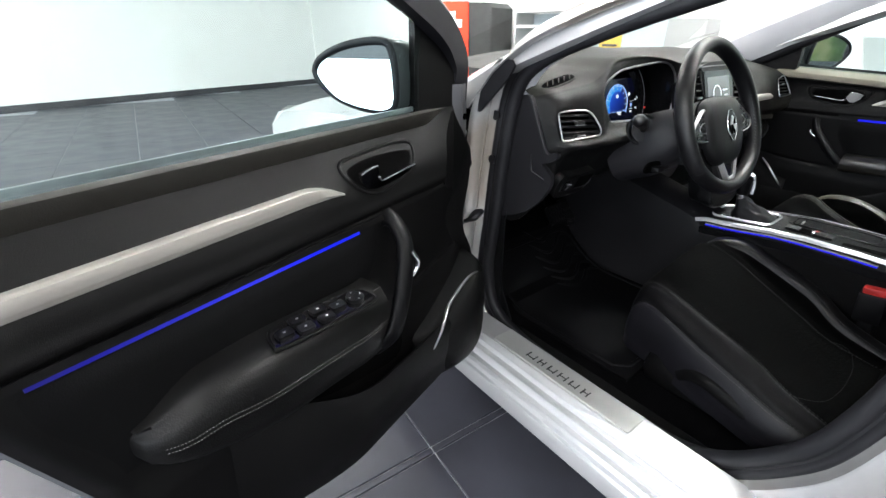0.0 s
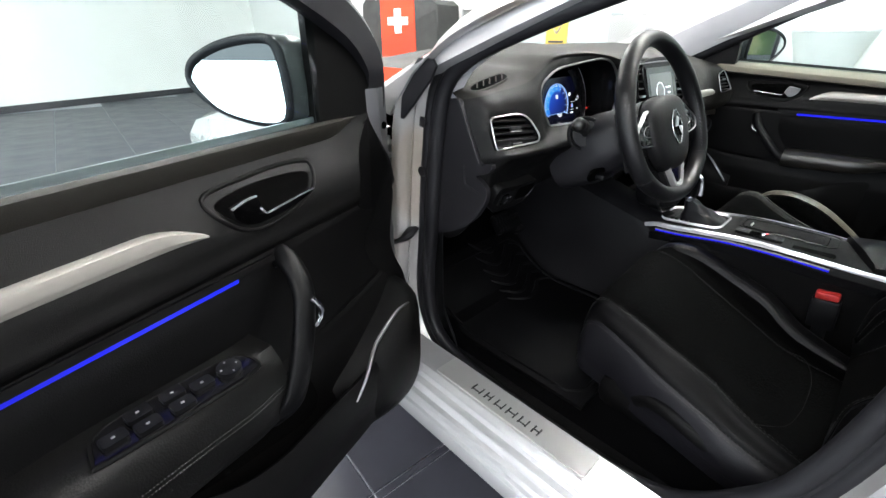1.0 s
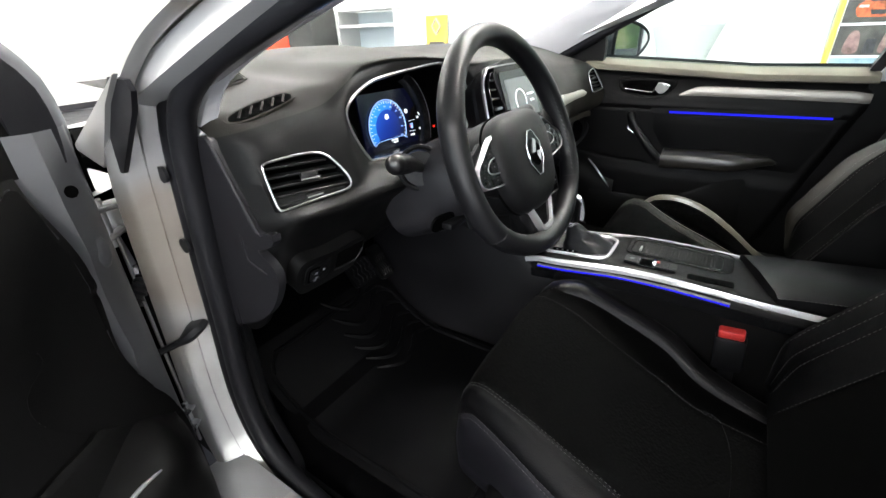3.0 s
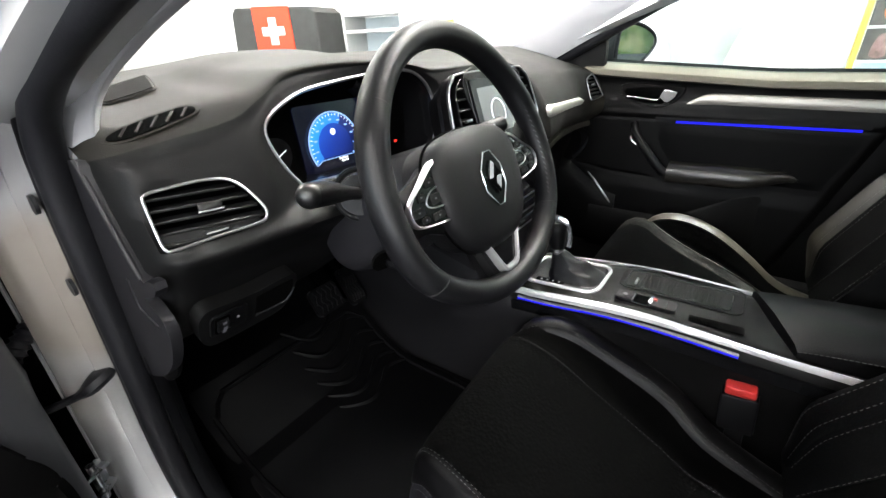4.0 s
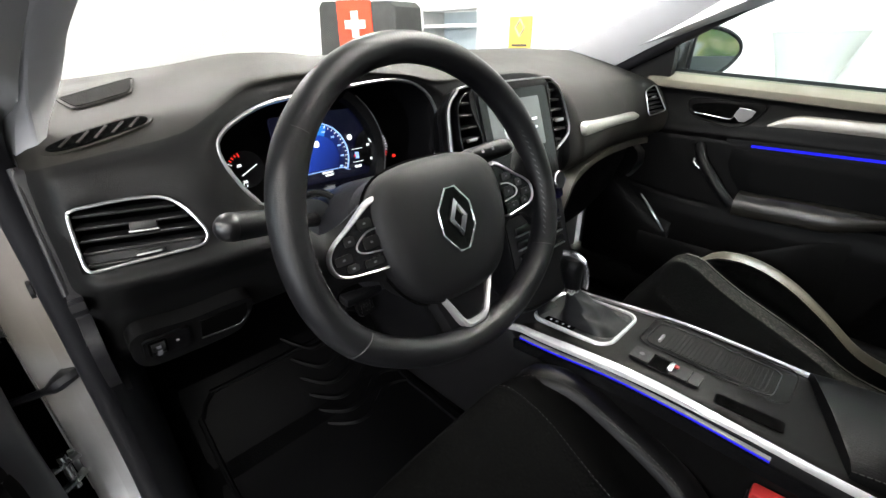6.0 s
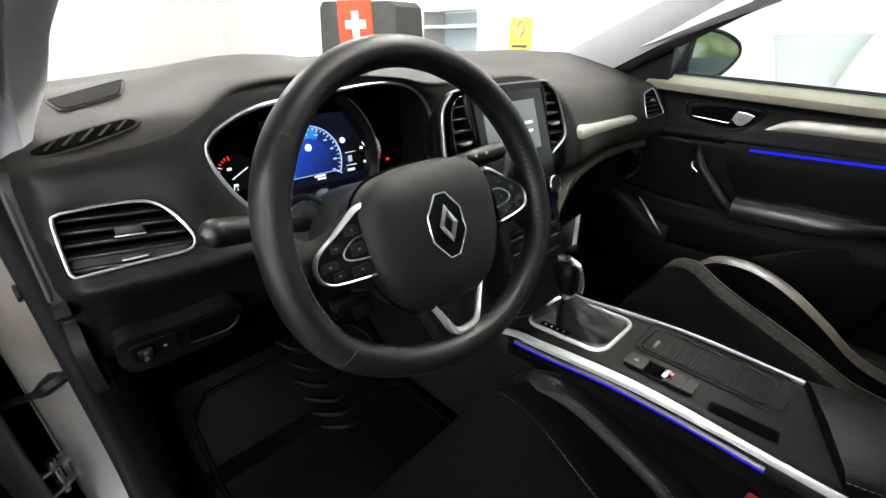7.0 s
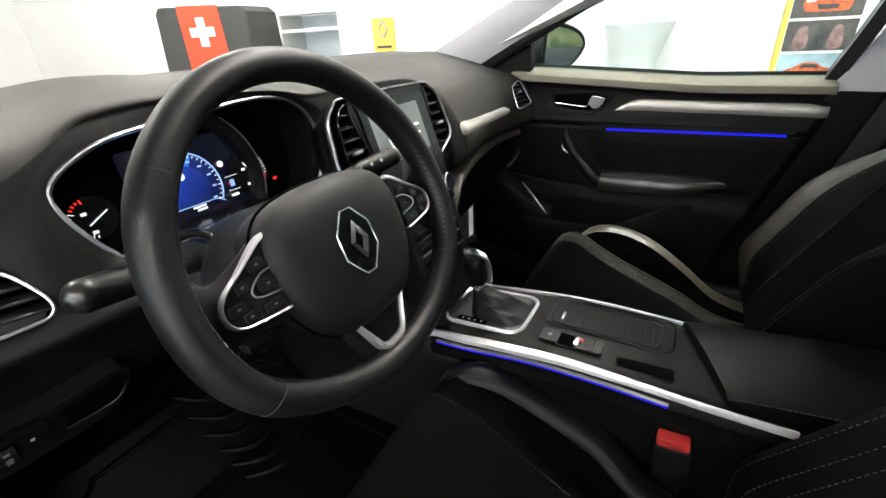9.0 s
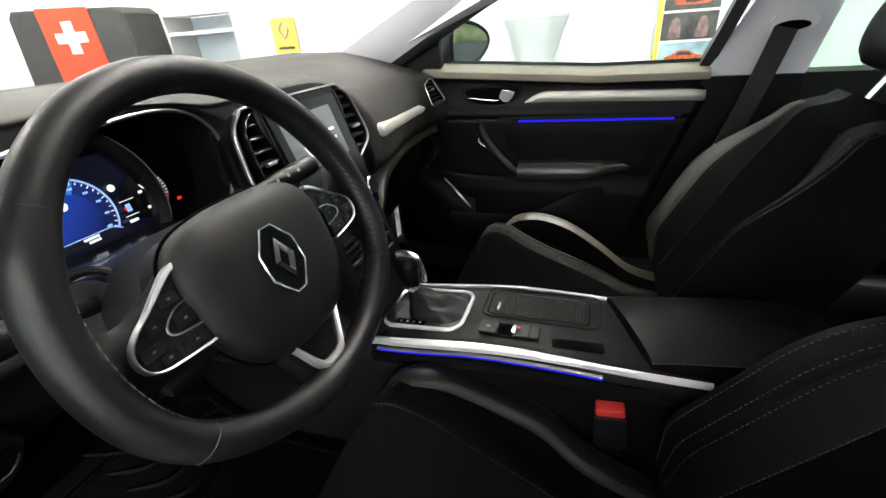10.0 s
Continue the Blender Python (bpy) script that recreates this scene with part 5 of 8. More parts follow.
    oval = [(-1.0, 0.1), (-0.85, 0.45), (-0.4, 0.76), (0.1, 0.93), (0.6, 0.99), (0.86, 0.88), (0.96, 0.35), (0.98, -0.4), (0.9, -0.88), (0.6, -0.99), (0.1, -0.92), (-0.4, -0.72), (-0.75, -0.4), (-0.94, -0.12)]
    ring = [(x * hw, y * hh) for x, y in smooth_outline(oval, 48)]
    hous = []
    for d, kx, ky, ox in ((0.004, 1.0, 1.0, 0), (-0.004, 1.07, 1.08, 0), (-0.03, 1.1, 1.08, 0.004), (-0.06, 1.04, 1.0, 0.012), (-0.09, 0.88, 0.82, 0.024), (-0.108, 0.62, 0.55, 0.034), (-0.116, 0.3, 0.25, 0.04)):
        hous.append([mc @ V(x * kx + ox, y * ky, d) for x, y in ring])
    inner = mc @ V(hw * 0.9, -hh * 0.62, -0.055)
    arm_m = tube(spline([mc @ V(hw * 0.55, -hh * 0.7, -0.05), mc @ V(hw * 0.95, -hh * 0.72, -0.045), V(-0.79, inner.y + 0.03, 0.912), V(-0.768, inner.y + 0.04, 0.912)], 12), lambda f: 0.024 - 0.006 * f, 12)
    mirror = P("door_mirror", loft(hous, True, True), PIANO_GREY, lab="dark grey door mirror housing")
    P("mirror_foot", arm_m, SOFT_DARK, mirror, "black mirror foot")
    P("mirror_rim", tube([mc @ V(x * 1.0, y * 1.0, 0.003) for x, y in ring], 0.007, 10, mu.cross(V(0, 0, 1)), True), RUBBER, mirror, "black mirror rim")
    P("mirror_glass", slab([(x * 0.97, y * 0.97) for x, y in ring], 0.002, mc @ Matrix.Translation((0, 0, 0.0045)) @ Matrix.Rotation(radians(-5 if s > 0 else 0), 4, "X")), MIRROR, mirror, "mirror glass", smooth=False)
    root.matrix_basis = Matrix.Translation(root["home"]) @ Matrix.Rotation(radians(turn), 4, "Z")
    return root


PIANO_GREY = material("dark_grey_paint", (0.05, 0.055, 0.056), 0.3, metal=0.4, coat=0.6)
front_door(1, -71.4, 0.0, "driver's door standing open, black trim with blue light strip")
front_door(-1, 0, -0.034, "shut passenger door, black trim with blue light strip")


# ---- dashboard ----
dash = thing("dashboard", (XC, 0.3, 0.7), "dark soft-touch dashboard with chrome edged air vents", "dashboard")
#        x       crest         lip            under         face          face          face         edge         knee         knee          under
DASH = [(-0.666, (0.385, 0.936), (0.32, 0.917), (0.293, 0.899), (0.279, 0.876), (0.264, 0.849), (0.248, 0.818), (0.24, 0.8), (0.248, 0.768), (0.268, 0.69), (0.42, 0.62)),
        (-0.648, (0.38, 0.94), (0.305, 0.926), (0.258, 0.904), (0.242, 0.88), (0.222, 0.85), (0.207, 0.82), (0.197, 0.808), (0.225, 0.768), (0.265, 0.69), (0.42, 0.62)),
        (-0.60, (0.385, 0.948), (0.30, 0.935), (0.245, 0.91), (0.23, 0.88), (0.213, 0.85), (0.2, 0.82), (0.188, 0.805), (0.218, 0.768), (0.262, 0.69), (0.42, 0.62)),
        (-0.53, (0.375, 0.959), (0.28, 0.95), (0.228, 0.922), (0.212, 0.89), (0.202, 0.855), (0.192, 0.825), (0.178, 0.805), (0.215, 0.768), (0.262, 0.69), (0.42, 0.62)),
        (-0.495, (0.385, 0.964), (0.262, 0.958), (0.232, 0.945), (0.226, 0.918), (0.214, 0.86), (0.203, 0.832), (0.176, 0.805), (0.215, 0.768), (0.262, 0.69), (0.42, 0.62)),
        (-0.45, (0.385, 0.98), (0.248, 0.979), (0.238, 0.968), (0.23, 0.95), (0.215, 0.86), (0.205, 0.832), (0.17, 0.805), (0.21, 0.768), (0.262, 0.69), (0.42, 0.62)),
        (-0.35, (0.38, 1.0), (0.238, 0.985), (0.23, 0.975), (0.229, 0.955), (0.214, 0.86), (0.203, 0.83), (0.168, 0.805), (0.21, 0.768), (0.26, 0.70), (0.42, 0.62)),
        (-0.24, (0.36, 0.985), (0.23, 0.974), (0.224, 0.968), (0.224, 0.945), (0.212, 0.86), (0.2, 0.832), (0.16, 0.805), (0.18, 0.75), (0.23, 0.70), (0.42, 0.64)),
        (-0.19, (0.355, 0.977), (0.222, 0.965), (0.214, 0.955), (0.208, 0.93), (0.195, 0.87), (0.18, 0.845), (0.15, 0.805), (0.18, 0.75), (0.23, 0.70), (0.42, 0.66)),
        (-0.04, (0.35, 0.972), (0.235, 0.965), (0.215, 0.955), (0.2, 0.92), (0.185, 0.88), (0.17, 0.84), (0.15, 0.80), (0.17, 0.74), (0.2, 0.68), (0.4, 0.6)),
        (0.098, (0.36, 0.975), (0.25, 0.96), (0.215, 0.942), (0.193, 0.905), (0.176, 0.872), (0.162, 0.838), (0.155, 0.80), (0.17, 0.765), (0.24, 0.74), (0.42, 0.66)),
        (0.118, (0.36, 0.975), (0.25, 0.957), (0.195, 0.935), (0.165, 0.905), (0.145, 0.872), (0.13, 0.838), (0.128, 0.80), (0.17, 0.765), (0.24, 0.74), (0.42, 0.66)),
        (0.3, (0.39, 0.974), (0.27, 0.955), (0.205, 0.928), (0.178, 0.895), (0.164, 0.862), (0.158, 0.83), (0.165, 0.795), (0.2, 0.765), (0.26, 0.74), (0.42, 0.66)),
        (0.46, (0.40, 0.972), (0.29, 0.947), (0.22, 0.922), (0.2, 0.89), (0.187, 0.858), (0.179, 0.825), (0.179, 0.79), (0.21, 0.76), (0.26, 0.735), (0.42, 0.66)),
        (0.555, (0.40, 0.968), (0.295, 0.94), (0.215, 0.917), (0.192, 0.885), (0.178, 0.858), (0.168, 0.828), (0.17, 0.79), (0.21, 0.757), (0.26, 0.732), (0.42, 0.66)),
        (0.625, (0.40, 0.963), (0.30, 0.93), (0.22, 0.905), (0.19, 0.88), (0.172, 0.85), (0.16, 0.82), (0.165, 0.785), (0.21, 0.755), (0.26, 0.73), (0.42, 0.66))]
rows = []
for x, *yz in DASH:
    k = (x - XC) / 0.64
    hi = 0.962 + 0.022 * step(-0.66, -0.3, x)
    pts = [V(x, 0.72 - 0.06 * k * k, hi), V(x, 0.56, 0.5 * (hi + yz[0][1]) + 0.006), V(x, 0.465, 0.4 * hi + 0.6 * yz[0][1] + 0.007)] + [V(x, y, z) for y, z in yz] + [V(x, 0.75, 0.6)]
    rows.append(pts)
cols = list(zip(*rows))


def along(col, n):
    """Resample over x, straight between close rows so that the binnacle keeps its edge."""
    out = []
    xs = [q.x for q in col]
    for i in range(len(col) - 1):
        a, b = col[i], col[i + 1]
        m = max(1, round((b.x - a.x) / 0.007))
        p0 = col[i - 1] if i and a.x - col[i - 1].x > 0.01 else a
        p3 = col[i + 2] if i + 2 < len(col) and col[i + 2].x - b.x > 0.01 else b
        for j in range(m):
            t = j / m
            h = b.x - a.x
            d0 = (b - p0) * (h / max(b.x - p0.x, 1e-6))
            d1 = (p3 - a) * (h / max(p3.x - a.x, 1e-6))
            q = a * (2 * t ** 3 - 3 * t * t + 1) + d0 * (t ** 3 - 2 * t * t + t) + b * (-2 * t ** 3 + 3 * t * t) + d1 * (t ** 3 - t * t)
            out.append(V(a.x + h * t, q.y, q.z))
    out.append(col[-1])
    return out


fine = [along(c, 0) for c in cols]
sect = []
for i in range(len(fine[0])):
    q = [c[i] for c in fine]
    sm = []
    for j in range(len(q) - 1):
        a, b, c, d = q[max(j - 1, 0)], q[j], q[j + 1], q[min(j + 2, len(q) - 1)]
        for t in (0, 1 / 6, 1 / 3, 0.5, 2 / 3, 5 / 6):
            v = 0.5 * ((2 * b) + (c - a) * t + (2 * a - 5 * b + 4 * c - d) * t * t + (3 * b - a - 3 * c + d) * t ** 3)
            sm.append(b.lerp(c, t).lerp(v, 0.7))
    sm.append(q[-1])
    sect.append(sm)
mv = frame_matrix((-0.597, 0.2165, 0.848), V(0.105, -0.03, -0.004), V(0, 0.06, 0.14))
lv = smooth_outline([(-0.054, 0.02), (-0.05, 0.0265), (-0.04, 0.0285), (-0.01, 0.0315), (0.014, 0.0315), (0.028, 0.028), (0.04, 0.018), (0.052, 0.0), (0.057, -0.012), (0.055, -0.02), (0.046, -0.0245), (0.0, -0.029), (-0.04, -0.0335), (-0.048, -0.032), (-0.051, -0.02)], 72)
mr_ = frame_matrix((0.556, 0.183, 0.863), V(0.075, -0.006, 0.002), V(-0.004, 0.028, 0.056))
rv = smooth_outline([(-0.03, 0.02), (-0.02, 0.029), (0.012, 0.036), (0.024, 0.036), (0.03, 0.026), (0.042, -0.018), (0.044, -0.028), (0.036, -0.033), (-0.03, -0.035), (-0.041, -0.03), (-0.041, -0.022)], 48)
mcl = frame_matrix((-0.352, 0.222, 0.905), V(1, -0.02, 0.0), V(0, 0.14, 1))
clo = smooth_outline([(-0.152, -0.005), (-0.146, 0.022), (-0.1, 0.0455), (-0.05, 0.0535), (0.02, 0.059), (0.08, 0.0625), (0.118, 0.0585), (0.14, 0.05), (0.158, 0.034), (0.168, 0.012), (0.168, -0.017), (0.158, -0.052), (0.14, -0.068), (0.1, -0.072), (-0.1, -0.065), (-0.128, -0.055)], 84)


CUT = 4 * 6 + 4          # where the upper pad meets the face, along each section
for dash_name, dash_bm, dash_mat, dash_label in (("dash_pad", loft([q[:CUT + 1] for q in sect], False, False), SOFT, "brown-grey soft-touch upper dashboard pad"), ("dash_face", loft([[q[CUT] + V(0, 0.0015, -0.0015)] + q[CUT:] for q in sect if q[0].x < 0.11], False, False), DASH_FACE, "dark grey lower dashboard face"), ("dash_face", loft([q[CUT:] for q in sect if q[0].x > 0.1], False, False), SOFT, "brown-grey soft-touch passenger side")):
    for mm, oo in ((mv, lv), (mr_, rv), (mcl, clo)):
        inv = mm.inverted()
        gone = []
        for f in dash_bm.faces:
            q = inv @ f.calc_center_median()
            if abs(q.z) < 0.04 and in_outline(q.x, q.y, oo):
                gone.append(f)
        edge_v = {v for f in gone for v in f.verts}
        bmesh.ops.delete(dash_bm, geom=gone, context="FACES")
        for v in edge_v:
            if v.is_valid and v.link_faces:
                q = inv @ v.co
                x, y = nearest(q.x, q.y, oo)
                v.co = mm @ V(x, y, 0.0)
    part(dash_name, dash_bm, dash_mat, dash, dash_label, angle=55)


def vent(name, outline, n_slats, m, mat_ring=SATIN_CHROME, depth=0.03, tilt=20, lab="black air vent in a chrome ring", ring=0.0017):
    """An air vent in the plane of m: outline of (x, y) pairs."""
    root = part(name, slab(outline, 0.004, m @ Matrix.Translation((0, 0, -depth))), VOID, dash, lab, False)
    xs, ys = [a for a, b in outline], [b for a, b in outline]
    part("ring", tube([m @ V(a, b, 0.001) for a, b in outline], ring, 8, m.to_3x3() @ V(0, 0, 1), True), mat_ring, root, "satin chrome ring")
    wall_ = loft([[m @ V(a, b, 0) for a, b in outline], [m @ V(a * 0.97 + 0.03 * sum(xs) / len(xs), b, -depth) for a, b in outline]], True, False)
    part("sleeve", wall_, PIANO, root)
    y0, y1 = min(ys), max(ys)
    for i in range(n_slats):
        y = y0 + (y1 - y0) * (i + 0.7) / (n_slats + 0.4)
        hit = []
        k = len(outline)
        for j in range(k):
            (ax, ay), (bx, by) = outline[j], outline[(j + 1) % k]
            if (ay - y) * (by - y) <= 0 and ay != by:
                hit.append(ax + (bx - ax) * (y - ay) / (by - ay))
        if len(hit) >= 2 and max(hit) - min(hit) > 0.01:
            w = max(hit) - min(hit) - 0.003
            part("slat", box((w, 0.0034, 0.018), bevel=0.0012, m=m @ Matrix.Translation(((max(hit) + min(hit)) / 2, y, -0.011)) @ Matrix.Rotation(radians(tilt), 4, "X"), seg=1), SLAT, root)
    return root


# end panel facing the door opening
ends_o = smooth_outline([(0.297, 0.908), (0.335, 0.9), (0.36, 0.85), (0.365, 0.72), (0.372, 0.615), (0.31, 0.627), (0.252, 0.668), (0.221, 0.712), (0.216, 0.742), (0.232, 0.758), (0.247, 0.767), (0.226, 0.774), (0.208, 0.785), (0.205, 0.797), (0.22, 0.797), (0.236, 0.794), (0.265, 0.85), (0.284, 0.889)], 90)
endp = part("end_panel", slab(ends_o, 0.012, frame_matrix((-0.667, 0, 0), (0, 1, 0), (0, 0, 1)) @ Matrix.Translation((0, 0, -0.006)), 0.003), SHROUD, dash, "dark grey dashboard end panel")
part("panel_rail", tube(spline([V(-0.672, 0.3, 0.909), V(-0.672, 0.286, 0.889), V(-0.672, 0.266, 0.848), V(-0.672, 0.238, 0.793)], 20), 0.0032, 8, (1, 0, 0)), SHROUD, endp)
part("panel_ridge", tube(spline([V(-0.672, 0.277, 0.782), V(-0.672, 0.275, 0.748), V(-0.672, 0.262, 0.741), V(-0.672, 0.237, 0.733)], 24), 0.0028, 8, (1, 0, 0)), SHROUD, endp)
part("end_filler", slab(smooth_outline([(0.27, 0.66), (0.36, 0.6), (0.375, 0.8), (0.35, 0.885), (0.315, 0.885), (0.285, 0.8)], 40), 0.006, frame_matrix((-0.66, 0, 0), (0, 1, 0), (0, 0, 1))), SOFT_DARK, dash)
# left vent
vl = vent("air_vent", lv, 5, mv @ Matrix.Translation((0, 0, 0.004)))
tab = part("vent_tab", box((0.024, 0.009, 0.008), bevel=0.002, m=mv @ Matrix.Translation((0.003, 0.005, 0.001))), SLAT, vl, "black vent tab")
part("tab_edge", box((0.026, 0.0016, 0.006), bevel=0.0006, m=mv @ Matrix.Translation((0.003, -0.0005, 0.0035))), BRIGHT_TRIM, tab, "chrome tab edge")
part("vent_dial_panel", slab(smooth_outline([(-0.044, -0.015), (0.046, -0.013), (0.05, -0.018), (0.04, -0.025), (-0.04, -0.031), (-0.046, -0.028)][::-1], 30), 0.004, mv @ Matrix.Translation((0, 0, -0.006)), 0.001), HARD, vl, "black dial panel")
part("vent_dial", box((0.026, 0.0045, 0.004), bevel=0.0012, m=mv @ Matrix.Translation((0.004, -0.022, 0.0005)) @ Matrix.Rotation(radians(4), 4, "Z")), HARD, vl, "black thumb dial")
part("dial_edge", box((0.022, 0.0018, 0.003), bevel=0.0006, m=mv @ Matrix.Translation((0.003, -0.0235, 0.003)) @ Matrix.Rotation(radians(4), 4, "Z")), BRIGHT_TRIM, vl, "chrome dial edge")
# right vent
vr = vent("air_vent", rv, 6, mr_ @ Matrix.Translation((0, 0, 0.003)))
part("vent_tab", box((0.016, 0.004, 0.006), bevel=0.001, m=mr_ @ Matrix.Translation((0.004, 0.008, 0.004))), SATIN_CHROME, vr, "chrome vent tab")
# silver strip along the passenger side
ss = []
for i in range(25):
    k = (i / 24) ** 1.6
    x = 0.116 + 0.352 * k
    y = 0.127 + 0.05 * k + 0.004 * math.sin(math.pi * k)
    z = 0.857 - 0.02 * k
    h = (0.0135 - 0.0035 * k) * math.sqrt(1 - (1 - min(1, 0.1 + k / 0.03)) ** 2) * math.sqrt(1 - (1 - min(1, 0.1 + (1 - k) / 0.03)) ** 2)
    ss.append([V(x, y + 0.008, z - h), V(x, y - 0.002, z - h * 0.8), V(x, y - 0.0035, z - h * 0.3), V(x, y - 0.001, z + h * 0.6), V(x, y + 0.003, z + h * 0.9), V(x, y + 0.012, z + h)])
part("silver_strip", loft(ss), STRIP_SATIN, dash, "satin silver trim strip")
# binnacle ring and dials
part("binnacle_ring", tube([mcl @ V(a, b, 0.0) for a, b in clo], 0.0027, 8, mcl.to_3x3() @ V(0, 0, 1), True), SATIN_CHROME, dash, "satin chrome binnacle ring")
part("binnacle_sleeve", loft([[mcl @ V(a, b, 0.001) for a, b in clo], [mcl @ V(a * 0.975, b * 0.96, -0.02) for a, b in clo], [mcl @ V(a * 0.96, b * 0.93 - 0.001, -0.066) for a, b in clo]], True, False), PIANO, dash, "black binnacle lining")
dials = part("instrument_panel", slab(clo, 0.004, mcl @ Matrix.Translation((0, 0, -0.07))), VOID, dash, "dark instrument panel with a blue dial", False)
SCREEN_PALE = material("dial_pale_blue", (0.1, 0.15, 0.3), 0.3, emit=(0.3, 0.5, 1.0), power=1.2)
SCREEN_WHITE = material("dial_white", (0.3, 0.3, 0.3), 0.3, emit=(0.9, 0.95, 1.0), power=1.3)
SCREEN_RED = material("dial_red", (0.2, 0.01, 0.01), 0.3, emit=(1.0, 0.03, 0.015), power=1.1)
NIGHT = material("display_black", (0.002, 0.002, 0.004), 0.2, emit=(0.004, 0.005, 0.02), power=0.6)
mdi = mcl @ Matrix.Translation((-0.011, -0.03, -0.058))


def ring_cut(r0, r1, a0, a1, da=4):
    if r0 == 0:
        return [(r1 * math.cos(radians(a)), r1 * math.sin(radians(a))) for a in range(a0, a1 + 1, da)]
    return [(r1 * math.cos(radians(a)), r1 * math.sin(radians(a))) for a in range(a0, a1 + 1, da)] + [(r0 * math.cos(radians(a)), r0 * math.sin(radians(a))) for a in range(a1, a0 - 1, -da)]


dial_way = mdi.to_3x3() @ V(-0.75, 0.66, 0)
SCREEN_BLUE = display_gradient("dial_blue", mdi @ V(0, 0.01, 0), dial_way, 0.04, ((0.002, 0.006, 0.09), (0.008, 0.045, 0.42), (0.012, 0.13, 0.85)), 1.0)
SCREEN_DEEP = display_gradient("dial_deep_blue", mdi @ V(0, 0.01, 0), dial_way, 0.046, ((0.001, 0.003, 0.035), (0.004, 0.02, 0.2), (0.01, 0.1, 0.6)), 1.0)
SCREEN_CYAN = display_gradient("dial_cyan", mdi @ V(0, 0.01, 0), dial_way, 0.046, ((0.004, 0.03, 0.3), (0.02, 0.2, 0.8), (0.05, 0.5, 1.0)), 1.1)
part("display", slab(round_outline(0.15, 0.098, 0.006, 4, 0.016, 0.012), 0.003, mdi @ Matrix.Translation((0, 0, -0.005))), NIGHT, dials, smooth=False)
part("dial_face", slab(ring_cut(0.0, 0.0455, -32, 212), 0.001, mdi), SCREEN_DEEP, dials, "glowing blue dial", False)
part("dial_glow", slab(ring_cut(0.0, 0.031, -32, 212), 0.001, mdi @ Matrix.Translation((0, 0, 0.0012))), SCREEN_BLUE, dials, smooth=False)
part("dial_band", slab(ring_cut(0.031, 0.0455, 64, 212), 0.001, mdi @ Matrix.Translation((0, 0, 0.0012))), SCREEN_CYAN, dials, smooth=False)
part("dial_scale", slab(ring_cut(0.0462, 0.0482, -32, 212), 0.001, mdi @ Matrix.Translation((0, 0, 0.0012))), SCREEN_PALE, dials, "pale scale ring", False)
for a in range(-28, 209, 8):
    big = (a + 28) % 24 == 0
    part("tick", box((0.0042 if big else 0.0026, 0.0009, 0.0006), m=mdi @ Matrix.Rotation(radians(a), 4, "Z") @ Matrix.Translation((0.0434, 0, 0.0026))), SCREEN_WHITE, dials, smooth=False)
    if big:
        part("number_bar", box((0.0052, 0.0024, 0.0006), m=mdi @ Matrix.Translation((0.0365 * math.cos(radians(a)), 0.0365 * math.sin(radians(a)), 0.0026))), SCREEN_PALE, dials, smooth=False)
part("dial_base", slab([(-0.047, -0.0245), (0.047, -0.0245), (0.034, -0.0195), (-0.034, -0.0195)][::-1], 0.001, mdi @ Matrix.Translation((0, 0, 0.003))), NIGHT, dials, smooth=False)
part("dial_base", slab([(-0.05, -0.034), (0.05, -0.034), (0.05, -0.0245), (-0.05, -0.0245)], 0.001, mdi @ Matrix.Translation((0, 0, 0.003))), NIGHT, dials, smooth=False)
for p, q in (((-0.043, -0.0245), (-0.032, -0.019)), ((-0.032, -0.019), (0.032, -0.019)), ((0.032, -0.019), (0.043, -0.0245))):
    part("base_line", tube([mdi @ V(*p, 0.0045), mdi @ V(*q, 0.0045)], 0.0006, 5, (0, 1, 0)), SCREEN_PALE, dials, smooth=False)
part("round_symbol", disc(0.0048, 0.0008, mdi @ Matrix.Translation((-0.001, 0.019, 0.0026)), 18), SCREEN_WHITE, dials, "white round symbol", False)
part("round_symbol", disc(0.0042, 0.0008, mdi @ Matrix.Translation((0.054, 0.021, 0.001)), 16), SCREEN_WHITE, dials, "white round symbol", False)
for w, h, x, y, mt in ((0.018, 0.0007, 0.061, 0.003, SCREEN_WHITE), (0.017, 0.0007, 0.06, -0.0155, SCREEN_WHITE), (0.006, 0.009, 0.0595, -0.0062, SCREEN_PALE), (0.0024, 0.003, 0.0556, -0.0062, SCREEN_RED), (0.011, 0.0032, 0.0585, -0.0222, SCREEN_WHITE), (0.017, 0.0026, 0.007, -0.0218, SCREEN_WHITE), (0.013, 0.0026, 0.009, -0.0258, SCREEN_WHITE)):
    part("text_bar", box((w, h, 0.0006), m=mdi @ Matrix.Translation((x, y, 0.0052))), mt, dials, smooth=False)
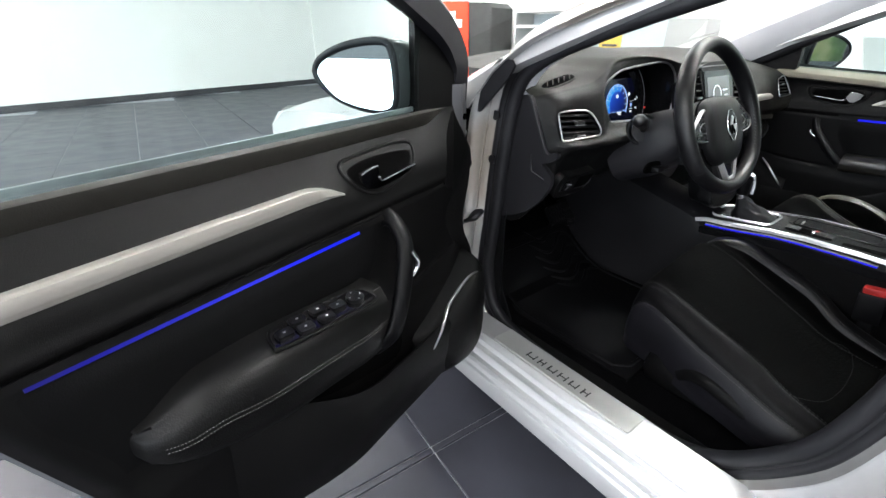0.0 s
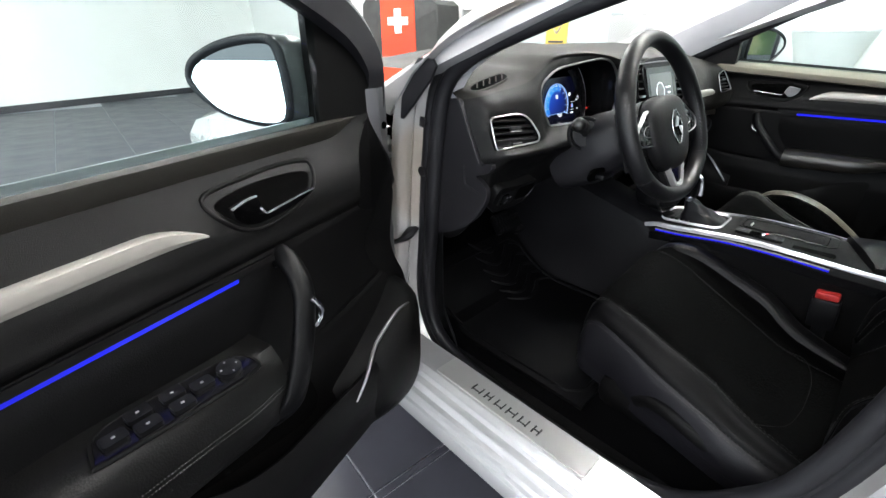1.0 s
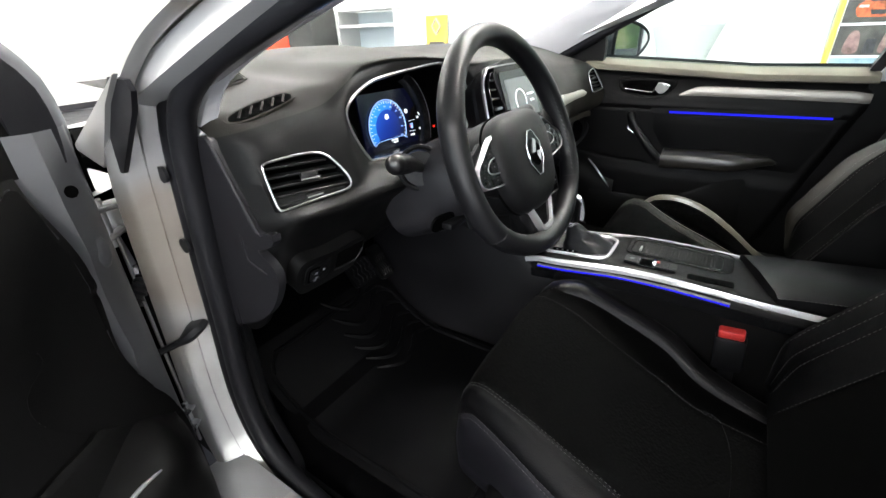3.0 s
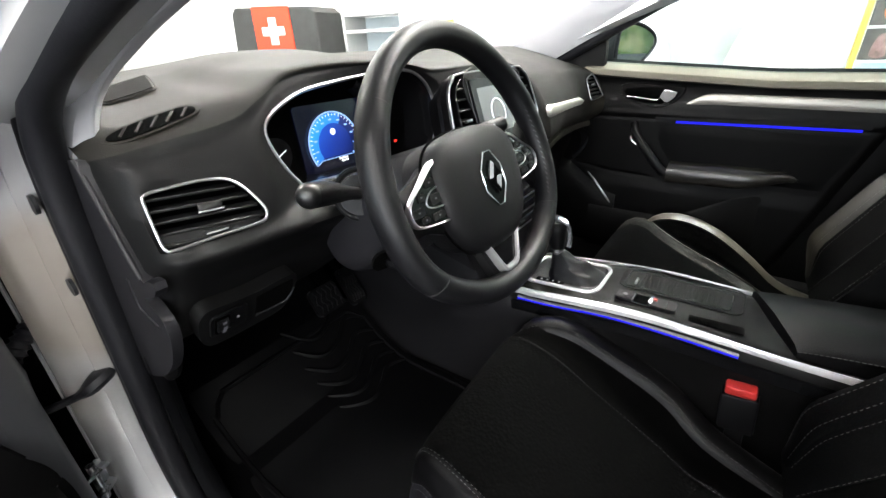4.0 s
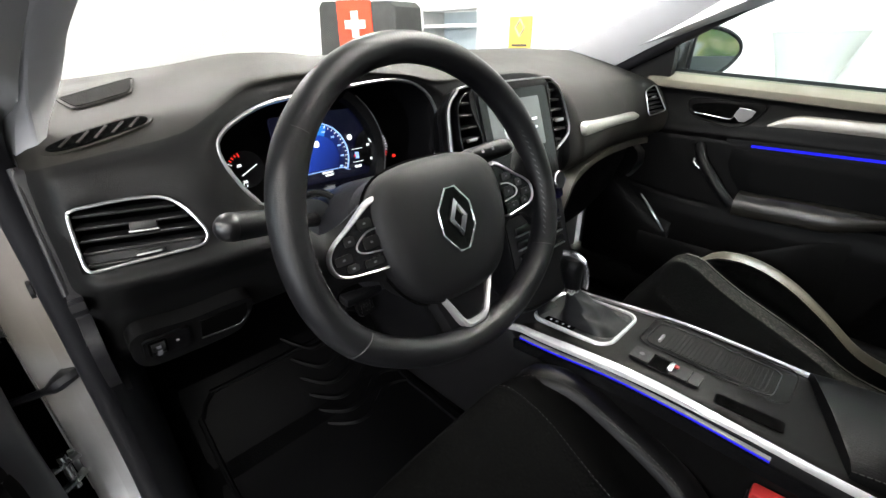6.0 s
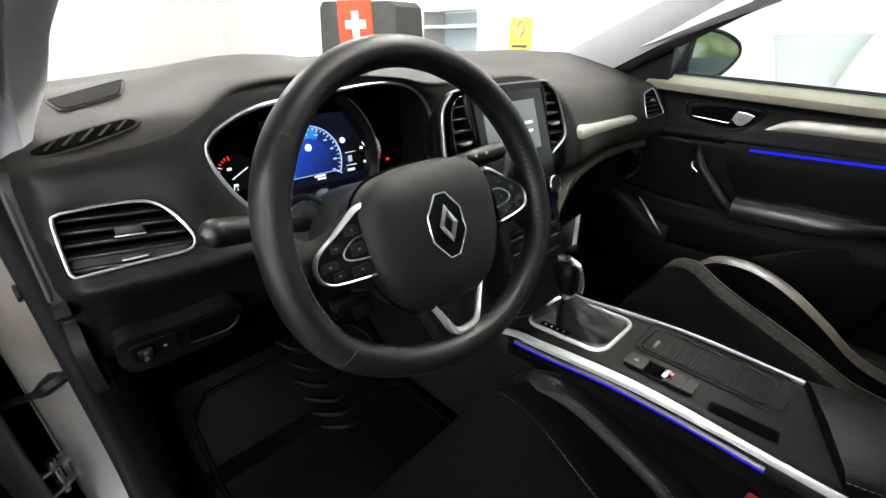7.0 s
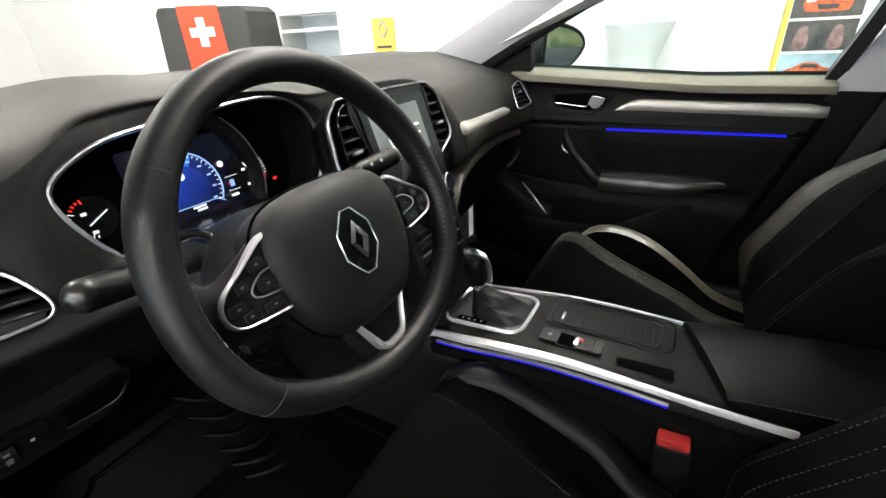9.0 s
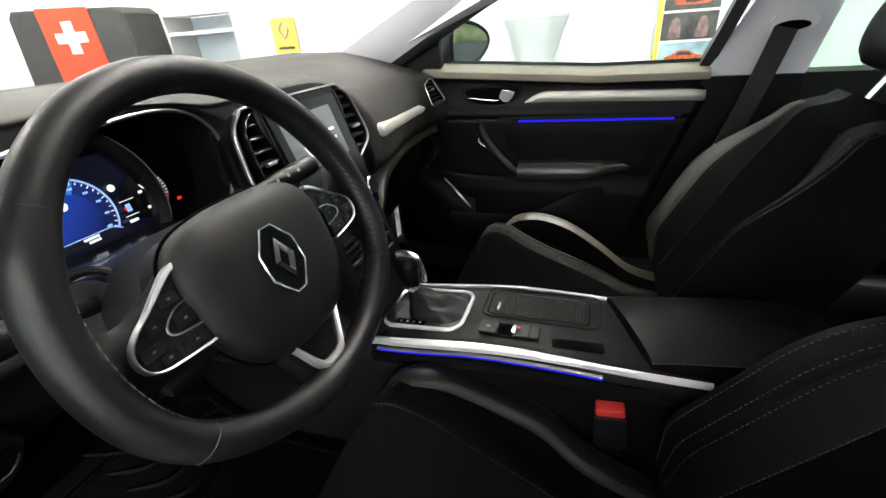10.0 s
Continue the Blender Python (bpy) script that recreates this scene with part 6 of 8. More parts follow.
# round bezel over the right of the display, side gauges, warning lamp
part("display_bezel", loft([[mdi @ V(r * math.cos(radians(a)), r * math.sin(radians(a)), d) for a in range(-26, 60, 4)] for r, d in ((0.086, 0.0), (0.09, 0.012), (0.1, 0.018), (0.103, 0.016), (0.104, 0.0))], False, False), PIANO, dials, "dark round display bezel")
part("bezel_line", tube([mdi @ V(0.102 * math.cos(radians(a)), 0.102 * math.sin(radians(a)), 0.0172) for a in range(-20, 50, 3)], 0.0007, 5, mcl.to_3x3() @ V(0, 0, 1)), MARK_DIM, dials)
for c, r, a0, a1, red, nd in (((-0.113, -0.026), 0.0235, 105, 262, lambda a: a < 150, 28), ((0.078, -0.03), 0.029, -32, 52, lambda a: a < -14, 120)):
    mg = mcl @ Matrix.Translation((c[0], c[1], -0.058))
    gauge = part("gauge", disc(r, 0.003, mg, 28, 0.001), PIANO, dials, "small round gauge")
    for n_, a in enumerate(range(a0, a1, 9 if r > 0.025 else 12)):
        w = 0.005 if n_ % 4 == 0 else 0.003
        part("tick", box((w, 0.0016 if red(a) else 0.0009, 0.0008), m=mg @ Matrix.Rotation(radians(a), 4, "Z") @ Matrix.Translation((r - 0.0015 - w / 2, 0, 0.0036))), SCREEN_RED if red(a) else SCREEN_WHITE, gauge, smooth=False)
    part("needle", box((0.024, 0.0011, 0.001), m=mg @ Matrix.Rotation(radians(nd), 4, "Z") @ Matrix.Translation((0.003, -0.003, 0.0046))), SCREEN_WHITE, gauge, smooth=False)
    for dx, dy in ((-0.007, 0.006), (-0.004, -0.015)):
        part("symbol", box((0.005, 0.0032, 0.0006), m=mg @ Matrix.Translation((dx, dy, 0.0036))), SCREEN_WHITE, gauge, smooth=False)
part("warning_lamp", slab(round_outline(0.0062, 0.004, 0.0018, 4), 0.001, mcl @ Matrix.Translation((0.114, -0.0485, -0.052))), SCREEN_RED, dials, "red warning lamp", False)

# centre stack
mst = frame_matrix((-0.057, 0.152, 0.87), V(1, 0, 0), V(0, 0.33, 1))
so = [(-0.158, 0.03), (-0.15, 0.062), (-0.13, 0.081), (-0.1, 0.0895), (0.09, 0.0895), (0.122, 0.081), (0.142, 0.062), (0.15, 0.02), (0.151, -0.008), (0.138, -0.024), (0.098, -0.042), (0.088, -0.08), (0.085, -0.2), (0.08, -0.29), (-0.08, -0.29), (-0.085, -0.2), (-0.09, -0.09), (-0.11, -0.048), (-0.15, -0.03), (-0.163, -0.006)]
stack_o = smooth_outline(so, 90)
shell = loft([[mst @ V(a_ * 0.86, b_ * 0.92, -0.06) for a_, b_ in stack_o], [mst @ V(a_, b_, -0.004) for a_, b_ in stack_o], [mst @ V(a_ * 0.985, b_ * 0.985, 0.001) for a_, b_ in stack_o], [mst @ V(a_ * 0.96, b_ * 0.97, 0.0) for a_, b_ in stack_o], [mst @ V(a_ * 0.955, b_ * 0.965, -0.03) for a_, b_ in stack_o]], True, False)
stack = part("centre_console_tower", shell, HARD, dash, "black centre stack with a touch screen")
part("tower_back", slab([(a_ * 0.93, b_ * 0.95) for a_, b_ in stack_o], 0.003, mst @ Matrix.Translation((0, 0, -0.032))), VOID, stack, smooth=False)
part("tower_face", slab(smooth_outline([(-0.092, 0.088), (0.092, 0.088), (0.092, 0.0), (0.104, -0.04), (0.088, -0.075), (0.08, -0.2), (0.076, -0.28), (-0.076, -0.28), (-0.08, -0.2), (-0.088, -0.075), (-0.104, -0.04), (-0.092, 0.0)], 60), 0.034, mst @ Matrix.Translation((0, 0, -0.032)), 0.003), HARD, stack, "dark face panel")
up = [(-0.1, -0.05), (-0.148, -0.032), (-0.162, -0.008), (-0.157, 0.028), (-0.149, 0.06), (-0.129, 0.0785), (-0.1, 0.087), (0.09, 0.087), (0.121, 0.079), (0.1405, 0.061), (0.1485, 0.02), (0.1495, -0.008), (0.136, -0.023), (0.096, -0.04)]
part("stack_edge", tube(spline([mst @ V(a_, b_, 0.001) for a_, b_ in up], 90), 0.0018, 8, (0, 1, 0)), SATIN_CHROME, stack, "satin chrome edge line")
part("screen_panel", slab(round_outline(0.176, 0.2, 0.006, 4, 0, -0.025), 0.003, mst @ Matrix.Translation((0, 0, 0.0015)), 0.001), PIANO, stack, "glossy black screen panel")
SCREEN_GREY = material("screen_grey", (0.1, 0.11, 0.11), 0.25, emit=(0.30, 0.34, 0.34), power=0.14)
scr = part("touch_screen", slab(round_outline(0.134, 0.082, 0.003, 3, -0.005, 0.018), 0.001, mst @ Matrix.Translation((0, 0, 0.0042))), SCREEN_GREY, stack, "lit grey touch screen showing a clock", False)
ck = [mst @ V(-0.018 + 0.024 * math.cos(radians(a)), 0.012 + 0.024 * math.sin(radians(a)), 0.0056) for a in range(0, 360, 12)]
part("clock_ring", tube(ck, 0.0012, 5, (0, 1, 0), True), SCREEN_WHITE, scr, "white clock dial", False)
for k, (w, x, y) in enumerate(((0.03, 0.032, 0.022), (0.018, 0.036, 0.008))):
    part("text_bar", box((w, 0.004, 0.0006), m=mst @ Matrix.Translation((x, y, 0.0056))), SCREEN_WHITE, scr, smooth=False)
for sx in (-1, 1):
    vo = [(sx * a, b) for a, b in ((0.094, 0.078), (0.112, 0.077), (0.124, 0.07), (0.134, 0.056), (0.14, 0.02), (0.1415, -0.004), (0.132, -0.018), (0.094, -0.034))]
    if sx > 0:
        vo = vo[::-1]
    r = vent("centre_vent", vo, 6, mst @ Matrix.Translation((0, 0, 0.002)), PIANO, 0.025, 15, "tall black centre vent", 0.0012)
    part("vent_tab", box((0.018, 0.005, 0.007), bevel=0.001, m=mst @ Matrix.Translation((sx * 0.118, 0.01, 0.003))), SATIN_CHROME, r, "chrome vent tab")
kn = part("dial_knob", disc(0.014, 0.016, mst @ Matrix.Translation((0.066, -0.092, 0.003)), 28, 0.003), HARD, stack, "black rotary knob with chrome rim")
part("knob_rim", tube([mst @ V(0.066 + 0.0142 * math.cos(radians(a)), -0.092 + 0.0142 * math.sin(radians(a)), 0.017) for a in range(0, 360, 12)], 0.0022, 6, (0, 1, 0), True), CHROME, kn, "chrome rim")
for i in range(3):
    part("button_bar", box((0.13, 0.014, 0.006), bevel=0.002, m=mst @ Matrix.Translation((0, -0.15 - 0.024 * i, 0.003))), PIANO, stack, "black button bar")
    part("bar_edge", box((0.128, 0.0016, 0.007), m=mst @ Matrix.Translation((0, -0.1585 - 0.024 * i, 0.0035))), SATIN_CHROME, stack, smooth=False)
# speaker grille and defroster on top
MESH = material("speaker_mesh", (0.0036, 0.0035, 0.0032), 0.75, grain=1.0, grain_size=420, kind="cells", spec=0.08)


def on_surface(o, u, n):
    """A frame lying on a surface with the normal n."""
    return frame_matrix(o, u, V(*n).cross(V(*u)))


gm = on_surface((-0.564, 0.4175, 0.9618), (0.066, 0.004, 0.0136), (-0.19, -0.144, 0.971))
go = smooth_outline([(-0.04, 0.03), (0.033, 0.033), (0.043, 0.027), (0.024, -0.024), (0.014, -0.031), (-0.034, -0.03), (-0.042, -0.02), (-0.045, 0.022)], 48)
gr = part("speaker_grille", slab([(a * 0.9, b * 0.86) for a, b in go], 0.0012, gm, 0.0005), MESH, dash, "dark perforated speaker grille")
part("grille_edge", tube([gm @ V(a, b, 0.0) for a, b in go], 0.001, 6, (0, 0, 1), True), SOFT, gr)
dm = on_surface((-0.594, 0.287, 0.9322), (0.079, -0.015, 0.0165), (-0.255, -0.34, 0.905))
do_ = smooth_outline([(-0.052, -0.008), (-0.05, 0.004), (-0.02, 0.014), (0.03, 0.017), (0.046, 0.012), (0.05, 0.002), (0.04, -0.008), (0.0, -0.015), (-0.035, -0.016)], 48)
de = part("defroster_vent", slab(do_, 0.0025, dm, 0.0012), SOFT, dash, "side defroster vent with slanted slats")
# Flat plate: the shade inside the mouth is its colour.
part("vent_mouth", slab([(a * 0.9, b * 0.74) for a, b in do_], 0.0008, dm @ Matrix.Translation((0, 0, 0.0025))), VOID, de, smooth=False)
for i in range(5):
    part("slat", box((0.0026, 0.021 - 0.0014 * abs(i - 2), 0.0025), m=dm @ Matrix.Translation((-0.031 + 0.0158 * i, 0.001, 0.003)) @ Matrix.Rotation(radians(-38), 4, "Z")), SOFT, de, smooth=False)
# lower panel with the switch, glovebox
km = frame_matrix((-0.58, 0.222, 0.712), V(1, 0.0, -0.04), V(0, -0.42, 1))
ko = [(-0.064, 0.012), (-0.06, 0.024), (-0.048, 0.03), (0.0, 0.026), (0.05, 0.03), (0.066, 0.024), (0.066, 0.002), (0.058, -0.02), (0.044, -0.032), (0.0, -0.036), (-0.04, -0.036), (-0.054, -0.03), (-0.062, -0.014)]
knee = part("switch_panel", slab(smooth_outline(ko, 64)[::-1], 0.02, km @ Matrix.Translation((0, 0, -0.017)), 0.006, 3), DASH_FACE, dash, "dark lower switch panel")
# No pocket is cut; a near-black plate gives its shade.
part("panel_recess", slab([(0.006, 0.02), (0.058, 0.023), (0.06, 0.004), (0.05, -0.012), (0.006, -0.012)][::-1], 0.001, km @ Matrix.Translation((0, 0, 0.0052))), VOID, knee, smooth=False)
part("recess_lip", tube([km @ V(a_, b_, 0.006) for a_, b_ in ((0.006, -0.012), (0.03, -0.0135), (0.05, -0.0125), (0.058, -0.004), (0.061, 0.008))], 0.0016, 6), KNEE, knee)
part("switch_plate", slab(round_outline(0.046, 0.034, 0.006, 4, -0.03, 0.004), 0.003, km @ Matrix.Translation((0, 0, 0.0052)), 0.001), HARD, knee, "black switch plate")
part("wheel_well", slab(round_outline(0.018, 0.026, 0.003, 3, -0.0395, 0.004), 0.0006, km @ Matrix.Translation((0, 0, 0.0084))), VOID, knee, smooth=False)
part("thumb_wheel", tube([km @ V(-0.046, 0.004, 0.0045), km @ V(-0.033, 0.004, 0.0045)], 0.0105, 22), HARD, knee, "black thumb wheel")
for i in range(3):
    part("symbol", box((0.0045, 0.0042, 0.0008), m=km @ Matrix.Translation((-0.0395, 0.0105 - 0.0065 * i, 0.0149 - 0.0016 * abs(i - 1)))), MARK_DIM, knee, smooth=False)
part("symbol", box((0.0032, 0.0032, 0.0008), m=km @ Matrix.Translation((-0.02, 0.005, 0.0086))), MARK, knee, smooth=False)
gb = [[V(x, y + 0.02 * ((x - 0.34) / 0.25) ** 2, z) for y, z in ((0.235, 0.745), (0.22, 0.73), (0.225, 0.70), (0.26, 0.6), (0.33, 0.5), (0.42, 0.46))] for x in (0.08, 0.15, 0.3, 0.45, 0.58)]
part("glovebox", loft(gb, False, False), SOFT_DARK, dash, "dark glovebox lid")

sb = spline([V(0.055, 0.15, 0.70), V(0.085, 0.155, 0.735), V(0.131, 0.168, 0.762), V(0.22, 0.185, 0.775), V(0.35, 0.205, 0.777), V(0.5, 0.215, 0.772), V(0.6, 0.215, 0.765)], 40)
part("lower_sweep", sweep(sb, lambda f: [(-0.026, -0.012), (-0.014, -0.002), (0.004, 0.006), (0.022, 0.008), (0.03, -0.004), (0.0, -0.02)], (0, -0.6, 1)), LIT_BAND, dash, "soft lower dash band with its shine in the colour")

# ---- steering wheel ----
WR, WT = 0.1668, 22
wc = V(-0.361, 0.018, 0.856)
mw = Matrix.Translation(wc) @ pose(0, 0, 0, 90 - WT, 0, 0)
# local: x right, y up the wheel, z towards the driver
wheel = thing("steering_wheel", wc, "black leather steering wheel with satin silver spoke trim", "steering wheel")


def rim_point(a, r=WR):
    x, y = r * math.cos(a), r * math.sin(a)
    if y < 0:
        y *= 1 - 0.175 * step(0, -0.9 * WR, y)
    return V(x, y, 0)


def rim_profile(a):
    """The rim's section: thumb swells where the upper spokes join, a thinner back."""
    g = math.exp(-((abs(math.degrees(a)) - 28) / 14) ** 2) + math.exp(-((abs(math.degrees(a)) - 152) / 14) ** 2) if a > 0 else 0
    w, h = 0.0148 + 0.0012 * g, 0.0168 + 0.0008 * g
    return [(w * math.copysign(abs(math.cos(t * math.pi / 10)) ** 0.92, math.cos(t * math.pi / 10)), h * math.sin(t * math.pi / 10)) for t in range(20)]


WUP = mw.to_3x3() @ V(0, 0, 1)
rim = [mw @ rim_point(2 * math.pi * i / 120) for i in range(120)]
part("rim", sweep(rim, lambda f: rim_profile((2 * math.pi * f * 119 / 120 + math.pi) % (2 * math.pi) - math.pi), WUP, True), RIM_LEATHER, wheel, "black leather rim")
hubo = [(-0.0885, 0.0), (-0.085, 0.03), (-0.066, 0.05), (-0.034, 0.0575), (0.0, 0.059), (0.034, 0.0575), (0.066, 0.05), (0.085, 0.03), (0.0885, 0.0), (0.083, -0.036), (0.066, -0.068), (0.04, -0.086), (0.0, -0.09), (-0.04, -0.086), (-0.066, -0.068), (-0.083, -0.036)]
hs = []
ho = smooth_outline(hubo, 64)
for d, k in ((-0.045, 0.95), (-0.012, 1.0), (-0.002, 0.995), (0.006, 0.965), (0.0115, 0.9), (0.0155, 0.78), (0.018, 0.6), (0.0192, 0.36)):
    hs.append([mw @ V(a * k - 0.004, b * k, d) for a, b in ho])
hub = part("hub", loft(hs), HUB_PAD, wheel, "dark grained hub pad")
part("hub_gap", tube([mw @ V(a * 1.006 - 0.004, b * 1.006, -0.011) for a, b in ho], 0.0016, 6, WUP, True), VOID, hub)
lg = [(0.007, 0.034), (0.0235, 0.014), (0.0245, -0.012), (0.007, -0.034), (-0.007, -0.034), (-0.0245, -0.012), (-0.0235, 0.014), (-0.007, 0.034)][::-1]
lg = [(a * 0.92 + 0.003, b * 0.94) for a, b in lg]
mb = mw @ Matrix.Translation((-0.0095, -0.008, 0.0))
bd = part("badge", slab(lg, 0.003, mb @ Matrix.Translation((0, 0, 0.0183)), 0.001), BADGE_BLACK, hub, "black badge plate with a silver lozenge", False)
part("badge_ring", tube([mb @ V(a, b, 0.0212) for a, b in lg], 0.001, 6, WUP, True), CHROME, bd, "chrome ring")
lz = [(0.003, 0.0215), (0.0155, 0.001), (0.003, -0.0195), (-0.0095, 0.001)]
for k in range(4):
    p_, q_ = lz[k], lz[(k + 1) % 4]
    pi, qi = [((a - 0.003) * 0.48 + 0.003, (b - 0.001) * 0.5 + 0.001) for a, b in (p_, q_)]
    hi_ = 0.0268
    part("emblem", loft([[mb @ V(*a_, 0.021), mb @ V(a_[0] * 0.96 + 0.0001, a_[1] * 0.96, 0.0235), mb @ V((a_[0] + b_[0]) / 2, (a_[1] + b_[1]) / 2, hi_), mb @ V(*b_, 0.0225), mb @ V(*b_, 0.021)] for a_, b_ in ((p_, pi), (q_, qi))]), EMBLEM, bd, "silver lozenge emblem", False)
for sx in (-1, 1):
    # the spoke dips from the rim to the hub
    rows_ = []
    for i in range(13):
        k = i / 12
        x = 0.066 + 0.094 * k
        yt = 0.046 - 0.03 * math.sin(min(k * 1.25, 1) * math.pi / 2) + 0.03 * step(0.72, 1.0, k)
        yb = -0.05 + 0.016 * step(0.0, 0.55, k) - 0.028 * step(0.7, 1.0, k)
        zc = -0.006 - 0.004 * math.sin(math.pi * k)
        rows_.append([mw @ V(sx * x, yb, -0.022), mw @ V(sx * x, yb - 0.001, -0.012), mw @ V(sx * x, yb + 0.005, zc), mw @ V(sx * x, (yt + yb) / 2, zc + 0.002), mw @ V(sx * x, yt - 0.006, zc), mw @ V(sx * x, yt, -0.012), mw @ V(sx * x, yt - 0.002, -0.022)])
    spoke = part("spoke", loft(rows_), HARD, wheel, "dark satin wheel spoke")
    bo = [(0.082, 0.033), (0.09, 0.0305), (0.103, 0.023), (0.117, 0.0145), (0.13, 0.0075), (0.1385, 0.0), (0.1415, -0.009), (0.139, -0.0185), (0.131, -0.024), (0.118, -0.0265), (0.1, -0.0285), (0.0885, -0.0295), (0.088, 0.0)]
    po = [(sx * a, b) for a, b in bo]
    bp_ = part("button_panel", slab(po if sx > 0 else po[::-1], 0.009, mw @ Matrix.Translation((0, 0, -0.006)), 0.0008), PIANO, spoke, "black button panel with silver outline")
    edge_l = spline([(a, b, 0) for a, b in bo[:12]], 60)
    def band(f):
        return 0.0009 + 0.0026 * step(0.42, 0.0, f)
    rows_ = []
    for i, q in enumerate(edge_l):
        tn = (edge_l[min(i + 1, 59)] - edge_l[max(i - 1, 0)]).normalized()
        nn = V(tn.y, -tn.x, 0) * -1
        w = band(i / 59)
        rows_.append([mw @ V(sx * (q.x + nn.x * o), q.y + nn.y * o, z) for o, z in ((w, -0.002), (w, 0.0042), (0.0, 0.0056), (-0.0011, 0.0046), (-0.0011, -0.002))])
    part("panel_edge", loft(rows_), EDGE_SATIN, bp_, "satin silver outline")
    inn = [(0.0885, 0.0085), (0.099, 0.0075), (0.108, 0.003), (0.1135, -0.0025), (0.112, -0.0075), (0.104, -0.0105), (0.0885, -0.0125)]
    part("inner_edge", tube(spline([mw @ V(sx * a, b, 0.0035) for a, b in inn], 30), 0.0008, 5, WUP), SATIN_CHROME, bp_, "thin silver inner outline")
    for bx, by, bw, bh in ((0.1, 0.0155, 0.016, 0.009), (0.119, 0.0045, 0.011, 0.009), (0.129, -0.009, 0.017, 0.0085), (0.098, -0.0022, 0.017, 0.011), (0.1005, -0.02, 0.02, 0.0075), (0.1225, -0.0185, 0.012, 0.007)):
        part("button", slab(round_outline(bw, bh, 0.0025, 3, sx * bx, by), 0.0014, mw @ Matrix.Translation((0, 0, 0.003)), 0.0006), HARD, bp_, "black button")
        part("symbol", box((0.0026, 0.0016, 0.0004), m=mw @ Matrix.Translation((sx * bx, by, 0.0046))), MARK_DIM, bp_, smooth=False)
# lower spoke
rows_ = []
for i in range(9):
    k = i / 8
    y = -0.072 - 0.07 * k
    w = 0.05 - 0.012 * step(0, 0.8, k) + 0.016 * step(0.75, 1, k)
    rows_.append([mw @ V(-w, y, -0.024), mw @ V(-w - 0.001, y, -0.012), mw @ V(-w + 0.006, y, -0.005), mw @ V(0, y, -0.002), mw @ V(w - 0.006, y, -0.005), mw @ V(w + 0.001, y, -0.012), mw @ V(w, y, -0.024)])
ls = part("spoke", loft(rows_), HARD, wheel, "dark lower spoke")
out_t = [(-0.041, -0.079), (-0.033, -0.095), (-0.0255, -0.1125), (-0.021, -0.1205), (-0.013, -0.1255), (0.006, -0.1255), (0.014, -0.1205), (0.0185, -0.1125), (0.026, -0.095), (0.034, -0.079)]
in_t = [(-0.038, -0.0795), (-0.029, -0.0955), (-0.0215, -0.1095), (-0.0175, -0.1145), (-0.011, -0.1165), (0.004, -0.1165), (0.0105, -0.1145), (0.0145, -0.1095), (0.022, -0.0955), (0.031, -0.0795)]
part("spoke_trim", loft([[mw @ V(*o_, -0.004), mw @ V(*o_, 0.006), mw @ V((o_[0] + i_[0]) / 2, (o_[1] + i_[1]) / 2, 0.0085), mw @ V(*i_, 0.0065), mw @ V(*i_, -0.004)] for o_, i_ in zip(out_t, in_t)]), BRIGHT_TRIM, ls, "satin silver lower trim", angle=30)
part("spoke_insert", slab(in_t, 0.003, mw @ Matrix.Translation((0, 0, 0.0005))), PIANO, ls, "black insert", False)
for a in (37, 143, -34, -146):
    c_, d_ = rim_point(radians(a)), rim_point(radians(a), 1.0).normalized()
    part("rim_seam", tube([mw @ (c_ + d_ * (0.0152 * math.cos(t * math.pi / 10)) + V(0, 0, 0.0172 * math.sin(t * math.pi / 10))) for t in range(20)], 0.0005, 5, mw.to_3x3() @ V(-d_.y, d_.x, 0), True), SEAM_DARK, wheel, "stitched rim seam")
# laced seam on the inside of the rim's lower quarters
for sx in (-1, 1):
    for a0 in range(-28, 28, 3):
        c_ = rim_point(radians(a0), WR - 0.0122)
        e_ = rim_point(radians(a0 + 1.6), WR - 0.0132)
        part("lacing", tube([mw @ V(sx * c_.x, c_.y, 0.011), mw @ V(sx * e_.x, e_.y, 0.0085)], 0.0006, 5, WUP), SEAM_DARK, wheel, smooth=False)
# column, stalks
column = thing("steering_column", (wc.x, 0.15, 0.8), "dark grey steering column shroud with stalks", "steering column")
cs = []
for d, w, h, dy in ((-0.045, 0.045, 0.036, 0.004), (-0.055, 0.056, 0.045, 0.002), (-0.075, 0.07, 0.054, -0.001), (-0.1, 0.08, 0.062, -0.004), (-0.125, 0.084, 0.068, -0.009), (-0.16, 0.086, 0.072, -0.016), (-0.23, 0.086, 0.07, -0.018)):
    cs.append([mw @ V(a, b + dy, d) for a, b in round_outline(w * 2, h * 2, min(w, h) * 0.8, 8)])
shroud = part("shroud", loft(cs), SHROUD, column, "grey plastic shroud")
# Black plate on the shroud, painted as the recess's shade.
part("adjust_recess", slab(round_outline(0.07, 0.03, 0.012, 5), 0.004, frame_matrix((-0.43, 0.108, 0.752), (1, -0.25, 0), (0, -0.35, 1)), 0.001), VOID, shroud, "dark lever recess")
part("adjust_lever", box((0.05, 0.02, 0.012), (-0.425, 0.098, 0.748), 0.004), HARD, shroud, "black column adjusting lever")
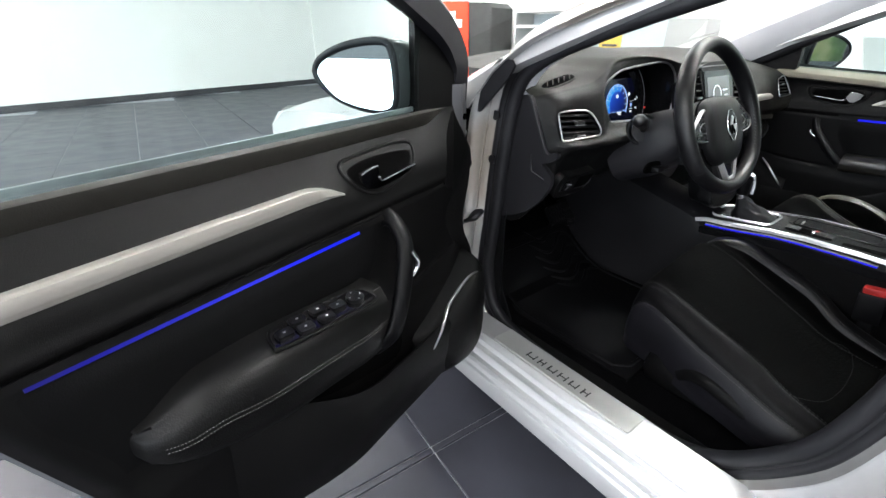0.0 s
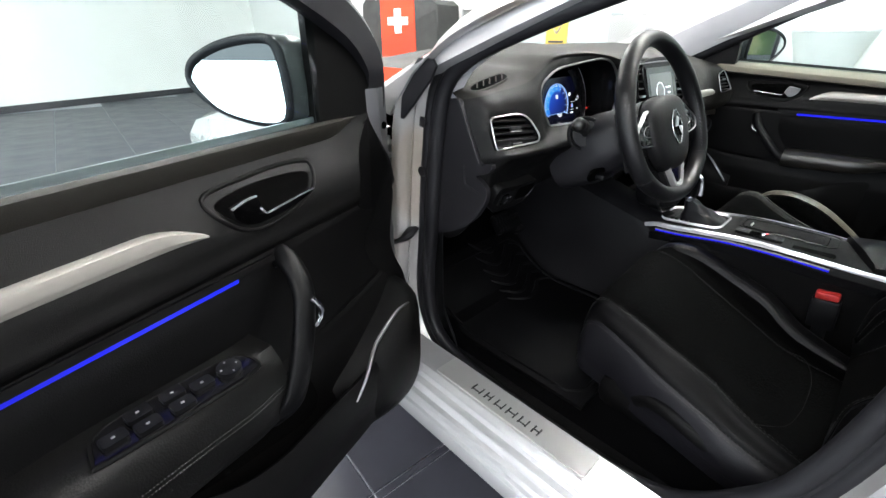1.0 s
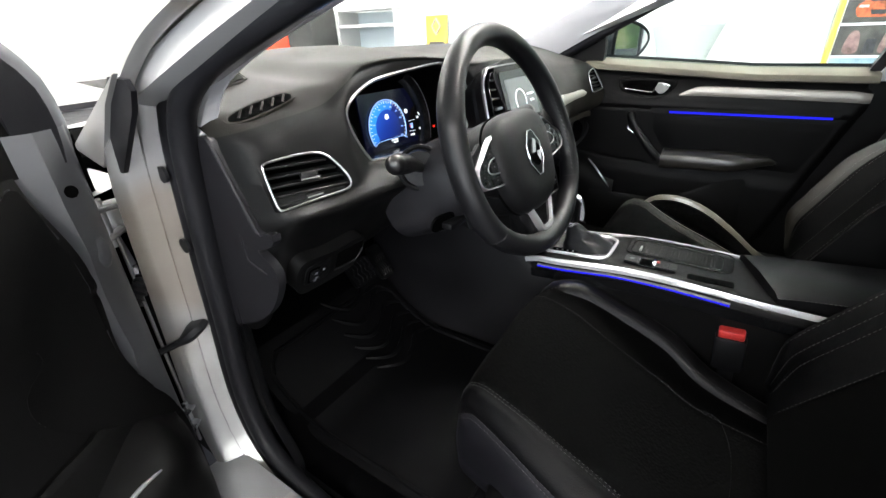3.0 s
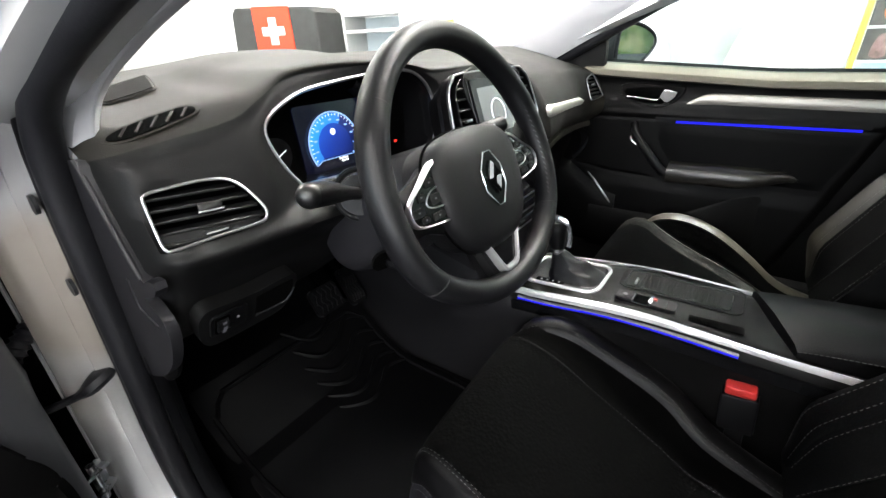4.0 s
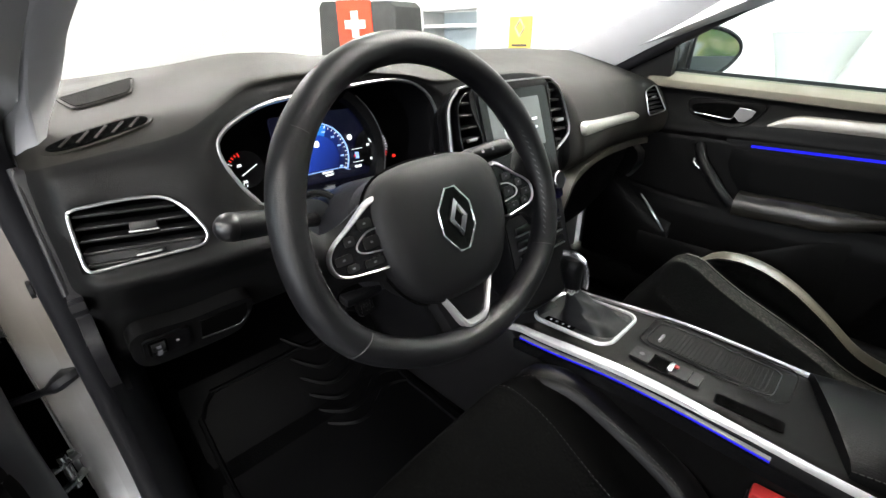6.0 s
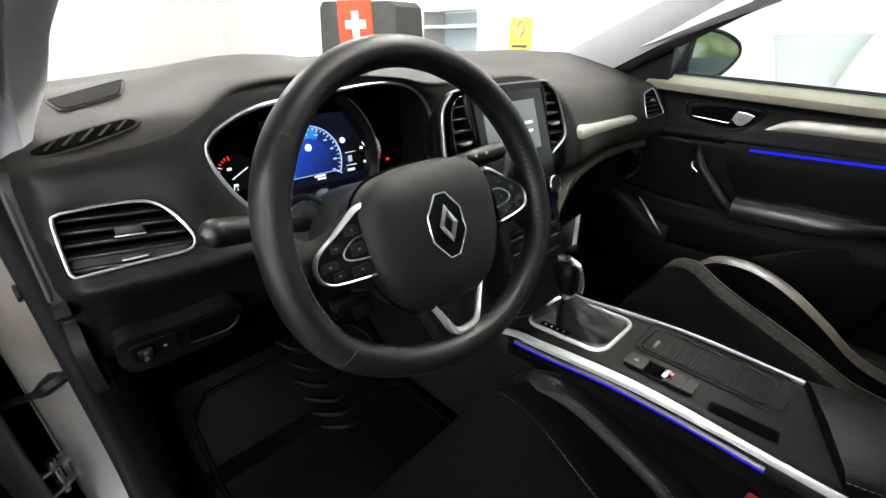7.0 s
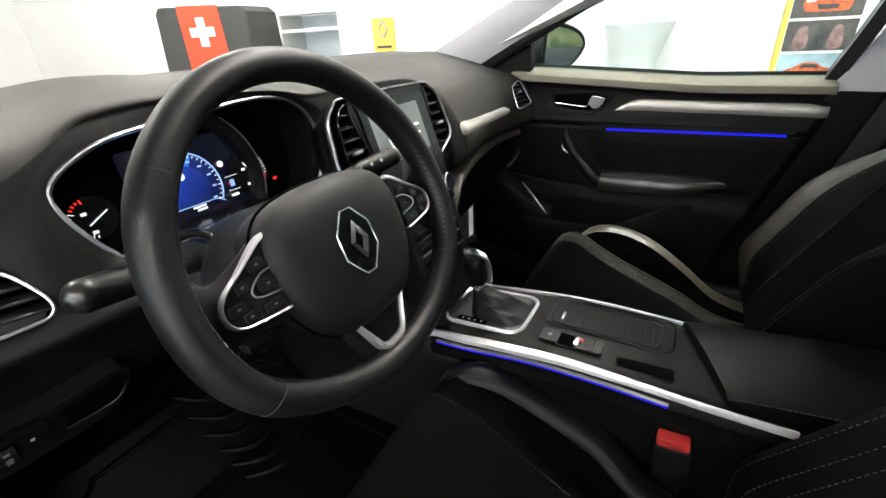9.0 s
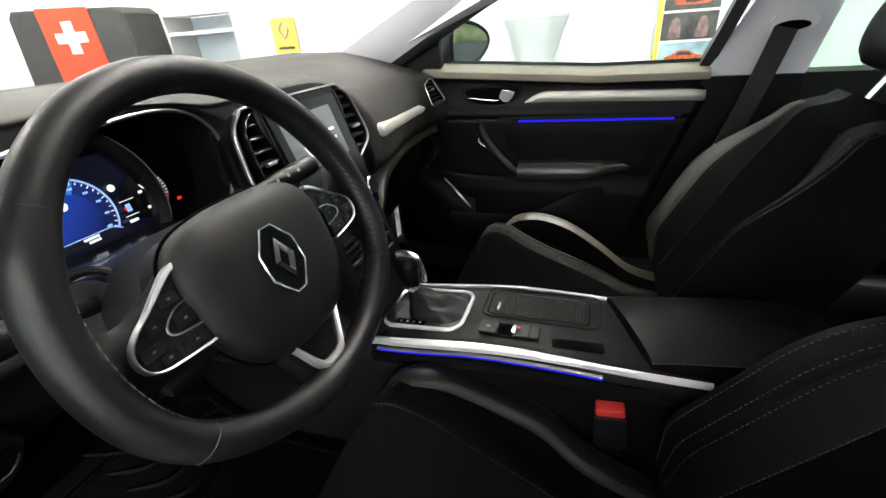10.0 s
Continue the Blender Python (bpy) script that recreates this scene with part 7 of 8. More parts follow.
for sx in (-1, 1):
    if sx < 0:
        q = [V(-0.44, 0.15, 0.832), V(-0.475, 0.132, 0.846), V(-0.515, 0.117, 0.86), V(-0.545, 0.107, 0.868)]
        face = frame_matrix(q[0] + V(0.004, 0.002, -0.002), V(0.55, -0.8, 0.0), V(0.16, 0.11, 1.0))
    else:
        q = [V(-0.30, 0.125, 0.862), V(-0.258, 0.104, 0.874), V(-0.21, 0.096, 0.878), V(-0.175, 0.093, 0.88)]
        face = frame_matrix(q[0], V(0.5, -0.7, 0.1), V(-0.1, -0.25, 1.0))
    st = spline(q, 16)
    stalk = part("stalk", tube(st, lambda f: 0.008 + (0.0055 if sx < 0 else 0.0045) * step(0.25, 0.8, f), 18), HARD, column, "black control stalk")
    e = (st[-1] - st[-2]).normalized()
    tr = 0.0136 if sx < 0 else 0.0127
    part("stalk_tip", tube([st[-1] + e * (tr * 1.1 * math.sin(a * math.pi / 16) - 0.0005) for a in range(9)], lambda f: tr * math.cos(f * math.pi / 2 * 0.985), 24), GLOSS, stalk, "glossy black stalk end", angle=80)
    if sx < 0:
        part("stalk_base", disc(0.026, 0.01, face, 28, 0.004), HARD, column, "round black stalk base")
        part("base_ring", tube([face @ V(0.032 * math.cos(radians(a)), 0.032 * math.sin(radians(a)), 0.0) for a in range(0, 360, 10)], 0.004, 8, face.to_3x3() @ V(0, 0, 1), True), HARD, column)
    for i in range(4):
        c_ = st[6 + 2 * i]
        part("symbol", disc(0.0024, 0.0008, frame_matrix(c_ + V(-0.006, -0.0095, 0.006), e, V(0, 0.3, 1)), 8), MARK, stalk, smooth=False)

# ---- centre console ----
console = thing("centre_console", (XC, -0.15, 0.3), "dark centre console with bright edges and blue light strips", "console")


def ctop(y):
    return 0.576 - 0.02 * step(-0.15, 0.07, y) - 0.014 * step(0.06, 0.12, y) - 0.004 * step(-0.22, -0.34, y)


CL, CR = -0.127, 0.052
body_r = []
for i in range(30):
    y = 0.13 - 0.66 * i / 29
    z = ctop(y)
    w = 0.0
    body_r.append([V(CL + 0.02, y, 0.28), V(CL + 0.012, y, 0.45), V(CL - 0.004, y, z - 0.04), V(CL - 0.002, y, z - 0.012), V(CL + 0.008, y, z), V(CL + 0.02, y, z + 0.001), V(XC, y, z), V(CR - 0.02, y, z + 0.001), V(CR - 0.008, y, z), V(CR + 0.002, y, z - 0.012), V(CR + 0.004, y, z - 0.04), V(CR - 0.012, y, 0.45), V(CR - 0.02, y, 0.28)])
part("console_body", loft(body_r), SOFT_DARK, console, "dark console body", angle=60)
for sx, xe in ((-1, CL), (1, CR)):
    ed = spline([V(xe + sx * 0.0, y, ctop(y) + 0.0) for y in [0.098, 0.07, 0.03, -0.05, -0.15, -0.25, -0.35, -0.44]], 50)
    w = lambda f: 0.0022 + 0.0042 * math.sin(math.pi * min(f * 1.25 + 0.12, 1)) ** 1.2
    part("bright_edge", sweep(ed, lambda f: [(-w(f), -0.005), (w(f), -0.006), (w(f), 0.001), (w(f) * 0.2, 0.0045), (-w(f), 0.004)] if sx < 0 else [(-0.003, -0.002), (0.003, -0.002), (0.003, 0.003), (-0.003, 0.003)]), RAIL, console, "bright metal edge strip")
le = spline([V(CL - 0.006, y, ctop(y) - 0.0145) for y in (0.066, 0.0, -0.1, -0.2, -0.3)], 30)
part("light_strip", sweep(le, [(-0.003, -0.0019), (0.003, -0.0019), (0.003, 0.0019), (-0.003, 0.0019)]), LED, console, "glowing blue light strip")
part("light_edge", sweep([q + V(-0.0015, 0, 0.0034) for q in le], [(-0.003, -0.0009), (0.003, -0.0009), (0.003, 0.0009), (-0.003, 0.0009)]), BRIGHT_TRIM, console, "thin bright line")
part("gloss_panel", sweep([q + V(0.0015, 0, -0.016) for q in spline([V(CL - 0.006, y, ctop(y) - 0.016) for y in (0.08, 0.0, -0.15, -0.3, -0.46)], 30)], [(-0.003, -0.01), (0.003, -0.01), (0.003, 0.01), (-0.003, 0.01)]), PIANO, console, "glossy black side panel")
tun = []
for y in (0.02, 0.08, 0.15, 0.25, 0.38, 0.55):
    d = y - 0.02
    tun.append([V(-0.142 - 0.03 * d, y, 0.28), V(-0.138 - 0.03 * d, y, 0.4), V(-0.134 - 0.03 * d, y, 0.5 + 0.1 * d), V(-0.126 - 0.02 * d, y, 0.525 + 0.28 * d), V(-0.1, y, 0.545 + 0.3 * d), V(-0.03, y, 0.55 + 0.3 * d)])
part("tunnel_trim", loft(tun, False, False), TUNNEL, console, "grey plastic tunnel side")
GX = -0.031
gm2 = Matrix.Translation((GX, 0.004, ctop(0.0) + 0.001)) @ pose(0, 0, 0, -4, 0, 0)
gate = part("shift_gate", slab(round_outline(0.118, 0.145, 0.022, 5), 0.003, gm2, 0.001), SHROUD, console, "black shift surround with a chrome frame")
part("gate_frame", tube([gm2 @ V(a, b, 0.003) for a, b in round_outline(0.119, 0.147, 0.024, 8)], 0.004, 8, (0, 0, 1), True), RAIL, gate, "chrome frame")
part("gear_indicator", slab(round_outline(0.014, 0.056, 0.003, 3, -0.047, 0.02), 0.0015, gm2 @ Matrix.Translation((0, 0, 0.003)), 0.0005), PIANO, gate, "black gear indicator strip")
for i in range(4):
    part("symbol", box((0.0045, 0.0035, 0.0005), m=gm2 @ Matrix.Translation((-0.047, 0.038 - 0.012 * i, 0.0048))), MARK, gate, smooth=False)
boot = []
for i in range(13):
    k = i / 12
    r_ = (1 - k) ** 1.15 * 0.8 + 0.2
    boot.append([gm2 @ V(a * r_ * (1 + 0.05 * k * (1 - k) * 4 * math.sin(5 * math.atan2(b, a) + 9 * k)) - 0.016 * k, b * r_ * (1 + 0.06 * k * (1 - k) * 4 * math.sin(4 * math.atan2(b, a) - 7 * k)) - 0.018 + 0.036 * k, 0.003 + 0.058 * k + 0.0035 * math.sin(12 * k + 3 * math.atan2(b, a)) * math.sin(math.pi * k)) for a, b in round_outline(0.086, 0.104, 0.03, 8)])
part("boot", loft(boot), RIM_LEATHER, gate, "black leather gaiter")
lever = part("gear_lever", tube([gm2 @ V(-0.008, 0.012, 0.035), gm2 @ V(-0.013, 0.018, 0.07)], 0.01, 12), SATIN_CHROME, console, "gear lever with a black leather knob")
kb = []
for z, rx, ry, dy in ((0.078, 0.011, 0.012, 0.017), (0.085, 0.0135, 0.015, 0.018), (0.1, 0.016, 0.019, 0.02), (0.115, 0.0175, 0.022, 0.021), (0.125, 0.0165, 0.022, 0.021), (0.1305, 0.012, 0.017, 0.021), (0.132, 0.005, 0.008, 0.021)):
    rx, ry = rx * 0.98, ry * 0.98
    kb.append([gm2 @ V(-0.017 + rx * math.cos(a * math.pi / 10), dy + ry * math.sin(a * math.pi / 10), 0.06 + 1.12 * (z - 0.078)) for a in range(20)])
part("knob", loft(kb), LEATHER, lever, "black leather knob")
part("knob_cap", sweep(spline([gm2 @ V(-0.012, -0.001, 0.068), gm2 @ V(-0.012, -0.0025, 0.085), gm2 @ V(-0.013, -0.001, 0.104), gm2 @ V(-0.016, 0.006, 0.1165), gm2 @ V(-0.017, 0.02, 0.1215), gm2 @ V(-0.017, 0.036, 0.118)], 24), lambda f: circle(0.0026, 8, 0.008 + 0.004 * step(0.4, 0.8, f)), (1, 0, 0)), CHROME, lever, "chrome knob inlay")
part("knob_collar", loft([[gm2 @ V(-0.017 + r_ * math.cos(a * math.pi / 10), 0.0175 + r_ * 1.1 * math.sin(a * math.pi / 10), z_) for a in range(20)] for r_, z_ in ((0.0095, 0.052), (0.0105, 0.054), (0.0125, 0.063), (0.0115, 0.067))]), CHROME, lever, "chrome collar")
tm = Matrix.Translation((-0.006, -0.192, ctop(-0.19) + 0.001))
tray = part("tray_cover", slab(round_outline(0.062, 0.16, 0.008, 4), 0.0008, tm, 0.0003), SOFT_DARK, console, "ribbed roller tray cover")
for i in range(24):
    part("rib", box((0.056, 0.0034, 0.0013), bevel=0.0005, m=tm @ Matrix.Translation((0, -0.074 + 0.0058 * i, 0.0009)), seg=1), SOFT_DARK, tray, smooth=False)
part("tray_grip", box((0.02, 0.004, 0.005), bevel=0.001, m=tm @ Matrix.Translation((-0.012, 0.068, 0.003))), SATIN_CHROME, tray, "silver grip")
part("tray_edge", tube([tm @ V(a, b, 0.0004) for a, b in round_outline(0.07, 0.172, 0.014, 5)], 0.0009, 6, (0, 0, 1), True), PIANO, tray)
part("tray_step", tube([tm @ V(a + 0.006, b - 0.004, 0.0002) for a, b in round_outline(0.092, 0.2, 0.02, 5)], 0.0011, 6, (0, 0, 1), True), SOFT_DARK, tray)
sw = Matrix.Translation((-0.081, -0.153, ctop(-0.153) + 0.001))
pack = part("switch_row", slab(round_outline(0.034, 0.098, 0.008, 4), 0.003, sw, 0.001), PIANO, console, "parking brake switch row")
for y, l_ in ((0.034, 0.028), (-0.022, 0.024), (-0.042, 0.014)):
    part("button", slab(round_outline(0.03, l_, 0.003, 3, 0, y), 0.003, sw @ Matrix.Translation((0, 0, 0.003)), 0.0012), HARD, pack, "black button")
# Plate blackened to look like a shaded well between the buttons.
part("well", slab(round_outline(0.028, 0.024, 0.003, 3, 0, 0.006), 0.0008, sw @ Matrix.Translation((0, 0, 0.003))), VOID, pack, smooth=False)
part("brake_switch", box((0.022, 0.008, 0.008), bevel=0.002, m=sw @ Matrix.Translation((0, -0.009, 0.006))), CHROME, pack, "chrome brake switch")
part("red_mark", box((0.006, 0.006, 0.002), m=sw @ Matrix.Translation((0.002, -0.015, 0.009))), RED, pack, "red mark", False)
part("symbol", disc(0.004, 0.0006, sw @ Matrix.Translation((0, 0.034, 0.006)), 8), MARK_DIM, pack, smooth=False)
sl = Matrix.Translation((-0.09, -0.262, ctop(-0.262) + 0.0012)) @ pose(0, 0, 0, 0, 0, 4)
# Flush plate whose black replaces the slot's inner shade.
part("card_slot", slab(round_outline(0.022, 0.078, 0.004, 4), 0.001, sl), VOID, console, "dark card slot", False)
ar = []
for i in range(12):
    k = i / 11
    y = -0.335 - 0.26 * k
    zt = 0.588 + 0.026 * min(1, 1.3 * k) ** 0.8
    hw = 0.08
    ar.append([V(XC + 0.008 + a * hw, y + 0.03 * a * (1 - k), z_) for a, z_ in ((-1, zt - 0.05), (-1.03, zt - 0.03), (-1.0, zt - 0.006), (-0.85, zt), (0, zt + 0.004), (0.85, zt), (1.0, zt - 0.006), (1.03, zt - 0.03), (1, zt - 0.05))])
arm = part("armrest", loft(ar), LEATHER, console, "black leather centre armrest")
stitches([r[2] + V(-0.0008, 0, 0.001) for r in ar], arm)

# ---- seats ----
SIDE_LEATHER = material("side_leather", (0.0052, 0.005, 0.0066), 0.44, grain=0.18, grain_size=520, kind="cells", var=0.18, spec=0.2)
EDGE_LEATHER = material("edge_leather", (0.0014, 0.0013, 0.0016), 0.5, grain=0.2, grain_size=520, kind="cells", var=0.18, spec=0.1)
BAND = material("roll_leather", (0.0036, 0.0034, 0.0036), 0.38, grain=0.16, grain_size=520, kind="cells", var=0.15, spec=0.13)

BOLSTER = material("bolster_leather", (0.0010, 0.0010, 0.0011), 0.5, grain=0.2, grain_size=520, kind="cells", var=0.2, spec=0.05)


def seat(name, stations, seams, crest, back_x, back_y, label, weave):
    """A front seat. stations: (y, [(x, z) ...]) cushion cross-sections from front to rear, outer side first."""
    root = thing(name, (back_x, stations[2][0], 0.27), label, "car seat", "front seats")
    n = len(stations[0][1])
    # along each line of the section, then across it
    lines = [spline([V(st[1][i][0], st[0], st[1][i][1]) for st in stations], 28) for i in range(n)]

    def strip(i0, i1, mat, nm, lab, swell=0.0):
        """One panel of the cover between two section lines, padded a little between its seams."""
        rings = []
        for j in range(28):
            pts = []
            for i in range(i0, i1):
                a_, b_, c_, d_ = lines[max(i - 1, 0)][j], lines[i][j], lines[i + 1][j], lines[min(i + 2, n - 1)][j]
                for t in (0, 0.2, 0.4, 0.6, 0.8):
                    pts.append(0.5 * ((2 * b_) + (c_ - a_) * t + (2 * a_ - 5 * b_ + 4 * c_ - d_) * t * t + (3 * b_ - a_ - 3 * c_ + d_) * t ** 3))
            pts.append(lines[i1][j].copy())
            if swell:
                m = len(pts) - 1
                chord = pts[-1] - pts[0]
                out = V(-chord.z, 0, chord.x) if chord.x > 0 else V(chord.z, 0, -chord.x)
                out.normalize()
                pts = [p + out * swell * (math.sin(math.pi * k / m) ** 0.5 - 0.25) for k, p in enumerate(pts)]
            lo = 0.31
            rings.append([V(pts[0].x, pts[0].y, min(lo, pts[0].z - 0.02))] + pts + [V(pts[-1].x, pts[-1].y, min(lo, pts[-1].z - 0.02))])
        return part(nm, loft(rings), mat, root, lab)

    def seam(i, off=V(0, 0, 0.0015), dense=170):
        q = spline([p + off for p in lines[i]], dense)
        part("stitching", join(*[tube([q[k], q[k + 1]], 0.00048, 4) for k in range(0, dense - 1, 2)]), THREAD, root, "pale grey seam")

    if weave:
        strip(0, 4, LIT_ROLL_LEATHER, "bolster_band", "leather roll with window light in its colour", 0.003)
        strip(4, 6, SUEDE, "cushion_bolster", "black suede window-side bolster")
        strip(6, 7, LIT_WEAVE, "lit_weave_band", "dotted weave cushion edge with window light in its colour", 0.003)
        strip(7, 9, WEAVE_DARK, "cushion", "black woven seat cushion", 0.003)
        strip(9, n - 1, SUEDE, "cushion_bolster", "black suede inner bolster", 0.003)
    else:
        strip(0, 2, SIDE_LEATHER, "cushion_bolster", "black leather side bolster", 0.006)
        strip(2, seams[0], EDGE_LEATHER, "cushion_edge", "black leather edge band", 0.007)
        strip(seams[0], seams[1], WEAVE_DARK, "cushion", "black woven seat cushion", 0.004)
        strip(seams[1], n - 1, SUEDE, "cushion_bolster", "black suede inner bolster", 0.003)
        u_seam = spline([lines[seams[1]][20] + V(0, 0, 0.003), V(-0.262, -0.325, 0.407), V(-0.31, -0.345, 0.402), V(-0.37, -0.35, 0.4), V(-0.44, -0.347, 0.402), V(-0.5, -0.335, 0.41), lines[seams[0]][20] + V(0, 0, 0.003)], 110)
        part("stitching", join(*[tube([u_seam[k], u_seam[k + 1]], 0.0005, 4) for k in range(0, 109, 2)]), SEAM_DARK, root, "dark curved seam")
    if weave:
        part("piping", tube([p + V(0.002, 0, 0.002) for p in lines[6]], 0.0014, 8), PIPING, root, "pale piping")
        seam(4, V(0.003, 0, 0.002))
    else:
        seam(seams[1])
        ridge = [p.copy() for p in lines[crest]]
        part("bolster_band", sweep(ridge, [(-0.027, -0.014), (-0.024, -0.002), (-0.018, 0.003), (-0.009, 0.006), (0.0, 0.007), (0.009, 0.006), (0.018, 0.002), (0.024, -0.004), (0.027, -0.016)]), BAND, root, "leather roll along the bolster")
        seam(crest, V(-0.019, 0, 0.0042))
        seam(crest, V(0.015, 0, 0.0055))
    if not weave:
        seam(seams[0])
    seam(2, V(-0.001 if not weave else 0.002, 0, 0.003))
    if not weave:
        seam(2, V(-0.004, 0, -0.005))
        seam(seams[0], V(-0.005, 0, 0.0005))
    ox, sgn = (min, 1) if stations[0][1][0][0] < back_x else (max, -1)
    xo = ox(p[0] for p in stations[2][1])
    part("seat_base", box((0.38, 0.36, 0.09), (back_x, -0.2, 0.315), 0.03), SOFT_DARK, root, "dark seat base")
    cov = []
    for i in range(20):
        k = i / 19
        y = 0.02 - 0.49 * k
        zt = 0.388 - 0.03 * k + 0.012 * math.sin(math.pi * k)
        w = sgn * (0.012 + 0.016 * math.sin(math.pi * min(k * 1.3, 1)) ** 0.5)
        xs = xo + sgn * 0.03 - sgn * 0.075 * step(0.0, 0.75, k) if not weave else xo
        cov.append([V(xs + sgn * 0.01, y, 0.285), V(xs - w * 0.8, y, 0.295), V(xs - w, y, 0.33), V(xs - w * 0.9, y, zt - 0.03), V(xs - w * 0.75, y, zt - 0.01), V(xs - w * 0.3, y, zt), V(xs + sgn * 0.02, y, zt + 0.004)])
    sc_ = part("side_cover", loft([spline(r, 16) for r in cov]), SHROUD, root, "dark grey plastic side cover")
    part("adjuster", sweep(spline([V(xo - sgn * 0.03, -0.11, 0.345), V(xo - sgn * 0.042, -0.135, 0.368), V(xo - sgn * 0.058, -0.18, 0.378), V(xo - sgn * 0.07, -0.27, 0.36), V(xo - sgn * 0.07, -0.36, 0.335), V(xo - sgn * 0.06, -0.42, 0.315)], 30), circle(0.016, 14, 0.01), (0, 0, 1)), SOFT_DARK, sc_, "black height lever")

    # the backrest leans back
    lean = radians(26 if weave else 34)

    def B(x, h, d):
        return V(back_x + x, back_y - h * math.sin(lean) + d * math.cos(lean), 0.44 + h * math.cos(lean) + d * math.sin(lean))

    def bx(x, h):
        w = 0.215
        return (0.07 if weave else 0.056) * step(0.5, 0.92, abs(x) / w) * step(0.46, 0.24, h) * step(-0.02, 0.1, h) - 0.10 * step(0.93, 1.02, abs(x) / w)

    for nm, x0, x1, mt in (("backrest", -0.112, 0.112, SUEDE), ("back_bolster", -0.215, -0.113, BOLSTER), ("back_bolster", 0.113, 0.215, BOLSTER)):
        rr = []
        for j in range(31):
            h = 0.0 + 0.5 * j / 30
            sh = 1 - 0.28 * step(0.3, 0.5, h)
            top_d = -0.05 * step(0.44, 0.5, h)
            r = [B((x0 + (x1 - x0) * i / 14) * sh, h, bx((x0 + (x1 - x0) * i / 14), h) + top_d) for i in range(15)]
            rr.append([B(x0 * sh, h, -0.11)] + r + [B(x1 * sh, h, -0.11)])
        part(nm, loft(rr), mt, root, "black backrest panel" if mt is SUEDE else "black leather backrest bolster")
    for sx in (-1, 1):
        bd = []
        for h in [0.01 + 0.45 * i / 24 for i in range(25)]:
            sh = 1 - 0.28 * step(0.3, 0.5, h)
            bd.append([B(sx * xx * sh, h, bx(xx, h) - 0.05 * step(0.44, 0.5, h) + o) for xx, o in ((0.158, -0.004), (0.162, 0.002), (0.175, 0.0045), (0.19, 0.002), (0.194, -0.004))])
        part("bolster_band", loft(bd), LIT_WING_LEATHER if weave and sx > 0 else BOLSTER, root, "leather roll along the bolster")
        for xx in (0.113, 0.155, 0.166, 0.186):
            q = spline([B(sx * xx * (1 - 0.28 * step(0.3, 0.5, h)), h, bx(xx, h) + (0.0048 if xx > 0.16 else 0.0015)) for h in [0.02 + 0.42 * i / 14 for i in range(15)]], 120)
            part("stitching", join(*[tube([q[k], q[k + 1]], 0.0004, 4, (1, 0, 0)) for k in range(0, 119, 2)]), THREAD, root, "pale grey seam")
    for x in (-0.05, 0.05):
        part("headrest_post", tube([B(x, 0.47, -0.06), B(x, 0.58, -0.06)], 0.006, 10), CHROME, root, "chrome headrest post")
    hd = []
    for j in range(13):
        k = j / 12
        h = 0.545 + 0.18 * k
        e = math.sqrt(max(0.02, 1 - (2 * k - 1) ** 2))
        w = 0.12 * (0.62 + 0.38 * e ** 0.8)
        t = 0.055 * (0.35 + 0.65 * e)
        hd.append([B(w * math.copysign(abs(math.cos(a_)) ** 0.6, math.cos(a_)), h, -0.035 + t * math.copysign(abs(math.sin(a_)) ** 0.7, math.sin(a_))) for a_ in [2 * math.pi * i / 28 for i in range(28)]])
    part("headrest", loft(hd), LEATHER, root, "black headrest")
    return root


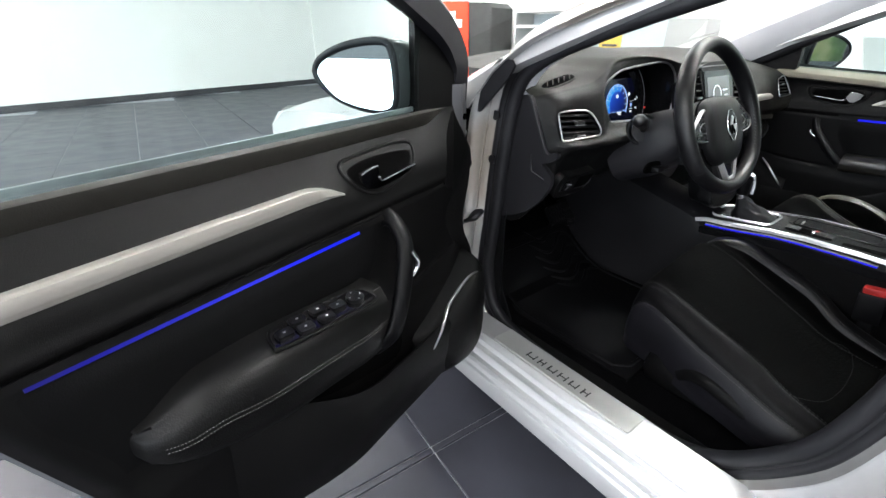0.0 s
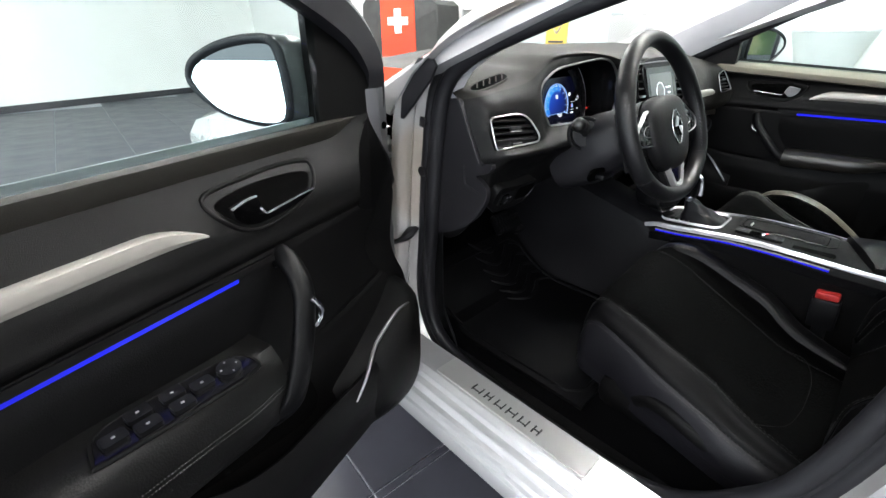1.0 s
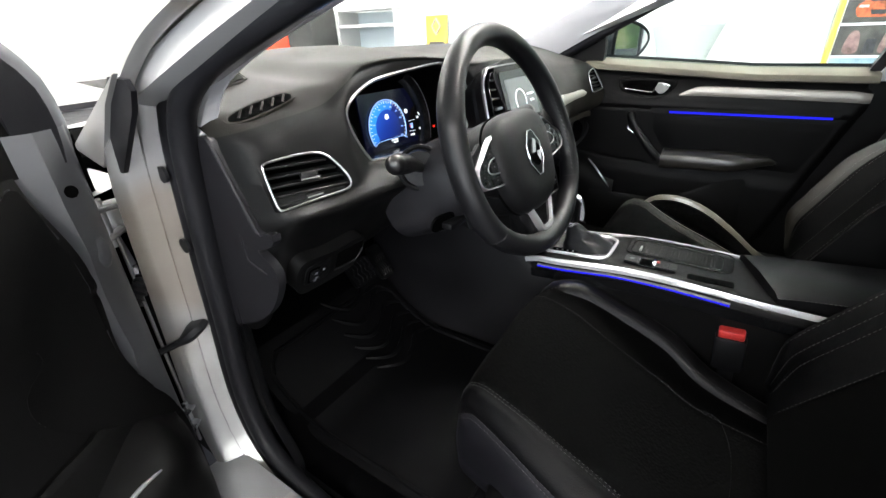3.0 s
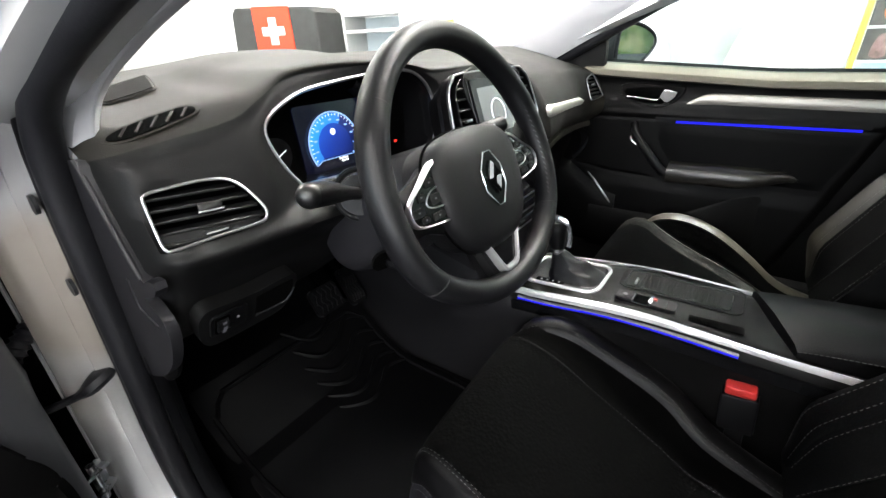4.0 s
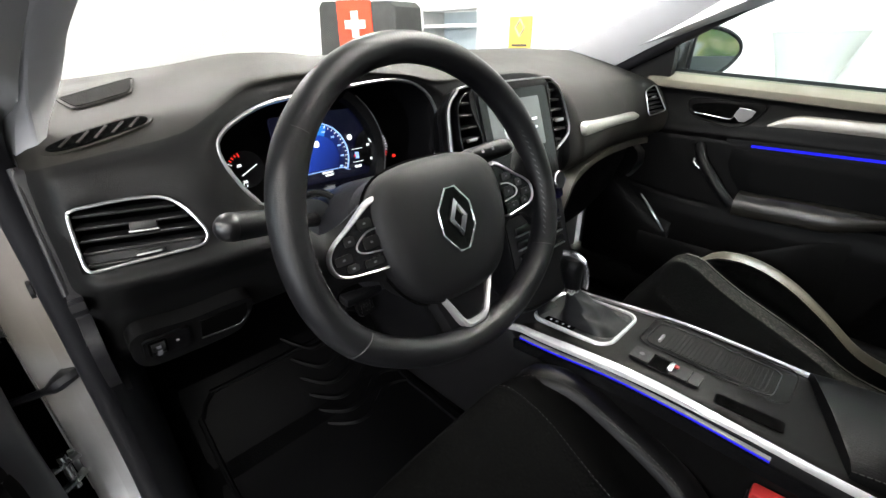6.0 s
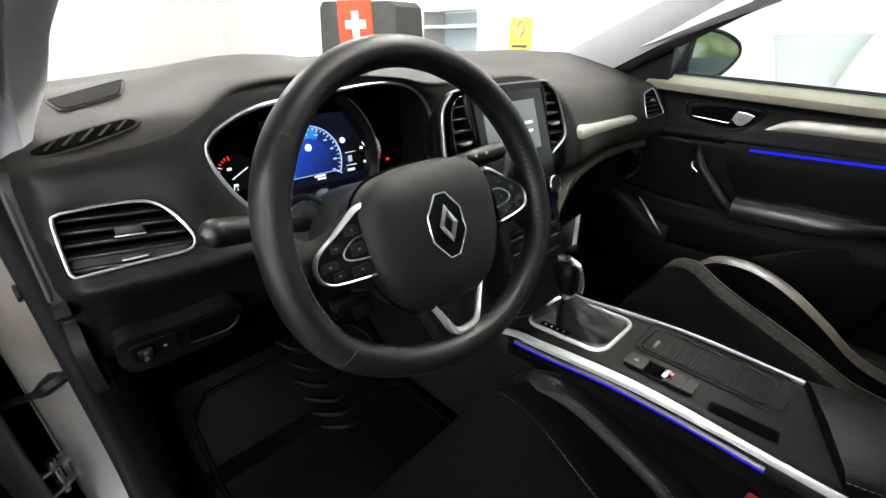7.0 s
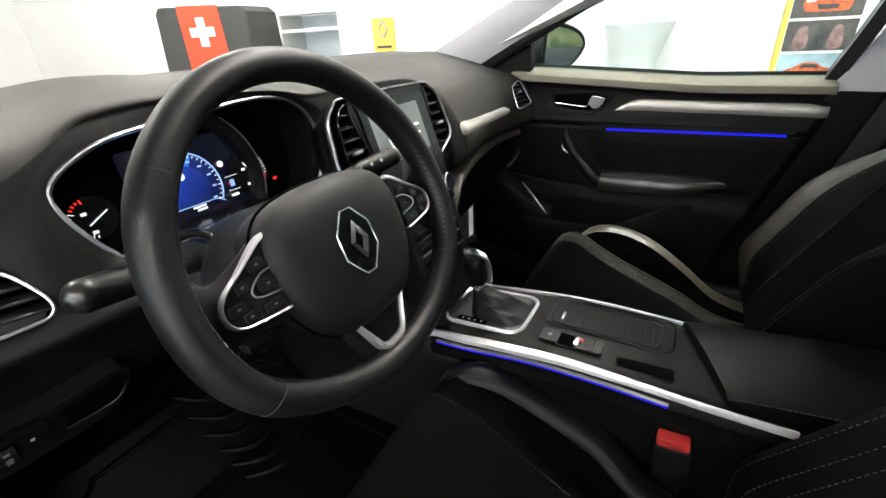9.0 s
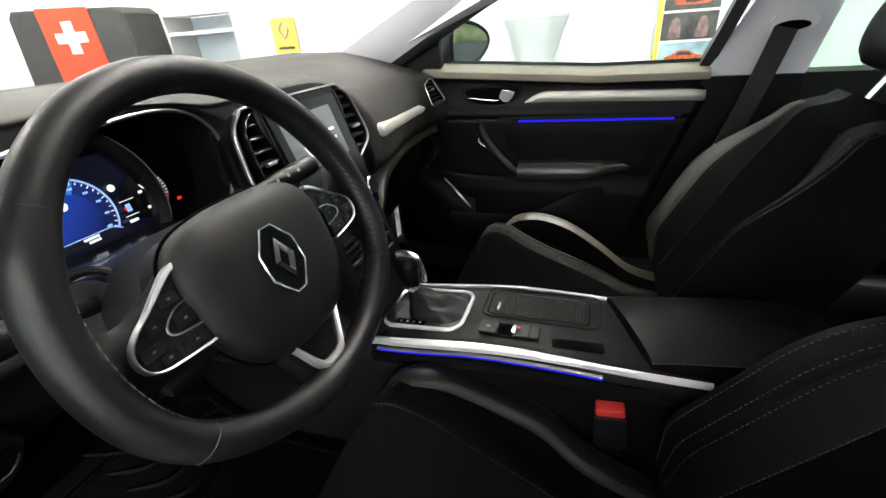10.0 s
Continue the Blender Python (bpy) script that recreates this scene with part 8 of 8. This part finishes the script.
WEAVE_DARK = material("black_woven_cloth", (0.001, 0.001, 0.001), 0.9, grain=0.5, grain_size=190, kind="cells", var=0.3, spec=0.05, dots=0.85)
PIPING = material("pale_piping", (0.09, 0.085, 0.07), 0.5)
D = -0.365
driver_stations = [
    (0.062, [(-0.49, 0.33), (-0.487, 0.36), (-0.482, 0.39), (-0.476, 0.405), (-0.468, 0.42), (-0.42, 0.43), (-0.36, 0.435), (-0.3, 0.44), (-0.255, 0.445), (-0.22, 0.435), (-0.19, 0.42), (-0.172, 0.39), (-0.172, 0.33)]),
    (0.043, [(-0.514, 0.33), (-0.512, 0.39), (-0.506, 0.432), (-0.496, 0.455), (-0.485, 0.478), (-0.43, 0.49), (-0.36, 0.496), (-0.29, 0.503), (-0.248, 0.506), (-0.205, 0.49), (-0.175, 0.47), (-0.15, 0.44), (-0.15, 0.33)]),
    (0.015, [(-0.525, 0.33), (-0.523, 0.4), (-0.512, 0.452), (-0.5, 0.478), (-0.489, 0.502), (-0.43, 0.513), (-0.36, 0.519), (-0.29, 0.526), (-0.237, 0.53), (-0.205, 0.522), (-0.17, 0.518), (-0.135, 0.48), (-0.13, 0.33)]),
    (-0.05, [(-0.54, 0.33), (-0.54, 0.4), (-0.53, 0.445), (-0.512, 0.468), (-0.494, 0.489), (-0.43, 0.497), (-0.36, 0.5), (-0.29, 0.505), (-0.229, 0.511), (-0.19, 0.505), (-0.146, 0.524), (-0.118, 0.49), (-0.113, 0.33)]),
    (-0.13, [(-0.566, 0.33), (-0.566, 0.385), (-0.554, 0.43), (-0.53, 0.452), (-0.505, 0.468), (-0.43, 0.466), (-0.36, 0.466), (-0.29, 0.468), (-0.234, 0.473), (-0.185, 0.468), (-0.136, 0.493), (-0.11, 0.462), (-0.107, 0.33)]),
    (-0.22, [(-0.59, 0.33), (-0.59, 0.375), (-0.577, 0.415), (-0.549, 0.433), (-0.52, 0.445), (-0.44, 0.428), (-0.36, 0.424), (-0.3, 0.424), (-0.238, 0.43), (-0.19, 0.425), (-0.138, 0.458), (-0.112, 0.43), (-0.11, 0.33)]),
    (-0.3, [(-0.606, 0.33), (-0.606, 0.365), (-0.595, 0.4), (-0.575, 0.412), (-0.55, 0.424), (-0.45, 0.402), (-0.36, 0.396), (-0.3, 0.396), (-0.248, 0.398), (-0.2, 0.39), (-0.158, 0.412), (-0.13, 0.39), (-0.128, 0.33)]),
    (-0.45, [(-0.61, 0.33), (-0.61, 0.35), (-0.6, 0.37), (-0.585, 0.378), (-0.565, 0.384), (-0.45, 0.378), (-0.36, 0.374), (-0.3, 0.374), (-0.25, 0.374), (-0.21, 0.37), (-0.18, 0.37), (-0.16, 0.36), (-0.158, 0.33)])]
seat("driver_seat", driver_stations, (4, 8), 10, D, -0.385, "black suede and leather driver's seat with pale seams", False)
passenger_stations = []
for y, zs, zr in ((0.034, 0.42, 0.36), (0.016, 0.49, 0.41), (-0.012, 0.533, 0.465), (-0.056, 0.538, 0.524), (-0.1, 0.513, 0.543), (-0.16, 0.483, 0.541), (-0.23, 0.455, 0.514), (-0.307, 0.422, 0.461), (-0.38, 0.385, 0.405), (-0.47, 0.37, 0.38)):
    zv = 0.55 * zs + 0.45 * zr
    passenger_stations.append((y, [(0.532, 0.34), (0.53, zr - 0.06), (0.511, zr - 0.018), (0.487, zr), (0.46, zr - 0.007), (0.428, zv - 0.004), (0.41, zs), (0.345, zs + 0.008), (0.25, zs + 0.008), (0.165, zs + 0.005), (0.09, 0.5 * (zs + zr)), (0.066, zs - 0.04), (0.064, 0.34)]))
seat("passenger_seat", passenger_stations, (4, 8), 3, 0.285, -0.43, "black suede and leather passenger seat with pale seams", True)


def seat_belt():
    root = thing("seat_belt", (0.62, -0.62, 0.3), "black seat belt hanging on the centre pillar", "seat belt")
    p = spline([V(0.606, -0.638, 0.972), V(0.606, -0.615, 0.87), V(0.606, -0.585, 0.76), V(0.607, -0.562, 0.66), V(0.615, -0.55, 0.45), V(0.62, -0.55, 0.34)], 24)
    part("webbing", sweep(p, [(-0.002, -0.023), (0.002, -0.023), (0.002, 0.023), (-0.002, 0.023)], (0, 1, 0)), WEBBING, root, "black belt webbing")
    gmx = frame_matrix((0.628, -0.652, 0.975), (0, -1, 0.12), (0.1, 0.0, 1))
    guide = part("belt_guide", slab(smooth_outline([(-0.045, -0.006), (-0.04, 0.016), (-0.01, 0.03), (0.03, 0.026), (0.045, 0.008), (0.038, -0.012), (0.0, -0.02), (-0.035, -0.018)], 40), 0.022, gmx @ Matrix.Translation((0, 0, -0.004)), 0.008, 3), PILLAR, root, "light grey belt guide")
    # Slot drawn as a plate, its inner shade put into the colour.
    part("guide_slot", slab(smooth_outline([(-0.036, -0.004), (-0.028, 0.006), (0.0, 0.008), (0.024, 0.002), (0.03, -0.008), (0.0, -0.014), (-0.03, -0.013)], 30), 0.004, gmx @ Matrix.Translation((0, 0, 0.0165))), VOID, guide, "dark slot", False)
    part("tongue", box((0.008, 0.05, 0.03), (0.604, -0.572, 0.70), 0.003), SATIN_CHROME, root, "metal belt tongue")


seat_belt()


def buckle(x, y, z, lean, label):
    root = thing("seat_belt_buckle", (x, y, 0.4), label, "buckle")
    m = Matrix.Translation((x, y, z)) @ pose(0, 0, 0, -6, lean, 90)
    part("stalk", box((0.026, 0.012, 0.1), (0, 0, 0), 0.003, m @ Matrix.Translation((0, 0, -0.11))), HARD, root)
    part("case", box((0.05, 0.026, 0.076), (0, 0, 0), 0.005, m @ Matrix.Translation((0, 0, -0.044))), HARD, root, "black buckle case")
    part("release_button", box((0.042, 0.02, 0.018), (0, 0, 0), 0.004, m @ Matrix.Translation((0, 0, 0.0005))), RED, root, "red release button")


buckle(-0.138, -0.316, 0.505, 6, "black seat belt buckle with a red button")

# ---- floor mat, pedals ----
mat_ = thing("floor_mat", (-0.42, 0.2, 0.275), "black rubber floor mat with raised ribs", "floor mat")


def toe_z(y):
    return 0.288 + 0.0675 * (max(y - 0.3, 0) / 0.16) ** 2


ms = []
for i in range(25):
    y = -0.02 + 0.54 * i / 24
    z = toe_z(y)
    ms.append([V(-0.6, y, z - 0.012), V(-0.6, y, z - 0.002), V(-0.595, y, z), V(-0.17, y, z), V(-0.165, y, z - 0.002), V(-0.165, y, z - 0.012)])
part("mat_sheet", loft(ms), MAT_RUBBER, mat_, "black mat")
for i in range(6):
    y0 = 0.335 + 0.034 * i
    zig = [V(-0.385 + 0.052 * k, y0 + (0.02, -0.014, -0.006, 0.02, 0.002)[k], 0) for k in range(5)]
    part("rib", tube([V(q.x, q.y, toe_z(q.y) + 0.001) for q in spline(zig, 30)], lambda f: 0.0075 * (0.3 + 0.7 * math.sin(math.pi * f) ** 0.5), 6, (0, 0, 1)), MAT_RUBBER, mat_)
bo_ = [V(-0.382 + a, 0.25 + b, 0) for a, b in round_outline(0.4, 0.5, 0.05, 6)]
part("mat_border", tube([V(q.x, q.y, toe_z(q.y) + 0.001) for q in spline(bo_, 90, True)], 0.005, 6, (0, 0, 1), True), MAT_RUBBER, mat_)


def pedal(x, y, z, w, h):
    root = thing("pedal", (x, y, z), "ribbed black foot pedal", "pedal", "foot pedals")
    m = Matrix.Translation((x, y, z)) @ pose(0, 0, 0, 55)
    part("pad", slab(round_outline(w, h, 0.012, 4), 0.012, m, 0.003), HARD, root, "ribbed rubber pad")
    for i in range(5):
        x_ = -w * 0.36 + w * 0.18 * i
        part("rib", tube(spline([m @ V(x_, -h * 0.4, 0.0125), m @ V(x_ + 0.005, -h * 0.2, 0.0125), m @ V(x_ - 0.002, 0, 0.0125), m @ V(x_ + 0.005, h * 0.2, 0.0125), m @ V(x_, h * 0.4, 0.0125)], 14), 0.0022, 5), HARD, root)
    part("arm", tube(spline([m @ V(0, h * 0.2, 0), m @ V(0, h, -0.02), V(x, y + 0.2, z + 0.22)], 8), 0.008, 8), VOID, root)


pedal(-0.285, 0.48, 0.475, 0.075, 0.065)
pedal(-0.185, 0.51, 0.45, 0.045, 0.1)

# ---- floor tiles: one piece each ----
floor_ob = bpy.data.objects["floor"]
TILE = 0.596
tile_mesh = mesh_of(box((TILE, TILE, 0.01), (0, 0, 0), 0.0015, seg=1), "tile", SLATE, False)
TURN = Matrix.Rotation(radians(-4.5), 4, "Z")
for i in range(-9, 9):
    for j in range(-13, 17):
        q = V(-0.949, 0.306, 0) + TURN @ V((i + 0.5) * 0.6, (j + 0.5) * 0.6 - (0.0225 if j < 0 else 0), 0)
        if -6.95 < q.x < 4.4 - 0.1 * (q.y + 6) and -5.95 < q.y < 9.1 + 0.283 * q.x:
            t = new("tile", tile_mesh)
            t.parent = floor_ob
            t.matrix_local = Matrix.Translation((q.x, q.y, -0.0055)) @ TURN
strip_mesh = mesh_of(box((TILE, 0.0185, 0.01), (0, 0, 0), 0.0015, seg=1), "tile_strip", SLATE, False)
for i in range(-9, 9):
    q = V(-0.949, 0.306, 0) + TURN @ V((i + 0.5) * 0.6, -0.01125, 0)
    if -6.9 < q.x < 3.7:
        t = new("tile_strip", strip_mesh)
        t.parent = floor_ob
        t.matrix_local = Matrix.Translation((q.x, q.y, -0.0055)) @ TURN
